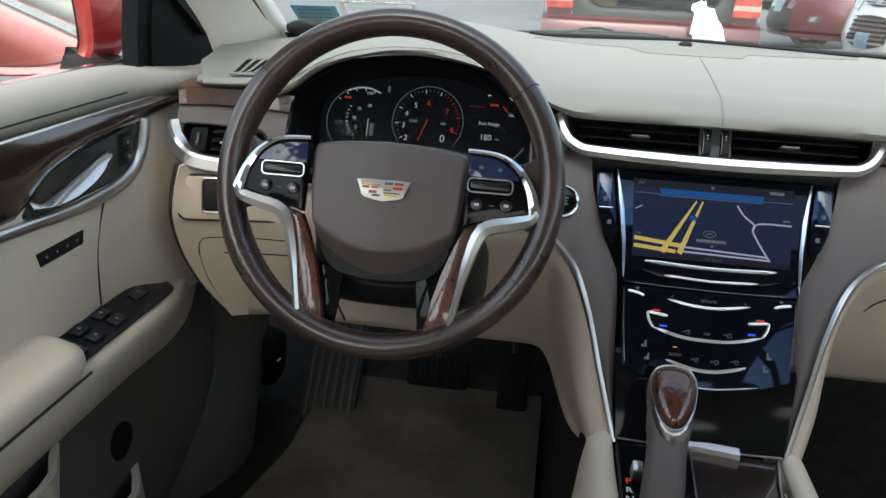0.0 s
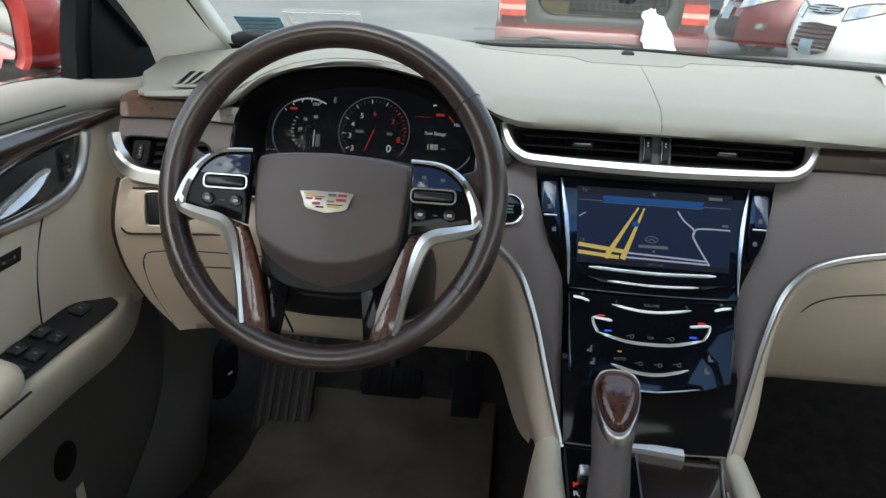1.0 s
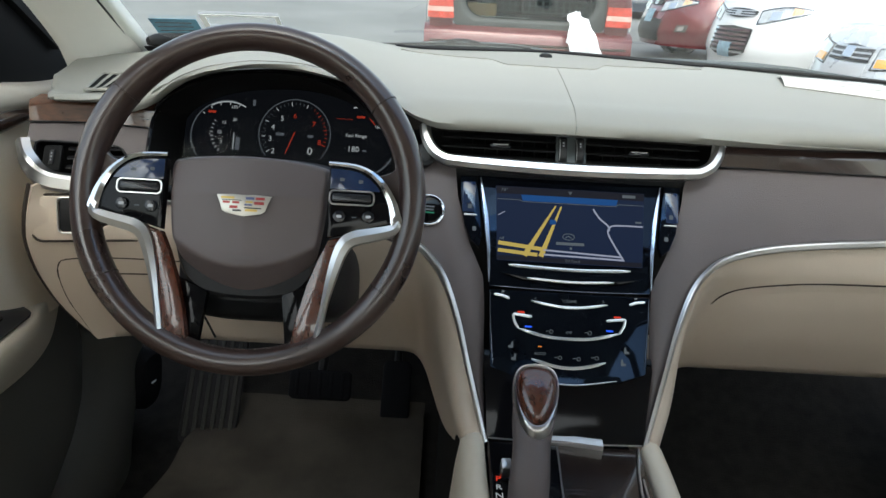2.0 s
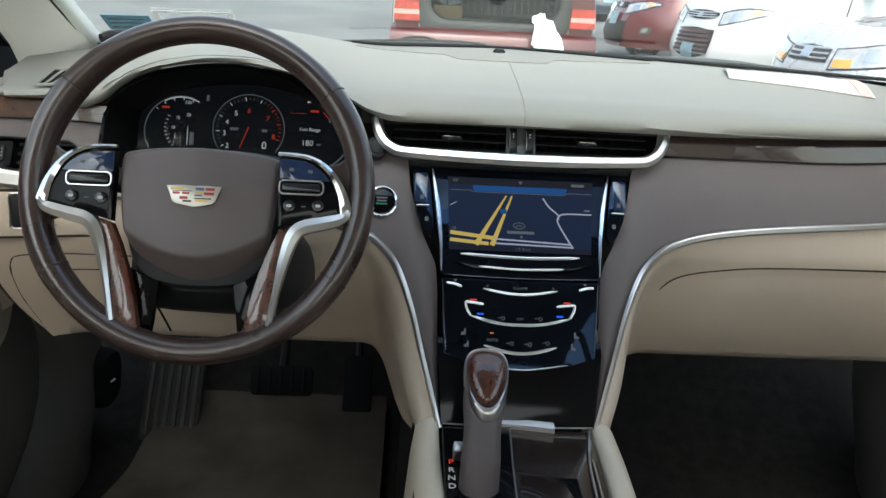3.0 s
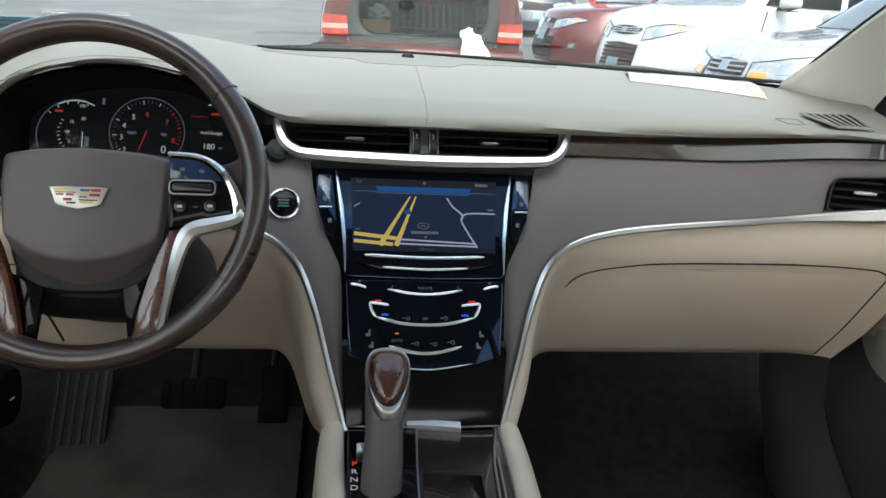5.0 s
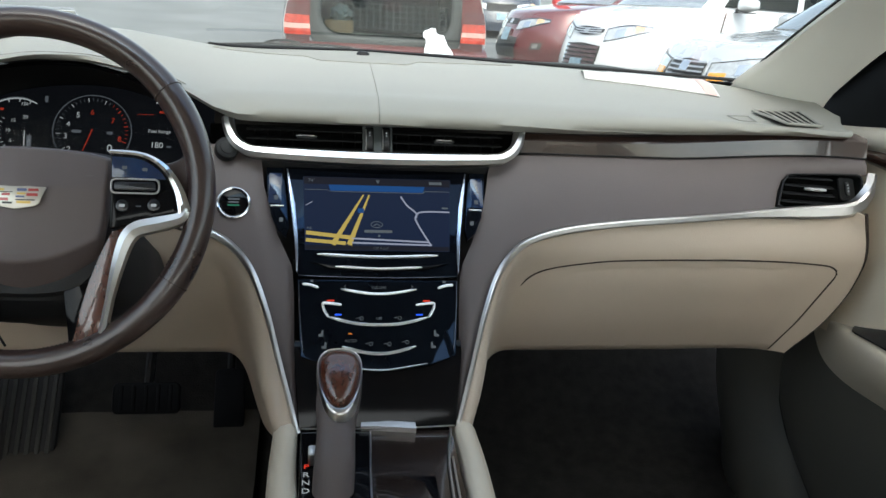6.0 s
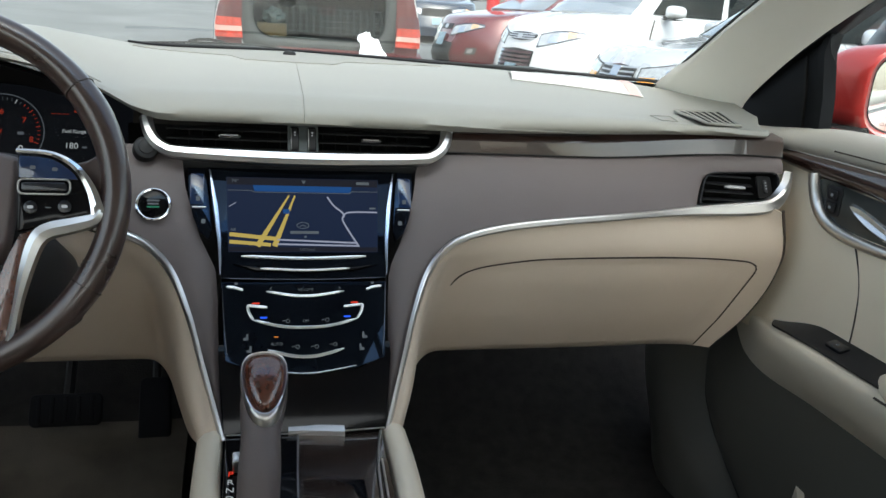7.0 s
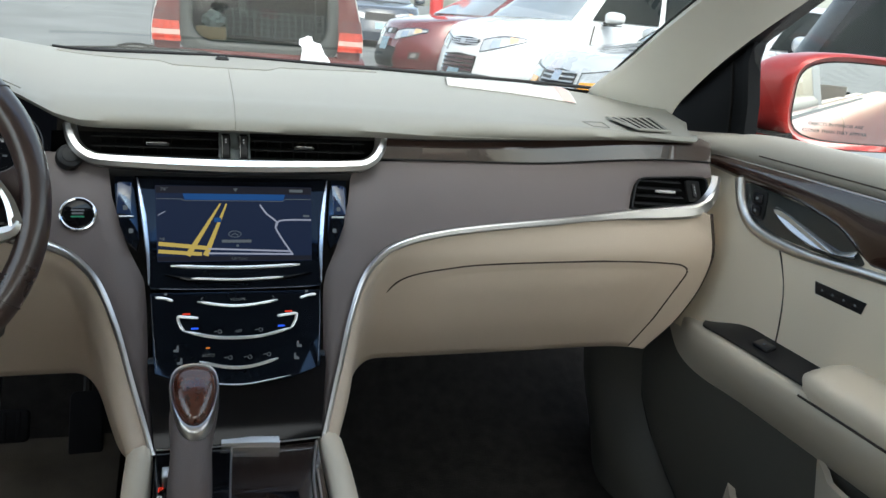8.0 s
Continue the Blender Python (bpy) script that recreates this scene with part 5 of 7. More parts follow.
# beige leather sides: a soft bolster along each edge of the console
for s in (-1, 1):
    x0 = 0.0985 if s < 0 else 0.0935
    rows_ = []
    for y in np.linspace(-0.40, -0.06, 24):
        xi = s * (x0 - 0.010 * ease(-0.1, -0.35, y))
        e = ease(-0.085, -0.06, y)
        rows_.append([V(xi, y, 0.56), V(xi, y, 0.600 - 0.0 * e), V(xi + s * 0.003, y, 0.6075), V(xi + s * 0.010, y, 0.610), V(xi + s * 0.021, y, 0.607), V(xi + s * 0.029, y, 0.596), V(xi + s * 0.034, y, 0.56), V(xi + s * 0.042, y, 0.46), V(xi + s * 0.05, y, 0.30)])
    part("side_bolster", skin(rows_, 0.003), M_DOOR, console, "beige leather console side", 60)
    part("tunnel_side", skin([[V(s * (0.128 + 0.03 * f), y, 0.58 - 0.36 * f + 0.0 * y) for f in np.linspace(0, 1, 6)] for y in np.linspace(-0.4, 0.75, 10)], 0.004), M_CARPET, console)

# ---- gear selector ----
sel = thing("gear_selector", "leather gear selector with a polished wood cap and chrome collar", "gear selector")
axis_pts = spl([(-0.058, -0.205, 0.60), (-0.056, -0.185, 0.64), (-0.054, -0.158, 0.672), (-0.051, -0.135, 0.698), (-0.05, -0.112, 0.712)], 6)
ax = resample(axis_pts, 22)
szs = [0.0225 - 0.0015 * ease(0.2, 0.45, i / 21) + 0.0040 * ease(0.45, 0.75, i / 21) - 0.008 * ease(0.82, 1.0, i / 21) for i in range(22)]
rows = []
for i, p in enumerate(ax):
    t = (ax[min(i + 1, 21)] - ax[max(i - 1, 0)]).normalized()
    side, fwd = Vector((1, 0, 0)), t.cross(Vector((1, 0, 0))).normalized()
    rows.append([p + side * szs[i] * 0.98 * math.cos(a) + fwd * szs[i] * 0.8 * math.sin(a) for a in np.linspace(0, 2 * math.pi, 25)[:-1]])
part("shaft", skin(rows, 0, False, True, True), M_TAUPE, sel, "stitched brown leather shaft", 60)
for k in (0.62, 0.9):
    a = radians(-90 + 60 * k)
    part("seam", rod([rows[i][int(24 * (0.25 + 0.15 * k)) % 24] for i in range(1, 12)], 0.0008, 5), M_GROOVE, sel)
# cap: a slanted teardrop of wood in a chrome collar, facing the driver
CAPM = frame_of((-0.0515, -0.140, 0.7035), (1, 0, 0), (0, 0.80, 0.60))
tear = [(p.x, p.y) for p in spl([(0, 0.0385, 0), (0.0150, 0.0355, 0), (0.0225, 0.0265, 0), (0.0245, 0.0120, 0), (0.0225, -0.0050, 0), (0.0165, -0.0235, 0), (0.0085, -0.0345, 0), (0, -0.0375, 0), (-0.0085, -0.0345, 0), (-0.0165, -0.0235, 0), (-0.0225, -0.0050, 0), (-0.0245, 0.0120, 0), (-0.0225, 0.0265, 0), (-0.0150, 0.0355, 0)], 5, True)]
rows = [[CAPM @ Vector((u * k, 0.004 + (v - 0.004) * k, w)) for u, v in tear] for k, w in ((0.90, 0.004), (0.89, 0.0080), (0.84, 0.0115), (0.72, 0.0150), (0.52, 0.0180), (0.28, 0.0197), (0.02, 0.0202))]
part("wood_cap", skin(rows, 0, False, True, True), M_WOODZ, sel, "polished red-brown wood cap", 60)
rows = []
for k, w, low in ((0.90, 0.0055, 0.0), (0.925, 0.0088, 0.0), (0.975, 0.0094, 0.0005), (1.01, 0.0070, 0.0015), (1.03, 0.0020, 0.003), (1.03, -0.0080, 0.0045), (0.99, -0.0190, 0.004)):
    row = []
    for u, v in tear:
        down = ease(0.01, -0.036, v)
        row.append(CAPM @ Vector((u * k, 0.004 + (v - 0.004) * k - low * 2.6 * down, w - 0.5 * low * down)))
    rows.append(row)
part("collar", skin(rows, 0, False, True, False), M_CHROME, sel, "satin chrome collar", 60)
part("button", plate(round_rect(0.011, 0.014, 0.002), 0.02, frame_of((-0.079, -0.148, 0.612), (1, 0, 0), (0, 0.9, 0.43)), 0.002), M_CHROME, sel, "chrome release button")

# ---- doors ----
def door(s):
    name = "passenger_door" if s > 0 else "driver_door"
    d = thing(name, "beige car door with wood inlay, chrome line and armrest, closed", "car door")
    Y = np.linspace(0.30, -0.95, 42)

    def X(x):
        return s * x

    # upper pad: rounded sill
    rows = []
    for y in Y:
        drop = 0.018 * ease(0.02, 0.3, y)
        push = 0.026 * ease(0.03, 0.2, y)
        pts = [(0.748 - push, 0.938), (0.742 - push, 0.944), (0.738 - push, 0.952), (0.742 - push, 0.966), (0.755 - push, 0.977), (0.775, 0.981), (0.80, 0.978), (0.815, 0.965), (0.82, 0.94)]
        rows.append([V(X(p.x), y, p.z - drop * ease(0.938, 0.98, p.z) - 0.3 * drop) for p in spl([(a, 0, b) for a, b in pts], 3)])
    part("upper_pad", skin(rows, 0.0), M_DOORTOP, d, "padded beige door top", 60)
    part("pad_seam", rod([V(X(0.7385), y, 0.9535) for y in np.linspace(0.03, -0.9, 30)], 0.0013, 6), M_GROOVE, d)
    # main panel
    rows = []
    for y in Y:
        row = []
        for z in np.linspace(0.926, 0.652, 24):
            x = 0.744 - 0.010 * ease(0.93, 0.80, z) + 0.004 * ease(0.80, 0.6, z)
            x -= 0.018 * ease(0.0, 0.16, y) * ease(0.93, 0.85, z)
            row.append(V(X(x), y, z))
        rows.append(row)
    part("main_panel", skin(rows, 0.004), M_DOOR, d, "beige vinyl door panel", 60)
    sm = [V(X(0.7305 + dx), y, z) for y, z, dx in ((-0.055, 0.840, 0), (-0.071, 0.81, 0), (-0.081, 0.78, 0), (-0.085, 0.74, 0), (-0.084, 0.70, 0.001))]
    part("panel_seam", rod(resample(spl(sm, 5), 24), 0.0012, 6), M_GROOVE, d)
    # wood inlay
    lowz = lambda y: float(np.interp(-y, (-0.16, -0.046, 0.07, 0.146, 0.18, 0.203, 0.25, 0.9), (0.928, 0.916, 0.911, 0.896, 0.878, 0.862, 0.862, 0.875)))
    rows = []
    for y in np.linspace(0.17, -0.95, 60):
        zt, zb = 0.9375 - 0.004 * ease(0.1, 0.17, y), lowz(y)
        rows.append([V(X(0.7415 - 0.010 * math.sin(math.pi * (0.1 + 0.8 * k / 7)) - 0.008 * ease(0.0, 0.16, y)), y, zb + (zt - zb) * k / 7) for k in range(8)])
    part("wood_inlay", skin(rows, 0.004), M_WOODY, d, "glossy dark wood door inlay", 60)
    part("inlay_chrome", rod([V(X(0.7375 - 0.008 * ease(0.0, 0.16, y)), y, 0.9395 - 0.003 * ease(0.1, 0.17, y)) for y in np.linspace(0.165, -0.95, 30)], 0.0022, 6), M_CHROME, d)
    # chrome sweep round the handle
    sweep_line = resample(spl([V(X(0.731), y, z) for y, z in ((0.052, 0.917), (0.045, 0.895), (0.028, 0.868), (0.0, 0.852), (-0.045, 0.8445), (-0.12, 0.844), (-0.23, 0.852), (-0.4, 0.862), (-0.95, 0.875))], 6), 70)
    part("chrome_sweep", sweep(sweep_line, [(0.0045 * math.cos(a), 0.005 * math.sin(a)) for a in np.linspace(0, 2 * math.pi, 13)[:-1]], [1.9 - 0.6 * ease(0, 0.35, i / 69) for i in range(70)]), M_CHROME, d, "satin chrome sweep", 40)
    # handle cup
    cup = spl([(0.038, 0.912), (-0.04, 0.908), (-0.10, 0.903), (-0.15, 0.892), (-0.185, 0.872), (-0.195, 0.856), (-0.12, 0.852), (-0.04, 0.853), (0.005, 0.860), (0.03, 0.882)], 5, True)
    edge = [V(X(0.7335), p.x, p.y) for p in cup]
    mid = V(X(0.7335), -0.07, 0.882)
    deep = [mid + (p - mid) * 0.85 + V(X(0.028), 0, 0) for p in edge]
    c = part("handle_cup", skin([edge, [e.lerp(q, 0.15) + V(X(0.006), 0, 0) for e, q in zip(edge, deep)], deep, [mid + V(X(0.03), 0, 0) + (p - mid) * 0.05 for p in deep]], 0, False, True, True), M_CUP, d, "gloss black handle cup", 60)
    lever = spl([(-0.03, 0.889), (-0.05, 0.881), (-0.085, 0.870), (-0.13, 0.862), (-0.165, 0.862), (-0.185, 0.866)], 6)
    rows = []
    for i, p in enumerate(lever):
        f = i / (len(lever) - 1)
        h = 0.004 + 0.008 * math.sin(math.pi * min(1, f * 1.25 + 0.05)) + 0.006 * ease(0.75, 1, f)
        o = 0.010 * math.sin(math.pi * f)
        rows.append([V(X(0.7335 + 0.012 - o), p.x, p.y + h), V(X(0.7335 + 0.001 - o), p.x, p.y + h * 0.7), V(X(0.7335 - 0.004 - o), p.x, p.y), V(X(0.7335 + 0.001 - o), p.x, p.y - h * 0.5), V(X(0.7335 + 0.012 - o), p.x, p.y - h * 0.6)])
    part("door_handle", skin(rows, 0, False, True, True), M_BRIGHT, d, "chrome door pull lever", 60)
    m = frame_of((X(0.738), 0.006, 0.887), (0, -1.0 * s, 0), (0, 0, 1))
    lp = part("lock_plate", plate(round_rect(0.032, 0.042, 0.006), 0.006, m, 0.001), M_BLACK, d)
    for z in (0.009, -0.009):
        part("lock_button", plate(round_rect(0.02, 0.015, 0.003), 0.009, m @ Matrix.Translation((0, z, 0)), 0.002), M_BUTTON, lp)
        part("icon", plate(round_rect(0.005, 0.004, 0.001), 0.0094, m @ Matrix.Translation((0, z, 0))), M_ICON_DIM, lp)
    # memory keys
    m = frame_of((X(0.733), -0.176 if s > 0 else -0.148, 0.8085), (0, -1.0 * s, 0), (0, 0, 1))
    mk = part("memory_plate", plate(round_rect(0.115, 0.032, 0.004), 0.0022, m, 0.0015), M_DOOR, d)
    bar_ = part("memory_keys", plate([(-0.043, 0.008), (0.043, 0.008), (0.039, -0.008), (-0.039, -0.008)] if s > 0 else [(-0.043, 0.008), (0.043, 0.008), (0.039, -0.008), (-0.039, -0.008)], 0.0042, m, 0.001), M_BLACK, d, "black memory key bar")
    for k in range(4):
        part("icon", plate(round_rect(0.0035, 0.0028, 0.0008, 3, -0.028 + 0.0187 * k, 0), 0.0046, m), M_ICON_DIM, bar_)
    # armrest pod: rises out of the panel at the front and runs back
    def pod_edge(y):
        """The pod's inner side and the height of its top edge and of its seam on the panel."""
        a = ease(0.21, -0.07, y)
        return 0.734 - 0.059 * a, 0.660 + 0.030 * a, 0.674 + 0.033 * ease(0.10, -0.04, y)

    rows = []
    for y in np.linspace(0.23, -0.95, 58):
        a = ease(0.21, -0.07, y)
        xo, ze, zu = pod_edge(y)
        rows.append([V(X(0.737), y, zu), V(X(xo + 0.016 * a), y, ze + 0.004), V(X(xo + 0.004 * a), y, ze + 0.001), V(X(xo), y, ze - 0.012), V(X(xo + 0.005 * a), y, ze - 0.032), V(X(xo + 0.018 * a), y, ze - 0.056), V(X(xo + 0.035 * a), y, ze - 0.077), V(X(xo + 0.050 * a), y, ze - 0.095), V(X(0.737), y, ze - 0.104)])
    rows = [resample(spl(r, 4), 26) for r in rows]
    part("armrest_pod", skin(rows, 0, False, False, True), M_POD, d, "beige curved armrest", 60)

    # black switch panel on the pod
    def on_pod(y, f, up=0.003):
        xo, ze, zu = pod_edge(y)
        a = ease(0.10, -0.09, y)
        x1 = xo + 0.012 * a
        return V(X(0.7355 + (x1 - 0.7355) * f), y, zu + (ze + 0.005 - zu) * f + up)

    rows = []
    for y in np.linspace(0.088, -0.27, 30):
        w = ease(0.09, 0.03, y)
        rows.append([on_pod(y, w * k / 5) for k in range(6)])
    swp = part("switch_panel", skin(rows, 0.003), M_BLACK, d, "black window switch panel", 60)
    keys = ((-0.03, 0.45, 0.018, 0.02), (-0.105, 0.3, 0.016, 0.016), (-0.105, 0.72, 0.016, 0.016), (-0.15, 0.3, 0.016, 0.016), (-0.15, 0.72, 0.016, 0.016), (-0.182, 0.6, 0.030, 0.007)) if s < 0 else ((-0.09, 0.55, 0.018, 0.02),)
    for y, f, w, l in keys:
        m = frame_of(on_pod(y, f, 0.004), (1, 0, s * 0.3), (0, 1, 0))
        part("window_switch", plate(round_rect(w, l * 1.5, 0.003), 0.005, m, 0.002), M_BUTTON, swp)
        part("icon", plate(round_rect(0.0045, 0.0026, 0.0008), 0.0054, m), M_ICON_DIM, swp)
    # padded armrest top
    rows = []
    for y in np.linspace(-0.145, -0.95, 46):
        a = ease(-0.14, -0.225, y)
        x1 = 0.735 - 0.063 * (0.30 + 0.70 * a)
        zc = 0.694 + 0.028 * a
        rows.append([V(X(0.737), y, zc + 0.012 * a), V(X(0.722), y, zc + 0.014 * a), V(X((0.735 + x1) / 2), y, zc + 0.010 * a), V(X(x1 + 0.006), y, zc), V(X(x1), y, zc - 0.012 * a - 0.004), V(X(x1 + 0.005), y, zc - 0.032)])
    part("armrest_cushion", skin([resample(spl(r, 4), 20) for r in rows], 0, False, False, True), M_DOOR, d, "padded beige armrest cushion", 60)
    part("cushion_seam", rod([V(X(pod_edge(y)[0] + 0.001), y, pod_edge(y)[1] - 0.002) for y in np.linspace(-0.2, -0.9, 20)], 0.0016, 6), M_GROOVE, d)
    # lower door: panel with shade in its colour and a curved front edge, a seam, a map pocket and the pull panel above
    # it
    def front_y(z):
        return float(np.interp(z, (0.28, 0.33, 0.38, 0.43, 0.48, 0.55, 0.67), (-0.03, 0.03, 0.105, 0.175, 0.215, 0.235, 0.225)))

    rows = []
    for g in np.linspace(0, 1, 42):
        row = []
        for k in range(17):
            z = 0.67 - 0.39 * k / 16
            y = front_y(z) + (-0.95 - front_y(z)) * g
            row.append(V(X(0.738 - 0.016 * math.sin(math.pi * k / 16) + 0.014 * ease(0.03, 0.0, g)), y, z))
        rows.append(row)
    part("lower_panel", skin(rows, 0.004), M_LOWDOOR, d, "lower door panel, shade put into its beige colour", 60)
    part("door_seal", rod([V(X(0.742), front_y(z) + 0.006, z) for z in np.linspace(0.29, 0.655, 26)], 0.008, 8), M_RUBBER, d, "black rubber door seal")
    rows = []
    for y in np.linspace(-0.035, -0.90, 30):
        e = ease(-0.02, -0.10, y)
        rows.append([V(X(0.732 - 0.040 * e * (0.35 + 0.65 * f)), y - 0.03 * f, 0.28 + 0.190 * f) for f in np.linspace(0, 1, 8)])
    part("map_pocket", skin(rows, 0.010), M_POD, d, "beige map pocket wall")
    rows = []
    for y in np.linspace(-0.215, -0.92, 30):
        e = ease(-0.21, -0.28, y)
        rows.append([V(X(0.726 - 0.034 * e * (1 - 0.35 * f)), y - 0.02 * f, 0.600 - 0.105 * f) for f in np.linspace(0, 1, 7)])
    part("pull_panel", skin(rows, 0.008), M_POD, d, "beige panel under the armrest", 60)
    seam_line = resample(spl([V(X(0.7265), y, z) for y, z in ((0.062, 0.618), (0.040, 0.575), (0.012, 0.522), (-0.02, 0.475), (-0.045, 0.43))], 5), 20)
    part("pocket_seam", rod(seam_line, 0.0018, 6), M_GROOVE, d)
    if s < 0:
        m = frame_of((X(0.724), -0.092, 0.522), (0, 1, 0), (0, 0, 1))
        part("speaker_ring", plate(disc(0.026, 28), 0.006, m, 0.002), M_DEEP, d, "round black door fitting")
    m = frame_of((X(0.7235), 0.118, 0.486), (0, -s, 0), (0, 0.3, 1))
    part("clip_mark", plate(round_rect(0.0025, 0.014, 0.001), 0.002, m), M_DOOR if s < 0 else M_BLACK, d)
    # outer skin with bright belt moulding
    rows = [[V(X(x), y, z) for x, z in ((0.84, 0.962), (0.885, 0.955), (0.905, 0.92), (0.925, 0.75), (0.915, 0.5), (0.88, 0.28))] for y in np.linspace(0.42, -2.45, 26)]
    part("outer_skin", skin([resample(spl(r, 4), 18) for r in rows], 0.003), M_RED, d, "glossy red door skin", 60)
    part("belt_moulding", sweep([V(X(0.862), y, 0.958) for y in np.linspace(0.4, -1.6, 14)], [(-0.012, -0.004), (0.012, -0.006), (0.012, 0.006), (-0.010, 0.008)]), M_BRIGHT, d, "bright belt moulding")
    # black sail panel and door frame in front of the side glass
    rows = []
    for z in np.linspace(0.946, 1.13, 14):
        back = float(np.interp(z, (0.946, 1.02, 1.088, 1.10, 1.13), (0.100, 0.106, 0.122, 0.12, 0.10)))
        front = 0.47 - 1.5 * (z - 0.946)
        rows.append([V(X(0.772 - 0.004 * math.sin(math.pi * f)), back + (front - back) * f, z) for f in np.linspace(0, 1, 7)])
    part("sail_panel", skin(rows, 0.006), M_SAIL, d, "black triangular sail panel", 60)
    fr = resample([V(X(0.766), y, z) for y, z in ((0.30, 1.012), (0.20, 1.075), (0.115, 1.128), (0.012, 1.190), (-0.1, 1.247), (-0.25, 1.310))] + [V(X(0.735), -0.4, 1.352), V(X(0.70), -0.7, 1.395), V(X(0.69), -1.0, 1.41)], 44)
    part("window_frame", sweep(fr, [(-0.016, -0.013), (0.016, -0.014), (0.018, 0.006), (-0.016, 0.016)]), M_SAIL, d, "black window frame and seal")
    part("frame_post", sweep([V(X(0.770), 0.104, 0.953), V(X(0.770), 0.110, 1.02), V(X(0.770), 0.126, 1.085), V(X(0.769), 0.118, 1.115)], [(-0.011, -0.007), (0.011, -0.007), (0.011, 0.007), (-0.011, 0.007)], up=(0, 1, 0)), M_SAIL, d)
    part("post_groove", sweep([V(X(0.764), 0.140, 0.955), V(X(0.764), 0.147, 1.02), V(X(0.764), 0.161, 1.08)], [(-0.004, -0.0025), (0.004, -0.0025), (0.004, 0.0025), (-0.004, 0.0025)], up=(0, 1, 0)), M_DEEP, d)
    g = part("window_glass", skin([[V(X(0.797 - 0.25 * h), y, 0.955 + h) for h in np.linspace(0, min(0.45, 0.15 + 0.62 * (0.112 - y)), 5)] for y in np.linspace(0.112, -1.0, 14)]), M_SIDEGLASS, d, "clear side window")
    g.visible_shadow = False
    return d


door_p = door(1)
door_d = door(-1)


def wing_mirror(s):
    """A red door mirror with its glass tilted back to the seats."""
    m = thing("wing_mirror", "glossy red wing mirror with clear glass on the door", "wing mirror", "wing mirrors")
    cx, cz, cy = (1.062, 1.026, 0.150) if s > 0 else (1.047, 1.017, 0.150)
    lean, turn, tilt = (0.47, 1.0, 0.0) if s > 0 else (0.56, 1.45, 0.085)

    def outline(w, h, dy, ox=0.0, face=0.30, power=3.8):
        """A rounded outline of the shell; its inner side stays beside the door."""
        row = []
        for a in np.linspace(0, 2 * math.pi, 57)[:-1]:
            c, q = math.cos(a), math.sin(a)
            k = (abs(c) ** power + abs(q) ** power) ** (-1 / power)
            taper = 1 - 0.05 * c * k
            row.append(V(s * (cx + ox + w * c * k), cy + dy - face * (turn if face < 0.4 else 1.0) * w * c * k - (tilt * h * q * k if power > 4 else 0.0), cz + h * q * k * taper))
        return row

    rows = [outline(0.131, 0.0665, 0.012, 0.008, lean, 4.2), outline(0.133, 0.0685, 0.002, 0.008, lean, 4.2), outline(0.148, 0.076, 0.0, 0.002, 0.31)]
    for dy, w, h, ox, fc in ((0.006, 0.153, 0.0795, 0, 0.29), (0.03, 0.156, 0.081, 0, 0.26), (0.07, 0.154, 0.080, -0.005, 0.20), (0.11, 0.146, 0.076, -0.015, 0.13), (0.14, 0.130, 0.067, -0.03, 0.06), (0.165, 0.098, 0.050, -0.06, 0.0), (0.178, 0.05, 0.025, -0.08, 0.0), (0.180, 0.01, 0.005, -0.09, 0.0)):
        rows.append(outline(w, h, dy, ox, fc))
    part("shell", skin(rows, 0, False, True, True), M_RED, m, "glossy red mirror shell", 50)
    part("inner_lip", skin([outline(0.1325, 0.068, 0.004, 0.008, lean, 4.2), outline(0.126, 0.063, 0.009, 0.008, lean, 4.2)], 0, False, True), M_BLACK, m)
    b = bmesh.new()
    b.faces.new([b.verts.new(p + V(0, -0.0, 0)) for p in outline(0.1285, 0.0655, 0.006, 0.008, lean, 4.2)])
    part("mirror_glass", b, M_MIRROR, m, "mirror glass with a faint printed warning" if s > 0 else "clear mirror glass")
    part("arm", sweep([V(s * 0.835, 0.235, 0.948), V(s * 0.885, 0.235, 0.948), V(s * 0.93, 0.235, 0.956)], [(-0.055, -0.018), (0.055, -0.018), (0.045, 0.014), (-0.045, 0.014)]), M_SAIL, m, "black mirror foot")
    if s > 0:
        for text, z in (("OBJECTS IN MIRROR ARE", 0.990), ("CLOSER THAN THEY APPEAR", 0.978)):
            mm = frame_of((cx - 0.052, cy + 0.0054 + lean * 0.060, z - 0.003), (1, -lean, 0), (0, 0, 1))
            letters("warning_text", text, 0.0082, mm, M_ICON_DIM, m)


wing_mirror(1)
wing_mirror(-1)

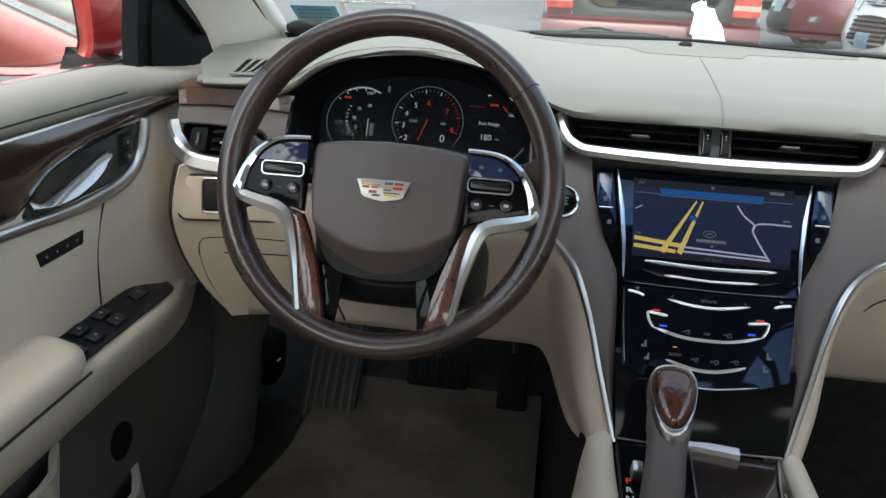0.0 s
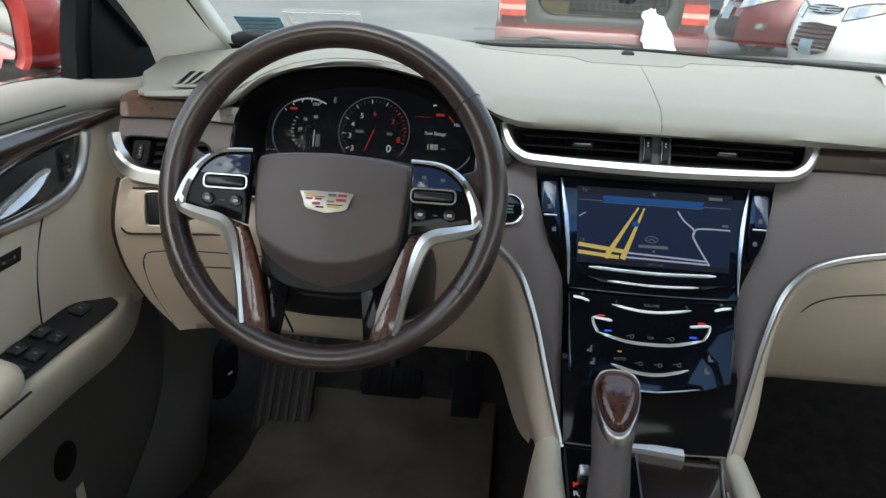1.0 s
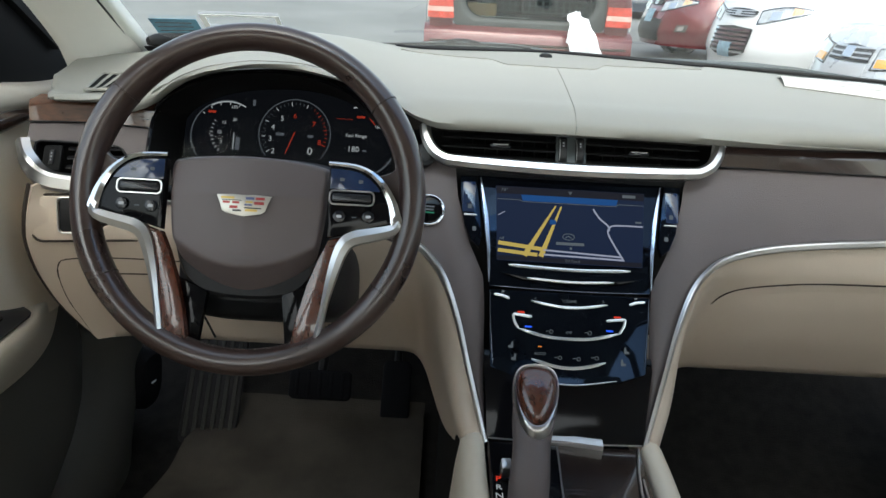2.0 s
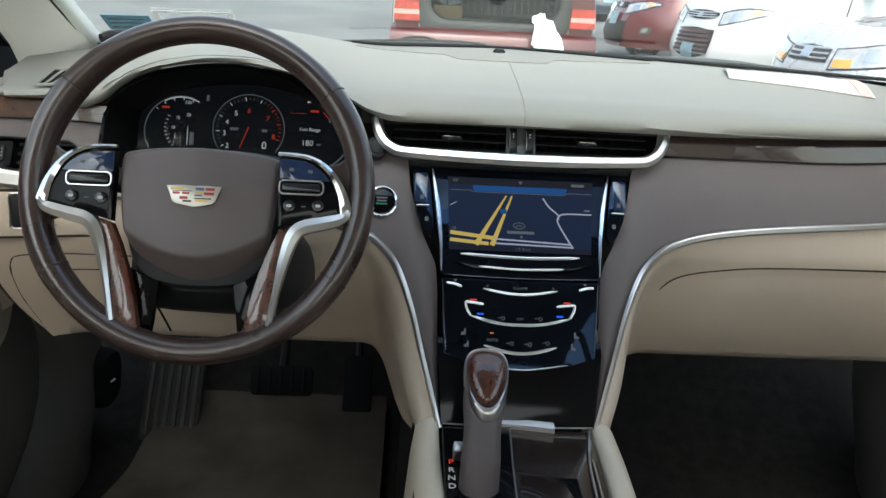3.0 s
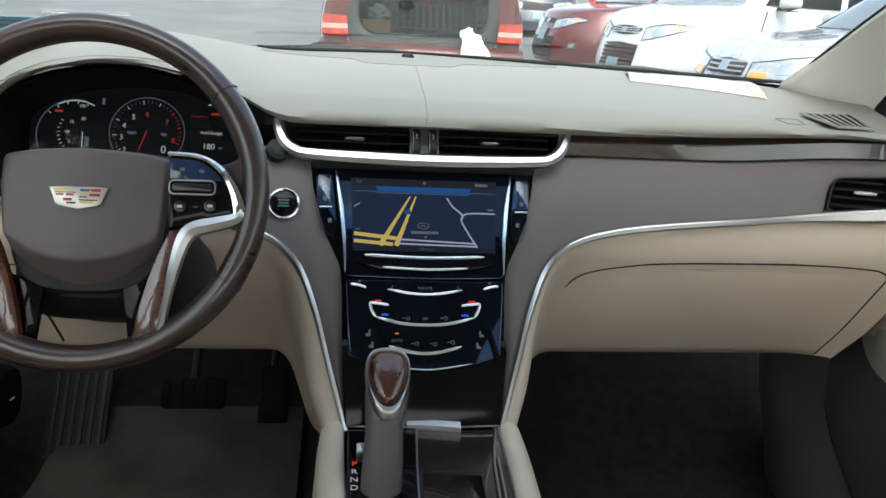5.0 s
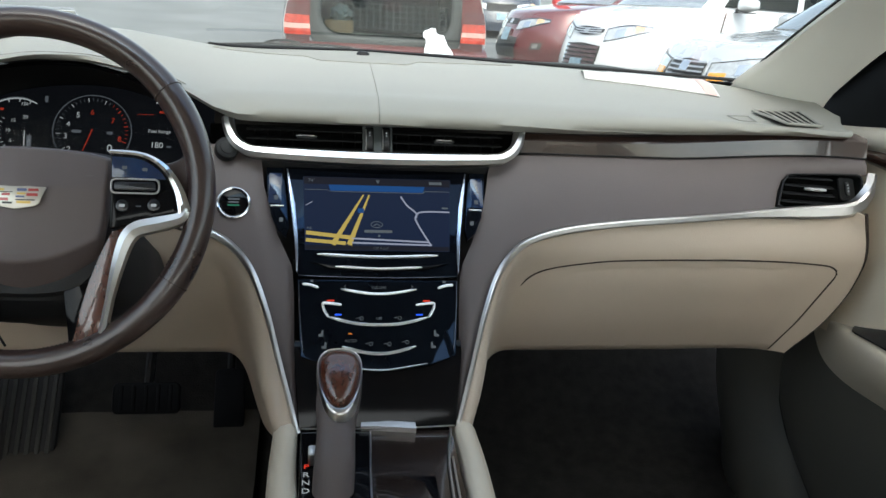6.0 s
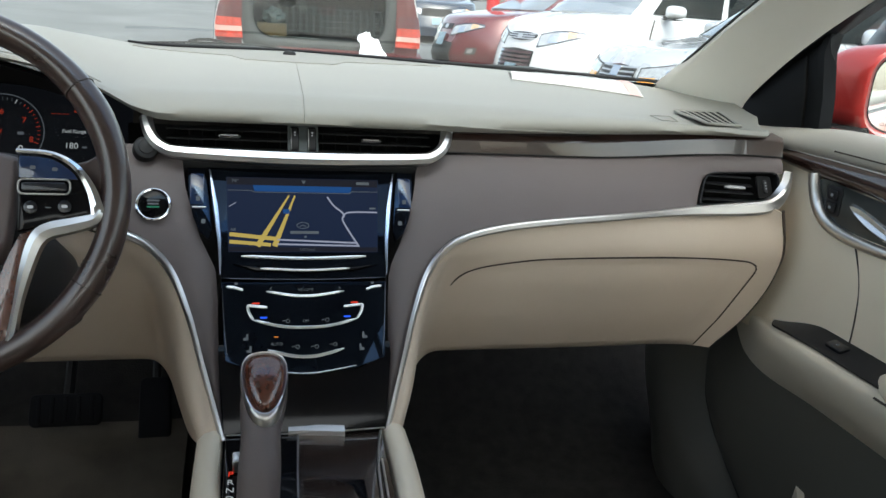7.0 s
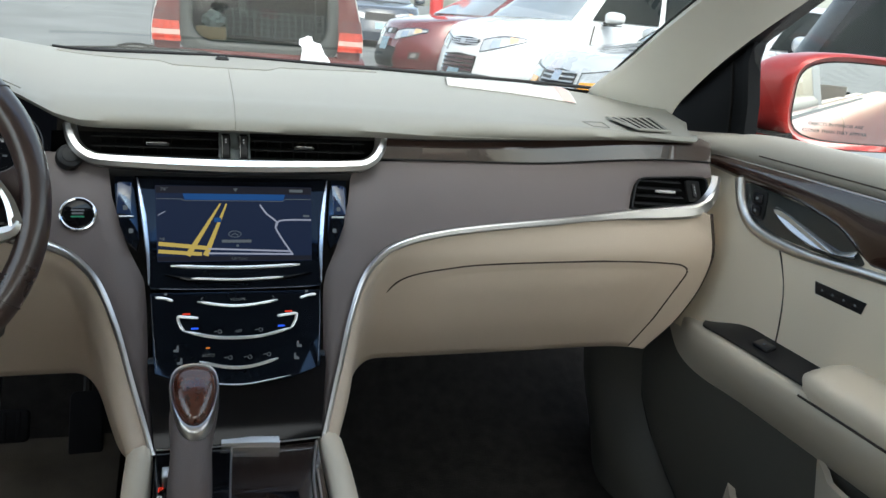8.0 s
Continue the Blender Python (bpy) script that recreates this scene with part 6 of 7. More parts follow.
# ---- pillars, windshield, roof, floor ----
for s in (-1, 1):
    rows = []
    for f in np.linspace(-0.05, 1, 22):
        a = V(s * ((0.607 + 0.008 * ease(0.0, 0.15, f) if s > 0 else 0.632) - 0.10 * max(0.0, f - 0.4)), 0.325 - 0.82 * f + 0.06 * f * f, 1.012 + 0.49 * f - 0.13 * f * f)
        b = V(s * (0.718 - 0.06 * max(0.0, f - 0.4)), 0.256 - 0.80 * f + 0.06 * f * f - 0.025 * ease(0.05, -0.05, f) + 0.018 * math.sin(math.pi * min(max(f, 0) / 0.36, 1)), 0.984 + 0.575 * f - 0.16 * f * f)
        bulge = V(-s * 0.004, -0.016, 0.004)
        row = [a + V(s * 0.022, 0.014, -0.002) if s > 0 else a + V(s * 0.006, 0.02, 0.012), a, a.lerp(b, 0.12) + bulge * 0.45, a.lerp(b, 0.35) + bulge, a.lerp(b, 0.65) + bulge * 0.9, a.lerp(b, 0.9) + bulge * 0.4, b, b + V(-s * 0.002, 0.03, 0.0)]
        rows.append(resample(spl(row, 4), 24))
    tagged(part("pillar_trim", skin(rows, 0.003), M_PILLAR, None, "", 60), "pale cloth windshield pillar trim", "trim", "", "structure")


def ws(x, f, lift=0.0):
    """A point of the windshield: f runs from its foot to the roof."""
    y0 = rear_y(x) + 0.012 + 0.0
    return V(x, y0 - 0.80 * f + 0.06 * f * f - 0.10 * f * (1 - (x / 0.62) ** 2) * 0.3, 1.012 + 0.49 * f - 0.13 * f * f + lift)


wsg = tagged(part("window_1", skin([[ws(x, f) for x in np.linspace(-0.655 + 0.10 * max(0.0, f - 0.4), 0.645 - 0.10 * max(0.0, f - 0.4), 30)] for f in np.linspace(-0.06, 1.14, 18)]), M_WINDSHIELD), "clear car windshield glass", "windshield", "", "structure")
wsg.visible_shadow = False
band = part("shade_band", skin([[ws(x, f, -0.003) for x in np.linspace(-0.58, 0.58, 20)] for f in np.linspace(0.86, 1.14, 6)]), M_BAND, wsg, "blue tinted shade band")
band.visible_shadow = False
# black band along the windshield foot
rows = [[ws(x, f, -0.002) for x in np.linspace(-0.63, 0.612, 40)] for f in (-0.06, -0.03, 0.0, 0.004)]
tagged(part("trim", skin(rows, 0.0015), M_BLACK), "black band along the windshield foot", "trim", "", "structure")
part("windshield_seal", rod([ws(x, 0.006, 0.0015) for x in np.linspace(-0.61, 0.61, 50)], 0.003, 8), M_RUBBER, wsg)
for s in (-1, 1):
    part("windshield_seal", rod([ws(s * ((0.611 if s > 0 else 0.644) - 0.10 * max(0.0, f - 0.4)), f, 0.001) for f in np.linspace(0, 1, 20)], 0.0021, 8), M_RUBBER, wsg)
# cowl panel under the outside of the glass, with a parked wiper
def cowl_z(x):
    return float(np.interp(x, (-0.75, -0.32, -0.168, -0.063, 0.0, 0.06, 0.15, 0.46, 0.57, 0.68, 0.75), (0.992, 1.010, 1.020, 1.022, 1.018, 1.010, 1.008, 1.014, 1.004, 0.995, 0.990)))


rows = [[V(x, 0.60 + dy - 0.1 * x * x, cowl_z(x) + dz) for x in np.linspace(-0.74, 0.74, 60)] for dy, dz in ((0.0, -0.05), (0.0, -0.004), (0.006, 0.0), (0.2, -0.012))]
tagged(part("trim", skin(rows, 0.003), M_COWL, None, "", 50), "grey plastic cowl panel below the windshield", "trim", "", "structure")
wiper = thing("windshield_wiper", "black parked wiper arm and blade on the cowl", "wiper")
part("blade", sweep([V(x, 0.585, cowl_z(x)) for x in np.linspace(-0.30, -0.02, 20)], [(-0.003, -0.002), (0.003, -0.002), (0.0015, 0.002), (-0.0015, 0.002)]), M_RUBBER, wiper)
part("arm", sweep([V(-0.178, 0.60, 1.021), V(-0.160, 0.60, 1.0255), V(-0.14, 0.60, 1.0265), V(-0.115, 0.60, 1.0225)], [(-0.004, -0.003), (0.004, -0.003), (0.003, 0.002), (-0.003, 0.002)]), M_BLACK, wiper)
# roof, rear wall and floor close the cabin
def roof_z(x, y):
    return 1.405 + 0.02 * (1 - (x / 0.6) ** 2) - 0.06 * ease(-1.6, -2.3, y) - 0.05 * ease(-0.45, -0.15, y)


def roof_sheet(x0, x1, y0, y1, bm=None):
    return skin([[V(x, y, roof_z(x, y)) for x in np.linspace(x0, x1, 8)] for y in np.linspace(y0, y1, 8)], 0.02, bm=bm)


tagged(part("ceiling", roof_sheet(-0.68, 0.68, -0.29, -2.30), M_LINER), "pale cloth car roof lining", "ceiling", "", "structure")
rows = [[V(x, y, roof_z(x * 0.9, y) + 0.04) for x in np.linspace(-0.70, 0.70, 10)] for y in np.linspace(-0.28, -2.32, 10)]
tagged(part("roof_panel", skin(rows, 0.01), M_RED, None, "", 60), "glossy red outer roof panel", "roof", "", "structure")
# Unseen bench shape added so its beige bounces light onto the dash.
rows = [[V(x, y, z) for x in np.linspace(-0.79, 0.79, 8)] for y, z in ((-1.18, 0.27), (-1.2, 0.50), (-1.24, 0.55), (-1.6, 0.53), (-1.66, 0.56), (-1.8, 0.98))]
tagged(part("wall_back", skin([resample(spl(c, 4), 26) for c in zip(*rows)], 0.03), M_BEIGE, None, "", 60), "unseen beige bench shape added to close the cabin and bounce light", "wall", "", "structure")
rows = [[V(x, -2.3 + 0.15 * (z - 0.3), z) for x in np.linspace(-0.76, 0.76, 6)] for z in (0.25, 0.5, 0.75, 0.96)]
tagged(part("wall_rear", skin(rows, 0.03), M_LOWER), "dark grey rear bulkhead of the cabin", "wall", "", "structure")
for s in (-1, 1):
    rows = [[V(s * (0.80 - 0.26 * max(0, z - 0.95)), y, z) for z in (0.25, 0.6, 0.95, 1.2, 1.40)] for y in (-1.0, -1.14)]
    tagged(part("wall_side", skin(rows, 0.03), M_LINER), "pale pillar behind the front door", "wall", "", "structure")
    rows = [[V(s * 0.80, y, z) for z in (0.25, 0.6, 0.95)] for y in (-1.14, -2.3)]
    tagged(part("wall_side", skin(rows, 0.03), M_DOOR), "beige rear side panel", "wall", "", "structure")
rows = []
for y in (-2.3, -1.2, -0.4, 0.0, 0.25, 0.4, 0.52, 0.62, 0.68, 0.70, 0.70):
    k = len(rows)
    z = (0.27, 0.27, 0.27, 0.272, 0.285, 0.32, 0.39, 0.49, 0.62, 0.80, 0.96)[k]
    rows.append([V(x, y, z) for x in np.linspace(-0.80, 0.80, 16)])
tagged(part("floor", skin(rows, 0.02), M_CARPET), "dark carpeted car floor and firewall", "floor", "", "structure")
for s in (-1, 1):
    rows = []
    for z in np.linspace(0.26, 0.66, 18):
        back = -0.15 * ease(0.50, 0.28, z)
        section = ((0.775, 0.10), (0.752, 0.205), (0.728, 0.238), (0.703, 0.275), (0.690, 0.315), (0.693, 0.360), (0.712, 0.405), (0.745, 0.45))
        rows.append([V(s * p.x, p.y, z) for p in spl([(a, b + back * (1 - 0.5 * k / 7), 0) for k, (a, b) in enumerate(section)], 3)])
    tagged(part("kick_panel", skin(rows, 0.004), M_LOWDOOR, None, "", 60), "rounded kick panel by the footwell, beige darkened as shade", "trim", "", "structure")

def front_seat():
    """A front seat: cushion, reclined backrest and headrest."""
    seat = thing("front_seat", "beige leather front seat facing the dash", "car seat", "front seats")
    rows_ = []
    for x in np.linspace(-0.25, 0.25, 15):
        side = (abs(x) / 0.25) ** 3
        pts = [(-0.92, 0.33), (-0.90, 0.47 + 0.03 * side), (-0.70, 0.475 + 0.035 * side), (-0.48, 0.50 + 0.035 * side), (-0.385, 0.50 + 0.02 * side), (-0.36, 0.46), (-0.385, 0.36)]
        rows_.append([V(x, p.x, p.y) for p in spl([(a, b, 0) for a, b in pts], 4)])
    part("cushion", skin(rows_, 0, False, True, True), M_DOOR, seat, "beige leather seat cushion", 60)
    rows_ = []
    for x in np.linspace(-0.25, 0.25, 15):
        side = (abs(x) / 0.25) ** 3
        drop = 0.05 * (abs(x) / 0.25) ** 4
        pts = [(-0.88 + 0.05 * side, 0.47), (-0.93 + 0.05 * side, 0.62), (-1.0 + 0.03 * side, 0.80), (-1.045, 0.925 - drop), (-1.075, 0.945 - drop), (-1.10, 0.92 - drop), (-1.08, 0.72), (-1.02, 0.47)]
        rows_.append([V(x, p.x, p.y) for p in spl([(a, b, 0) for a, b in pts], 4)])
    part("backrest", skin(rows_, 0, False, True, True), M_DOOR, seat, "beige leather backrest", 60)
    rows_ = [[V(0.125 * k * math.copysign(abs(math.cos(a)) ** 0.6, math.cos(a)), -1.10 + dy - 0.10 * math.sin(a) * 0.2, 0.985 + 0.062 * k * math.copysign(abs(math.sin(a)) ** 0.7, math.sin(a))) for a in np.linspace(0, 2 * math.pi, 29)[:-1]] for dy, k in ((-0.05, 0.7), (-0.04, 0.95), (0.0, 1.0), (0.035, 0.93), (0.045, 0.7))]
    part("headrest", skin(rows_, 0, False, True, True), M_DOOR, seat, "beige leather headrest", 60)
    for x in (-0.05, 0.05):
        part("headrest_post", rod([V(x, -1.085, 0.90), V(x, -1.095, 0.97)], 0.006, 8), M_CHROME, seat)
    part("base", box(0, -0.66, 0.31, 0.42, 0.46, 0.10, 0.02), M_BLACK, seat, "black seat base")
    return seat


seat_l = front_seat()
seat_l.matrix_basis = pose(-0.40, 0, 0)
copy_thing(seat_l, pose(0.40, -0.06, 0))

# driver's mat, pedals and foot rest
FLOOR_Y = (-2.3, -1.2, -0.4, 0.0, 0.25, 0.4, 0.52, 0.62)
FLOOR_Z = (0.27, 0.27, 0.27, 0.272, 0.285, 0.32, 0.39, 0.49)
rows = []
for y in np.linspace(-0.45, 0.43, 40):
    z = float(np.interp(y, FLOOR_Y, FLOOR_Z))
    left = -0.66 + 0.05 * ease(0.0, 0.3, y) + 0.08 * ease(0.3, 0.47, y)
    rows.append([V(left + (-0.178 - left) * f, y, z + 0.02 + 0.002 * noise.noise(Vector((f * 6, y * 9, 0.3)))) for f in np.linspace(0, 1, 24)])
solo("floor_mat", skin(rows, 0.008), M_MAT, "worn grey-brown carpet floor mat, dusty", "floor mat")
ped = thing("foot_rest", "ribbed dark foot rest pedal in the driver footwell", "foot rest")
pm = frame_of((-0.575, 0.42, 0.40), (1, 0, 0), (0, 0.62, 0.78))
part("plate", plate(round_rect(0.105, 0.26, 0.01), 0.012, pm, 0.003), M_RUBBER, ped)
for i in range(6):
    part("rib", plate(round_rect(0.008, 0.24, 0.003, 3, -0.041 + 0.0165 * i, 0), 0.016, pm, 0.002), M_LOWER, ped)
ped = thing("brake_pedal", "black rubber brake pedal", "pedal", "pedals")
pm = frame_of((-0.375, 0.40, 0.40), (1, 0, 0), (0, 0.5, 0.86))
part("pad", plate(round_rect(0.115, 0.055, 0.01), 0.014, pm, 0.004), M_PEDAL, ped)
for i in range(5):
    part("rib", plate(round_rect(0.006, 0.046, 0.002, 3, -0.042 + 0.021 * i, 0), 0.017, pm, 0.001), M_PEDAL, ped)
part("arm", rod([pm @ Vector((0, 0, 0)), V(-0.37, 0.48, 0.52), V(-0.37, 0.55, 0.66)], 0.009, 8), M_BLACK, ped)
ped = thing("accelerator_pedal", "black rubber accelerator pedal with long pad", "pedal", "pedals")
pm = frame_of((-0.235, 0.43, 0.37), (1, 0, 0), (0, 0.55, 0.83))
part("pad", plate(round_rect(0.055, 0.13, 0.012), 0.012, pm, 0.004), M_PEDAL, ped)
part("arm", rod([pm @ Vector((0, 0.04, 0)), V(-0.235, 0.52, 0.50), V(-0.235, 0.58, 0.64)], 0.008, 8), M_BLACK, ped)

lever = thing("hood_release", "black hood release handle with a pale mark on the kick panel", "handle")
lm = frame_of((-0.690, 0.345, 0.425), (0.25, 1, 0), (0.1, 0, 1))
rows = [[lm @ Vector((0.034 * k * math.copysign(abs(math.cos(a)) ** 0.7, math.cos(a)), 0.055 * k * math.copysign(abs(math.sin(a)) ** 0.7, math.sin(a)), w)) for a in np.linspace(0, 2 * math.pi, 33)[:-1]] for k, w in ((1.0, -0.01), (1.0, 0.012), (0.93, 0.022), (0.75, 0.026))]
part("grip", skin(rows, 0, False, True, True), M_PEDAL, lever)
part("mark", plate(round_rect(0.012, 0.0035, 0.0012), 0.0275, lm), M_ICON_DIM, lever, "pale printed mark, given a faint glow")

# paper on the dash, stickers on the glass, black bar by the pillar
pc = [(0.36, 0.392), (0.545, 0.335), (0.54, 0.24), (0.342, 0.312)]
rows = []
for v in np.linspace(0, 1, 7):
    rows.append([on_pad(*Vector(pc[0]).lerp(Vector(pc[1]), u).lerp(Vector(pc[3]).lerp(Vector(pc[2]), u), v), 0.002 + 0.010 * math.sin(math.pi * v) * (0.5 + 0.5 * u)) for u in np.linspace(0, 1, 12)])
paper = thing("paper_sheet", "white printed paper sheet with red border on the dash", "paper")
part("sheet", skin(rows, 0.0012), M_PAPER, paper)
part("red_border", skin([[r[10] + V(-0.003, 0, 0.0012), r[11] + V(-0.004, 0, 0.0012)] for r in rows], 0.0004), M_REDINK, paper)
for j in range(2, 5):
    part("print_line", skin([[rows[j][i].lerp(rows[j + 1][i], f) + V(0, 0, 0.0014) for i in range(2, 9)] for f in (0.2, 0.45)], 0.0003), M_STICKER, paper)


def glass_patch(x0, x1, f0, f1, off=-0.003):
    return skin([[ws(x, f, off) for x in np.linspace(x0, x1, 6)] for f in np.linspace(f0, f1, 4)], 0.0006)


st = thing("windshield_sticker", "teal inspection sticker on the windshield", "sticker", "windshield stickers")
part("teal_sheet", glass_patch(-0.600, -0.542, 0.053, 0.100), M_TEAL, st)
for k in range(3):
    part("print_line", glass_patch(-0.594, -0.55, 0.062 + 0.013 * k, 0.065 + 0.013 * k, -0.0042), M_ICON_DIM, st)
st = thing("windshield_sticker", "white-edged clear sticker on the windshield", "sticker", "windshield stickers")
for x0, x1, f0, f1 in ((-0.535, -0.43, 0.070, 0.074), (-0.535, -0.43, 0.112, 0.118), (-0.535, -0.528, 0.074, 0.112), (-0.436, -0.43, 0.074, 0.112)):
    part("border", glass_patch(x0, x1, f0, f1), M_STICKER, st)
bar_pts = resample([V(-0.62, 0.30, 1.02), V(-0.575, 0.35, 1.024), V(-0.50, 0.375, 1.03)], 12)
solo("black_tag_bar", sweep(bar_pts, ring(0.0105, 12), [0.6] + [1] * 10 + [0.6]), M_BLACK, "black rounded bar at the windshield foot", "toll tag")

# ---- the car park ----

def ground_z(y):
    y = min(max(y, -6.0), 40.0)
    return 0.009 * y + 0.0012 * y * abs(y)


rows = [[V(x, y, ground_z(y) if y < 60 else ground_z(60)) for x in (-2500, -300, -60, -20, -6, 0, 6, 20, 60, 300, 2500)] for y in (-2500, -300, -100, -40, -10, 0, 10, 25, 60, 300, 2500)]
tagged(part("ground", skin(rows), M_ASPHALT), "grey weathered asphalt car park", "ground", "", "structure")
for x in (-3.2, -6.0, -8.8, 7.0):
    tagged(part("road_marking", skin([[V(x + dx + 0.25 * (y - 6), y, ground_z(y) + 0.004) for dx in (0, 0.1)] for y in np.linspace(6.5, 11.0, 4)]), M_LINE), "worn white parking line", "road marking", "parking lines", "structure")


def car(name, label, at, heading, paint, L=4.4, Wd=1.82, H=1.47, nose=0.70, cowl=0.96, belt=0.98, cowl_y=1.25, roof_y=2.2, tail_y=0.6, black_pillars=False):
    """A parked car that faces -y before it is turned by heading degrees."""
    T = Matrix.Translation((at[0], at[1], ground_z(at[1]))) @ Matrix.Rotation(radians(heading), 4, "Z")
    c = thing(name, label, "car", "parked cars")
    hw = Wd / 2

    def shoulder(y):
        return float(np.interp(y, (0, 0.25, cowl_y, L * 0.8, L), (nose, nose + 0.07, cowl, belt, belt - 0.08)))

    def hull(f, u):
        """f: sill to shoulder; u: round the car from its nose, -1 to 1 at the tail."""
        a = abs(u)
        d = 0.75
        w = hw * (0.93 + 0.07 * math.sin(math.pi * min(max(f, 0), 1)))
        lean = 0.34 * max(0.0, f - 0.42) ** 1.5
        bump = 0.03 * math.exp(-((f - 0.28) / 0.12) ** 2)
        if a < 0.35:
            t = a / 0.35 * math.pi / 2
            x, y = w * math.sin(t) ** 0.92, d * (1 - math.cos(t) ** 0.92) + lean - bump
        elif a < 0.75:
            k = (a - 0.35) / 0.4
            x, y = w, d + lean + (L - 0.5 - d) * k
        else:
            t = (a - 0.75) / 0.25 * math.pi / 2
            x, y = w * math.cos(t) ** 0.6, L - 0.5 + 0.5 * math.sin(t) ** 0.6
        y = min(max(y, -0.03), L)
        z = 0.22 + f * (shoulder(y) - 0.22)
        return V(math.copysign(x, u) if u else 0.0, y, z)

    us = np.linspace(-1, 1, 97)[:-1]
    loops = [[T @ hull(f, u) for u in us] for f in np.linspace(0, 1, 12)]
    for k, up in ((0.95, 0.014), (0.8, 0.03), (0.55, 0.04), (0.25, 0.045), (0.02, 0.046)):
        loop = []
        for u in us:
            p = hull(1.0, u)
            cy = min(max(p.y, 0.5), L - 0.5)
            q = V(p.x * k, p.y + (cy - p.y) * (1 - k) * 0.9, p.z)
            q.z = max(q.z, shoulder(q.y)) + up
            loop.append(T @ q)
        loops.append(loop)
    body = part("body", skin(loops, 0, False, True, True), paint, c, "", 50)

    def patch(name, f0, f1, u0, u1, material, out=0.008, parent=None, label="", nf=7, nu=12, shape=None):
        rows_ = []
        for i in range(nf):
            row = []
            for j in range(nu):
                uu = u0 + (u1 - u0) * j / (nu - 1)
                lo, hi = (f0, f1) if not shape else shape(j / (nu - 1))
                ff = lo + (hi - lo) * i / (nf - 1)
                p = hull(ff, uu)
                e = hull(ff, uu + 0.01) - hull(ff, uu - 0.01)
                n = Vector((e.y, -e.x, 0)).normalized()
                if n.dot(Vector((p.x, p.y - 1.5, 0))) < 0:
                    n = -n
                row.append(T @ (p + n * out))
            rows_.append(row)
        return part(name, skin(rows_, 0.004), material, parent or c, label, 50)

    # greenhouse
    ht = H
    def cabin(f, a):
        """f: belt to roof, a: angle round."""
        x0, x1 = hw * 0.93, hw * 0.66
        y0a, y0b = cowl_y - 0.25, L - tail_y * 0.35
        y1a, y1b = roof_y - 0.35, L - tail_y
        cx, sx = math.cos(a), math.sin(a)
        k = (abs(cx) ** 5 + abs(sx) ** 5) ** -0.2
        hwx, ya, yb = x0 + (x1 - x0) * f, y0a + (y1a - y0a) * f, y0b + (y1b - y0b) * f
        y = (ya + yb) / 2 + (yb - ya) / 2 * sx * k
        return V(hwx * cx * k, y, min(cowl, belt) - 0.02 + f * (ht - min(cowl, belt) + 0.02))

    ang = np.linspace(0, 2 * math.pi, 65)[:-1]
    gl = [[T @ cabin(f, a) for a in ang] for f in np.linspace(0, 0.96, 6)]
    gl += [[T @ (V(cabin(0.96, a).x * k, (L + roof_y - tail_y - 0.35) / 2 + (cabin(0.96, a).y - (L + roof_y - tail_y - 0.35) / 2) * k, ht - 0.02 + up)) for a in ang] for k, up in ((0.96, 0.01), (0.7, 0.035), (0.3, 0.045))]
    part("roof", skin(gl, 0, False, True, True), paint, c, "", 50)

    def window(a0, a1, f0=0.14, f1=0.88, name="window", glass=M_CARGLASS, label="dark tinted glass"):
        rows_ = [[T @ (cabin(f, a) + Vector((math.cos(a), math.sin(a), 0.25)) * 0.013) for a in np.linspace(radians(a0), radians(a1), 14)] for f in np.linspace(f0, f1, 5)]
        part(name, skin(rows_, 0.004), glass, c, label)

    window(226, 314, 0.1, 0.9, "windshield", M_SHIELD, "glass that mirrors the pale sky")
    window(54, 126, 0.2, 0.88, "rear_window")
    for a0, a1 in ((-38, -4), (0, 40), (140, 180), (184, 218)):
        window(a0, a1)
    if black_pillars:
        for a0, a1 in ((-47, -37), (-5, 1), (179, 185), (217, 227)):
            rows_ = [[T @ (cabin(f, a) + Vector((math.cos(a), math.sin(a), 0.25)) * 0.017) for a in np.linspace(radians(a0), radians(a1), 5)] for f in np.linspace(0.1, 0.92, 5)]
            part("pillar_cover", skin(rows_, 0.004), M_GLOSS, c, "black pillar cover")
    # wheels
    for sx in (-1, 1):
        for y in (0.88, L - 0.85):
            wc = part("wheel", skin([[T @ V(sx * (hw - 0.2 + o), y + r * math.cos(a), 0.325 + r * math.sin(a)) for a in np.linspace(0, 2 * math.pi, 33)[:-1]] for o, r in ((0.0, 0.30), (0.03, 0.325), (0.17, 0.325), (0.205, 0.30), (0.205, 0.225))], 0, False, True, False), M_TYRE, c, "black tyre")
            part("rim", skin([[T @ V(sx * (hw - 0.2 + o), y + r * math.cos(a), 0.325 + r * math.sin(a)) for a in np.linspace(0, 2 * math.pi, 33)[:-1]] for o, r in ((0.205, 0.225), (0.19, 0.21), (0.185, 0.05), (0.195, 0.01))], 0, False, True, True), M_SILVER, wc, "alloy rim")
            for i in range(5):
                a = 2 * math.pi * i / 5
                part("spoke_gap", skin([[T @ V(sx * (hw + 0.004), y + r * math.cos(a + d), 0.325 + r * math.sin(a + d)) for d in np.linspace(-0.3, 0.3, 4)] for r in (0.09, 0.19)]), M_BLACK, wc)
            part("arch", skin([[T @ V(sx * (hw - 0.03 + o), y + r * math.cos(a), 0.325 + r * math.sin(a)) for a in np.linspace(-0.2, math.pi + 0.2, 24)] for r, o in ((0.33, 0.036), (0.39, 0.036))], 0.004), M_BLACK, c)
        mirror_at = T @ V(sx * (hw + 0.07), cowl_y + 0.42, belt + 0.10)
        cap = []
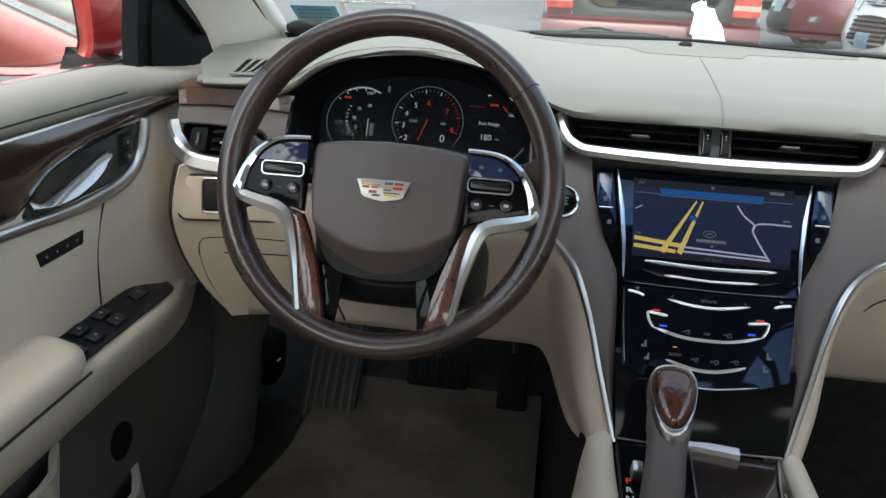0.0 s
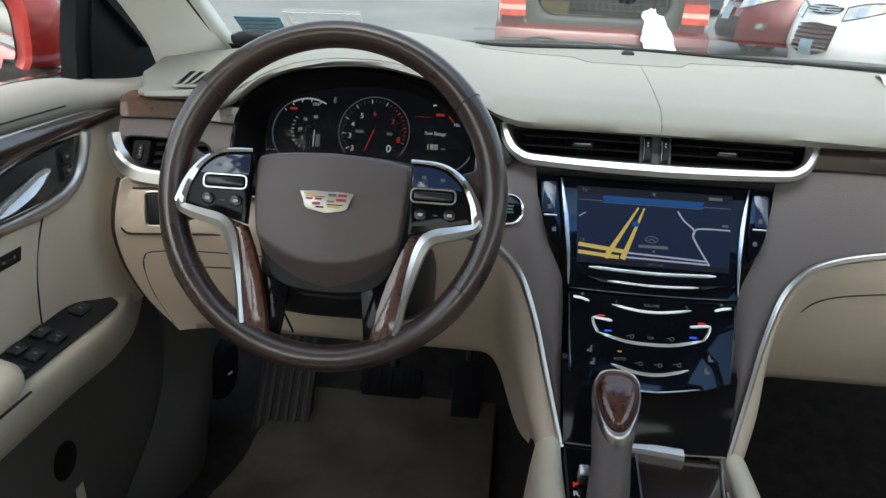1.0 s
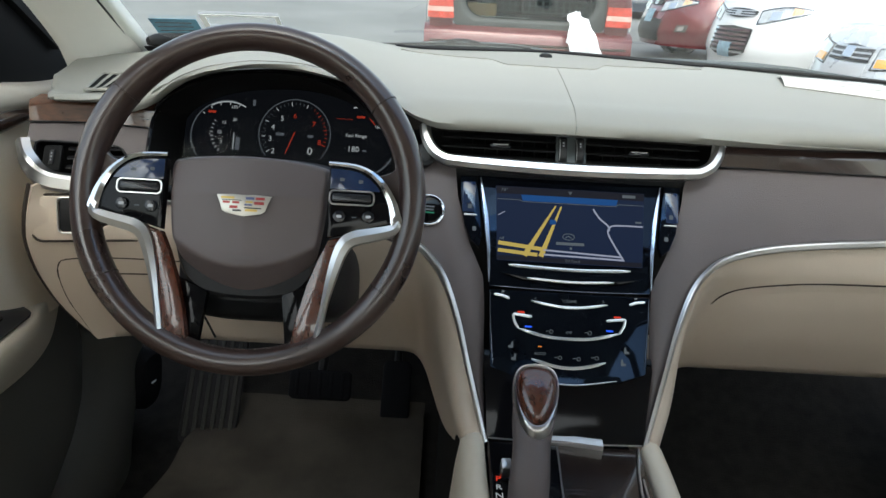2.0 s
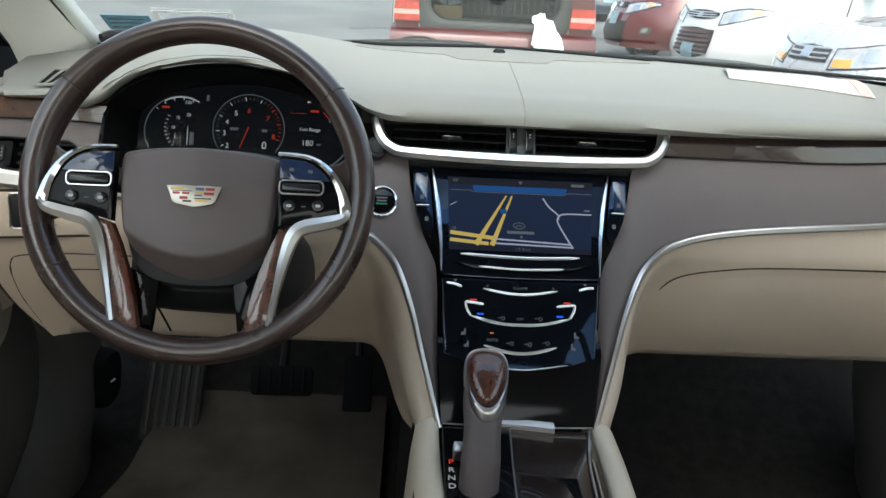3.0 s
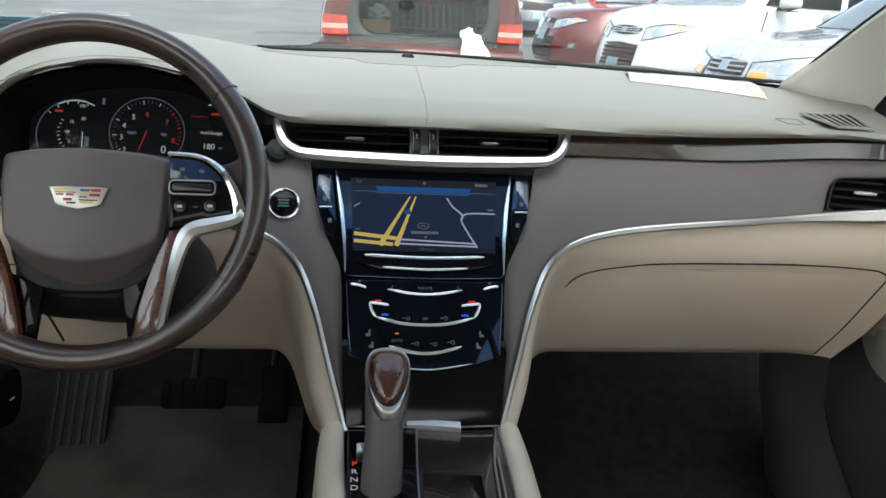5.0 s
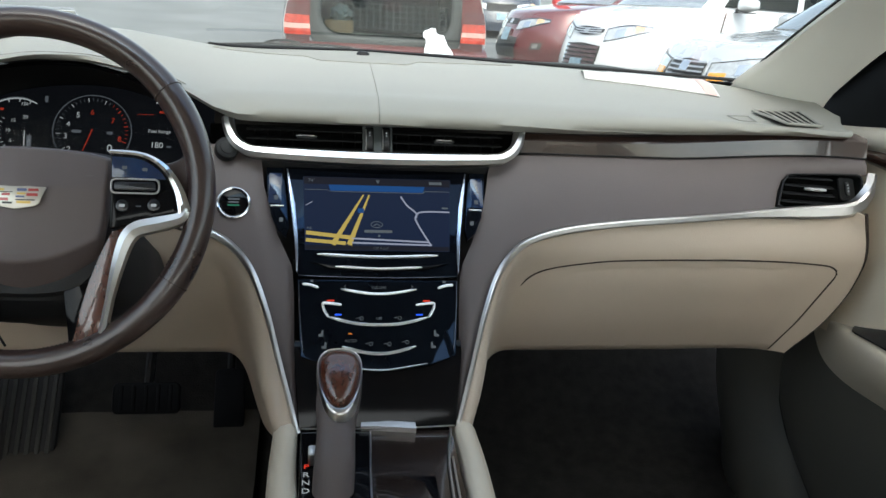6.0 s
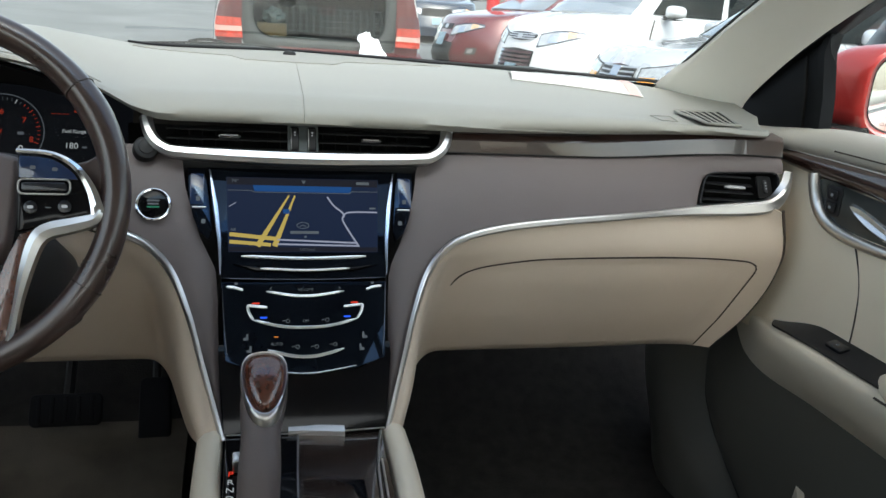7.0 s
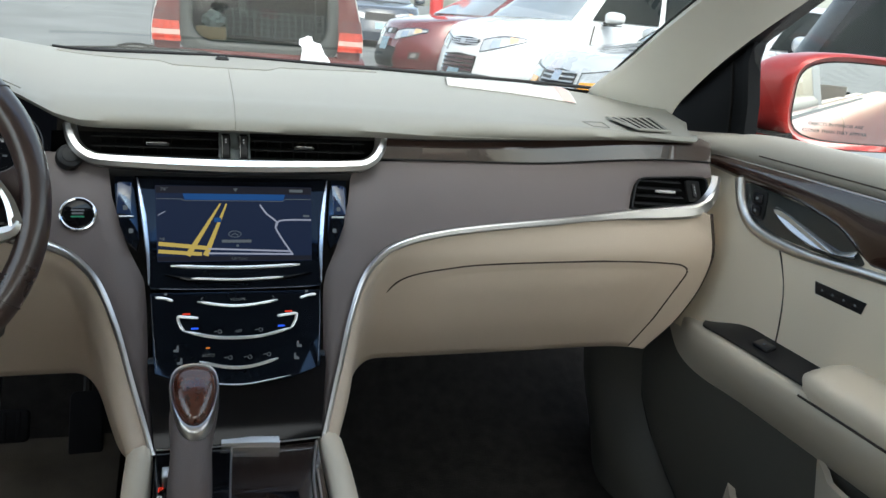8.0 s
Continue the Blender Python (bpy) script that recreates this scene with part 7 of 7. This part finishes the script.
        for g, k in ((-0.06, 0.82), (-0.055, 0.95), (-0.03, 1.0), (0.02, 0.94), (0.06, 0.74), (0.085, 0.42), (0.09, 0.1)):
            ring_ = []
            for a in np.linspace(0, 2 * math.pi, 25)[:-1]:
                q, r = math.cos(a), math.sin(a)
                n = (abs(q) ** 3 + abs(r) ** 3) ** (-1 / 3)
                ring_.append(mirror_at + T.to_3x3() @ V(0.125 * k * q * n, -g, 0.075 * k * r * n * (1 - 0.18 * sx * q * n)))
            cap.append(ring_)
        part("door_mirror", skin(cap, 0, False, True, True), paint, c, "painted door mirror")
        part("mirror_band", skin([[p + V(0, 0, -0.006) for p in [mirror_at + T.to_3x3() @ V(0.10 * f, -0.02 + dy, -0.072) for f in (-1, 0, 1)]] for dy in (-0.06, 0.06)], 0.012), M_BLACK, c)
        part("mirror_foot", rod([T @ V(sx * (hw - 0.06), cowl_y + 0.40, belt + 0.03), mirror_at], 0.025, 8), M_BLACK, c)
        part("door_gap", skin([[T @ (hull(f, sx * u)) + (T.to_3x3() @ V(sx * 0.003, 0, 0)) for u in (0.4, 0.403)] for f in np.linspace(0.15, 0.98, 8)]), M_GROOVE, c)
        part("door_gap", skin([[T @ (hull(f, sx * u)) + (T.to_3x3() @ V(sx * 0.003, 0, 0)) for u in (0.545, 0.548)] for f in np.linspace(0.15, 0.98, 8)]), M_GROOVE, c)
    return c, patch, T, hull


def front_face(patch, T, hull, style, fog=False, start=0.075):
    """Lamps, grilles and plate of a car's nose."""
    for sx in (-1, 1):
        if style == "long":
            end = start + 0.14
            patch("lamp_edge", 0, 0, sx * (start - 0.004), sx * (end + 0.004), M_DARKCHROME, 0.004, None, "", shape=lambda k: (0.685 + 0.13 * k, 0.80 + 0.165 * math.sin(0.5 + 1.6 * k) * (1 - 0.5 * k)))
            lamp = patch("headlight", 0, 0, sx * start, sx * end, M_LAMP, 0.009, None, "clear swept-back headlight", shape=lambda k: (0.70 + 0.13 * k, 0.785 + 0.16 * math.sin(0.5 + 1.6 * k) * (1 - 0.55 * k)))
            patch("lamp_eye", 0.75, 0.86, sx * (start + 0.03), sx * (start + 0.062), M_BRIGHT, 0.014, lamp)
            patch("indicator", 0, 0, sx * (start + 0.088), sx * (start + 0.118), M_AMBERPALE, 0.014, lamp, "faded amber indicator lens", shape=lambda k: (0.80 + 0.02 * k, 0.90 - 0.03 * k))
        else:
            patch("lamp_edge", 0, 0, sx * 0.062, sx * 0.245, M_BLACK, 0.004, None, "", shape=lambda k: (0.58 + 0.08 * k, 0.86 + 0.09 * k))
            patch("headlight", 0, 0, sx * 0.066, sx * 0.24, M_LAMP, 0.009, None, "clear headlight", shape=lambda k: (0.60 + 0.08 * k, 0.845 + 0.09 * k))
            patch("indicator", 0, 0, sx * 0.07, sx * 0.11, M_AMBER, 0.014, None, "amber indicator lens", shape=lambda k: (0.625, 0.73))
            patch("lamp_eye", 0.70, 0.83, sx * 0.13, sx * 0.17, M_BRIGHT, 0.014)
        if not fog:
            continue
        patch("fog_recess", 0.30, 0.44, sx * 0.14, sx * 0.185, M_LOWER, 0.004)
        patch("fog_lamp", 0.33, 0.41, sx * 0.15, sx * 0.172, M_LAMP, 0.012)


c, patch, T, hull = car("white_hatchback", "white compact people carrier with slatted grille, parked", (2.848, 8.0), -72, M_WHITE, 4.4, 1.83, 1.62, 0.86, 1.08, 1.06, 1.05, 1.95, 0.5)
front_face(patch, T, hull, "long")
g = patch("upper_grille", 0, 0, -0.062, 0.062, M_BLACK, 0.008, None, "black upper grille with chrome slats", shape=lambda k: (0.78 + 0.05 * abs(2 * k - 1) ** 2, 0.91 - 0.04 * abs(2 * k - 1) ** 2))
for i in range(3):
    patch("slat", 0.805 + 0.033 * i, 0.82 + 0.033 * i, -0.054, 0.054, M_CHROME, 0.018, g, "", 3, 12)
patch("badge", 0.81, 0.88, -0.008, 0.008, M_CHROME, 0.022, None, "plain oval badge")
g = patch("lower_grille", 0, 0, -0.068, 0.068, M_BLACK, 0.008, None, "black trapezoid grille with chrome slats", shape=lambda k: (0.16 + 0.10 * abs(2 * k - 1) ** 2, 0.66 - 0.04 * abs(2 * k - 1)))
for i in range(6):
    patch("slat", 0.235 + 0.068 * i, 0.272 + 0.068 * i, -0.064, 0.064, M_BRIGHT, 0.02, g, "", 3, 14)
patch("plate", 0.16, 0.40, -0.02, 0.02, M_PLATE, 0.03, None, "blue-white number plate")

c, patch, T, hull = car("red_hatchback", "dark ruby red compact hatchback, parked", (2.433, 10.0), -79, M_RUBY, 4.36, 1.82, 1.47, 0.80, 1.0, 1.0, 1.15, 2.1, 0.5)
front_face(patch, T, hull, "long", True, 0.045)
patch("upper_grille", 0.82, 0.92, -0.034, 0.034, M_BLACK, 0.008)
patch("badge", 0.83, 0.91, -0.008, 0.008, M_CHROME, 0.02, None, "plain oval badge")
g = patch("lower_grille", 0, 0, -0.068, 0.068, M_BLACK, 0.008, None, "black lower grille", shape=lambda k: (0.10, 0.58 - 0.04 * abs(2 * k - 1)))
for i in range(4):
    patch("slat", 0.15 + 0.09 * i, 0.165 + 0.09 * i, -0.064, 0.064, M_BLACK, 0.018, g, "", 3, 12)
patch("plate", 0.48, 0.74, -0.02, 0.02, M_PLATE, 0.03, None, "blue-white number plate")

c, patch, T, hull = car("silver_sedan", "pale silver sedan with amber indicators, parked", (2.963, 5.6), -78, M_SILVER, 4.6, 1.8, 1.44, 0.74, 0.97, 0.98, 1.6, 2.5, 0.7)
front_face(patch, T, hull, "square")
g = patch("upper_grille", 0, 0, -0.052, 0.052, M_BLACK, 0.008, None, "dark grille with chrome bars", shape=lambda k: (0.68, 0.90 - 0.05 * abs(2 * k - 1)))
for f in (0.72, 0.785, 0.85):
    patch("grille_bar", f, f + 0.022, -0.05, 0.05, M_CHROME, 0.016, g, "", 3, 12)
patch("badge", 0.73, 0.87, -0.011, 0.011, M_BRIGHT, 0.026, None, "plain round badge")
patch("lower_intake", 0.1, 0.4, -0.07, 0.07, M_BLACK, 0.006)

c, patch, T, hull = car("white_crossover", "white crossover parked alongside", (4.38, 4.6), 180, M_WHITE, 4.7, 1.86, 1.62, 0.78, 0.9, 0.86, 1.1, 1.6, 0.4, True)
c, patch, T, hull = car("dark_sedan", "dark blue car parked far back", (3.6, 15.6), -8, M_NAVY, 4.6, 1.85, 1.5, 0.8, 1.0, 1.0, 1.2, 2.1, 0.6)
patch("plate", 0.4, 0.62, -0.02, 0.02, M_PLATE, 0.02, None, "pale number plate")
patch("upper_grille", 0.68, 0.9, -0.07, 0.07, M_BLACK, 0.008)
front_face(patch, T, hull, "long")
solo("red_post", rod([V(3.93, 12.7, ground_z(12.7)), V(3.93, 12.7, ground_z(12.7) + 2.2)], 0.115, 16), M_POST, "red painted steel bollard post", "post")

# ---- maroon estate seen from behind ----
suv = thing("red_estate", "maroon estate car seen from behind, loaded boot behind tinted glass", "car", "parked cars")
GX, GY = 0.49, 6.2
G0 = ground_z(GY)


def U(x, y, z):
    return V(GX + x, GY + y, G0 + z)


# body shell: two flanks, bumper, roof, rear posts and lamps
def rear_outline(z):
    return float(np.interp(z, (0.25, 0.5, 0.75, 1.0, 1.3, 1.55, 1.7), (0.86, 0.90, 0.905, 0.88, 0.79, 0.70, 0.62)))


for s in (-1, 1):
    rows = []
    for y in np.linspace(0.0, 4.3, 12):
        rows.append([U(s * (rear_outline(z) - 0.05 * (1 - ease(0, 0.2, y)) + 0.005), y, z) for z in np.linspace(0.25, 1.68, 18)])
    part("flank", skin(rows, 0.01), M_MAROON, suv, "maroon painted flank", 60)
    rows = []
    for z in np.linspace(0.56, 1.68, 16):
        xo = rear_outline(z) - 0.045
        xi = min(0.66, xo - 0.05) - 0.10 * ease(1.0, 1.68, z)
        rows.append([U(s * (xo + (xi - xo) * k / 5), -0.02 + 0.03 * abs(k / 5 - 0.4), z) for k in range(6)])
    part("rear_post", skin(rows, 0.01), M_MAROON, suv, "", 60)
    # each lamp: a tall lens that narrows upwards, in four stripes
    for z0, z1, material, label in ((0.855, 0.95, M_DARKTAIL, "dark maroon upper lens"), (0.785, 0.852, M_TAIL, "red tail lamp lens"), (0.742, 0.782, M_CLEARRED, "pale reversing lens"), (0.69, 0.739, M_TAIL, "orange-red lower lens")):
        rows = []
        for z in np.linspace(z0, z1, 5):
            out = 0.865 - 0.30 * max(0.0, z - 0.78) ** 1.3 - 0.02 * max(0.0, 0.72 - z)
            inn = 0.655 + 0.10 * (z - 0.69)
            rows.append([U(s * (out + (inn - out) * g / 8), -0.035 - 0.03 * math.sin(math.pi * (0.15 + 0.7 * g / 8)) + 0.05 * max(0.0, 0.25 - g / 8), z) for g in range(9)])
        part("tail_lamp", skin(rows, 0.02), material, suv, label)
    part("lamp_outline", rod([U(s * (0.878 - 0.30 * max(0.0, z - 0.78) ** 1.3), -0.02, z) for z in np.linspace(0.66, 1.25, 20)], 0.006, 6), M_TAB, suv, "pale reflecting body edge")
rows = [[U(x, -0.10 + 0.06 * (x / 0.9) ** 4 + dy, z) for x in np.linspace(-0.90, 0.90, 20)] for z, dy in ((0.25, 0.05), (0.32, 0.0), (0.45, -0.02), (0.57, -0.01), (0.60, 0.01), (0.63, 0.11))]
part("bumper", skin(rows, 0.01), M_MAROON, suv, "maroon rear bumper", 50)
part("bumper_line", rod([U(x, -0.125 + 0.06 * (x / 0.9) ** 4, 0.50) for x in np.linspace(-0.85, 0.85, 16)], 0.012, 6), M_GROOVE, suv)
rows = [[U(x, y, z) for x in np.linspace(-0.62, 0.62, 6)] for y, z in ((0.05, 0.685), (1.1, 0.685), (1.2, 1.2))]
part("boot_floor", skin(rows, 0.02), M_BLACK, suv)
for s in (-1, 1):
    part("boot_side", skin([[U(s * 0.63, y, z) for y in (0.06, 1.2)] for z in (0.6, 1.6)], 0.02), M_BLACK, suv)
rows = [[U(x, y, 1.68 + 0.03 * (1 - (x / 0.62) ** 2)) for x in np.linspace(-0.63, 0.63, 8)] for y in (-0.02, 1.5, 3.0)]
part("roof", skin(rows, 0.02), M_MAROON, suv, "", 60)
part("seat_back", box(GX, GY + 1.12, G0 + 0.95, 1.2, 0.1, 0.72, 0.05), M_BLACK, suv, "dark folded rear seat")
# wide grey trim round the opening, with a deep reveal towards the boot
glass_line = round_rect(1.14, 0.95, 0.17, 8, 0.0, 1.175)
outer_line = round_rect(1.34, 1.10, 0.12, 8, 0.0, 1.155)
loops = [[U(x, y, z) for x, z in line] for line, y in ((outer_line, 0.0), (round_rect(1.22, 1.01, 0.16, 8, 0.0, 1.17), -0.012), (glass_line, 0.0), (round_rect(1.11, 0.92, 0.16, 8, 0.0, 1.175), 0.05))]
part("opening_trim", skin(loops, 0.0, False, True), M_TRIM, suv, "grey plastic opening trim", 60)
b = bmesh.new()
b.faces.new([b.verts.new(U(x, 0.012, z)) for x, z in glass_line])
part("rear_window", b, M_TINT, suv, "tinted tailgate glass")
part("window_seal", rod([U(x, 0.006, z) for x, z in glass_line + glass_line[:1]], 0.007, 6), M_RUBBER, suv)
# slanting luggage guard: broad grey bars with dark openings
def guard(u, v):
    return U(-0.33 + 1.0 * u + 0.03 * v, 0.52 + 0.10 * v, 0.755 + 0.215 * v)


flat_bar = [(-0.009, -0.003), (0.009, -0.003), (0.009, 0.003), (-0.009, 0.003)]
for i in range(17):
    part("grid_bar", sweep([guard(i / 16, 0), guard(i / 16 - 0.012, 0.5), guard(i / 16 - 0.03, 1)], flat_bar, up=(0, 1, 0)), M_GRID, suv)
for k in range(5):
    part("grid_bar", sweep([guard(u, k / 4 + 0.02 * math.sin(9 * u)) for u in np.linspace(0, 1, 7)], [(b_, a_ * 0.8) for a_, b_ in flat_bar][::-1]), M_GRID, suv)
solo("cardboard_box", box(GX - 0.405, GY + 0.28, G0 + 0.755, 0.25, 0.26, 0.125, 0.006), M_CARD, "brown cardboard box in the loaded boot", "box")
b = bmesh.new()
bmesh.ops.create_icosphere(b, subdivisions=3, radius=1.0)
for v in b.verts:
    n = noise.noise(v.co * 2.3)
    v.co = Vector((GX - 0.385, GY + 0.28, G0 + 0.875)) + Vector((v.co.x * 0.09, v.co.y * 0.10, v.co.z * 0.075)) * (1 + 0.45 * n)
solo("plastic_bag", b, M_BAG, "crumpled clear plastic bag on a cardboard box", "bag")
solo("white_board", box(GX - 0.20, GY + 0.12, G0 + 0.707, 0.42, 0.12, 0.018, 0.004), M_PAPER, "white flat board lying in the boot", "board")
# white cloth over the bumper
rows = []
for i in range(22):
    f = i / 21
    row = []
    for j in range(18):
        g = j / 17
        n1 = noise.noise(Vector((f * 4, g * 4, 1.7)))
        n2 = noise.noise(Vector((f * 9, g * 9, 4.1)))
        x = 0.39 + 0.27 * (g - 0.5) * (0.65 + 0.5 * f) + 0.11 * f + 0.03 * n1
        z = 0.80 - 0.36 * f + 0.025 * n2 - 0.10 * abs(g - 0.4) * (1 - f)
        row.append(U(x, -0.16 - 0.05 * math.sin(math.pi * f) - 0.03 * n1 - 0.02 * n2 - 0.03 * math.cos(9 * g), z))
    rows.append(row)
solo("white_cloth", skin(rows, 0.006), M_CLOTH, "crumpled white cloth hanging over a red bumper", "cloth")
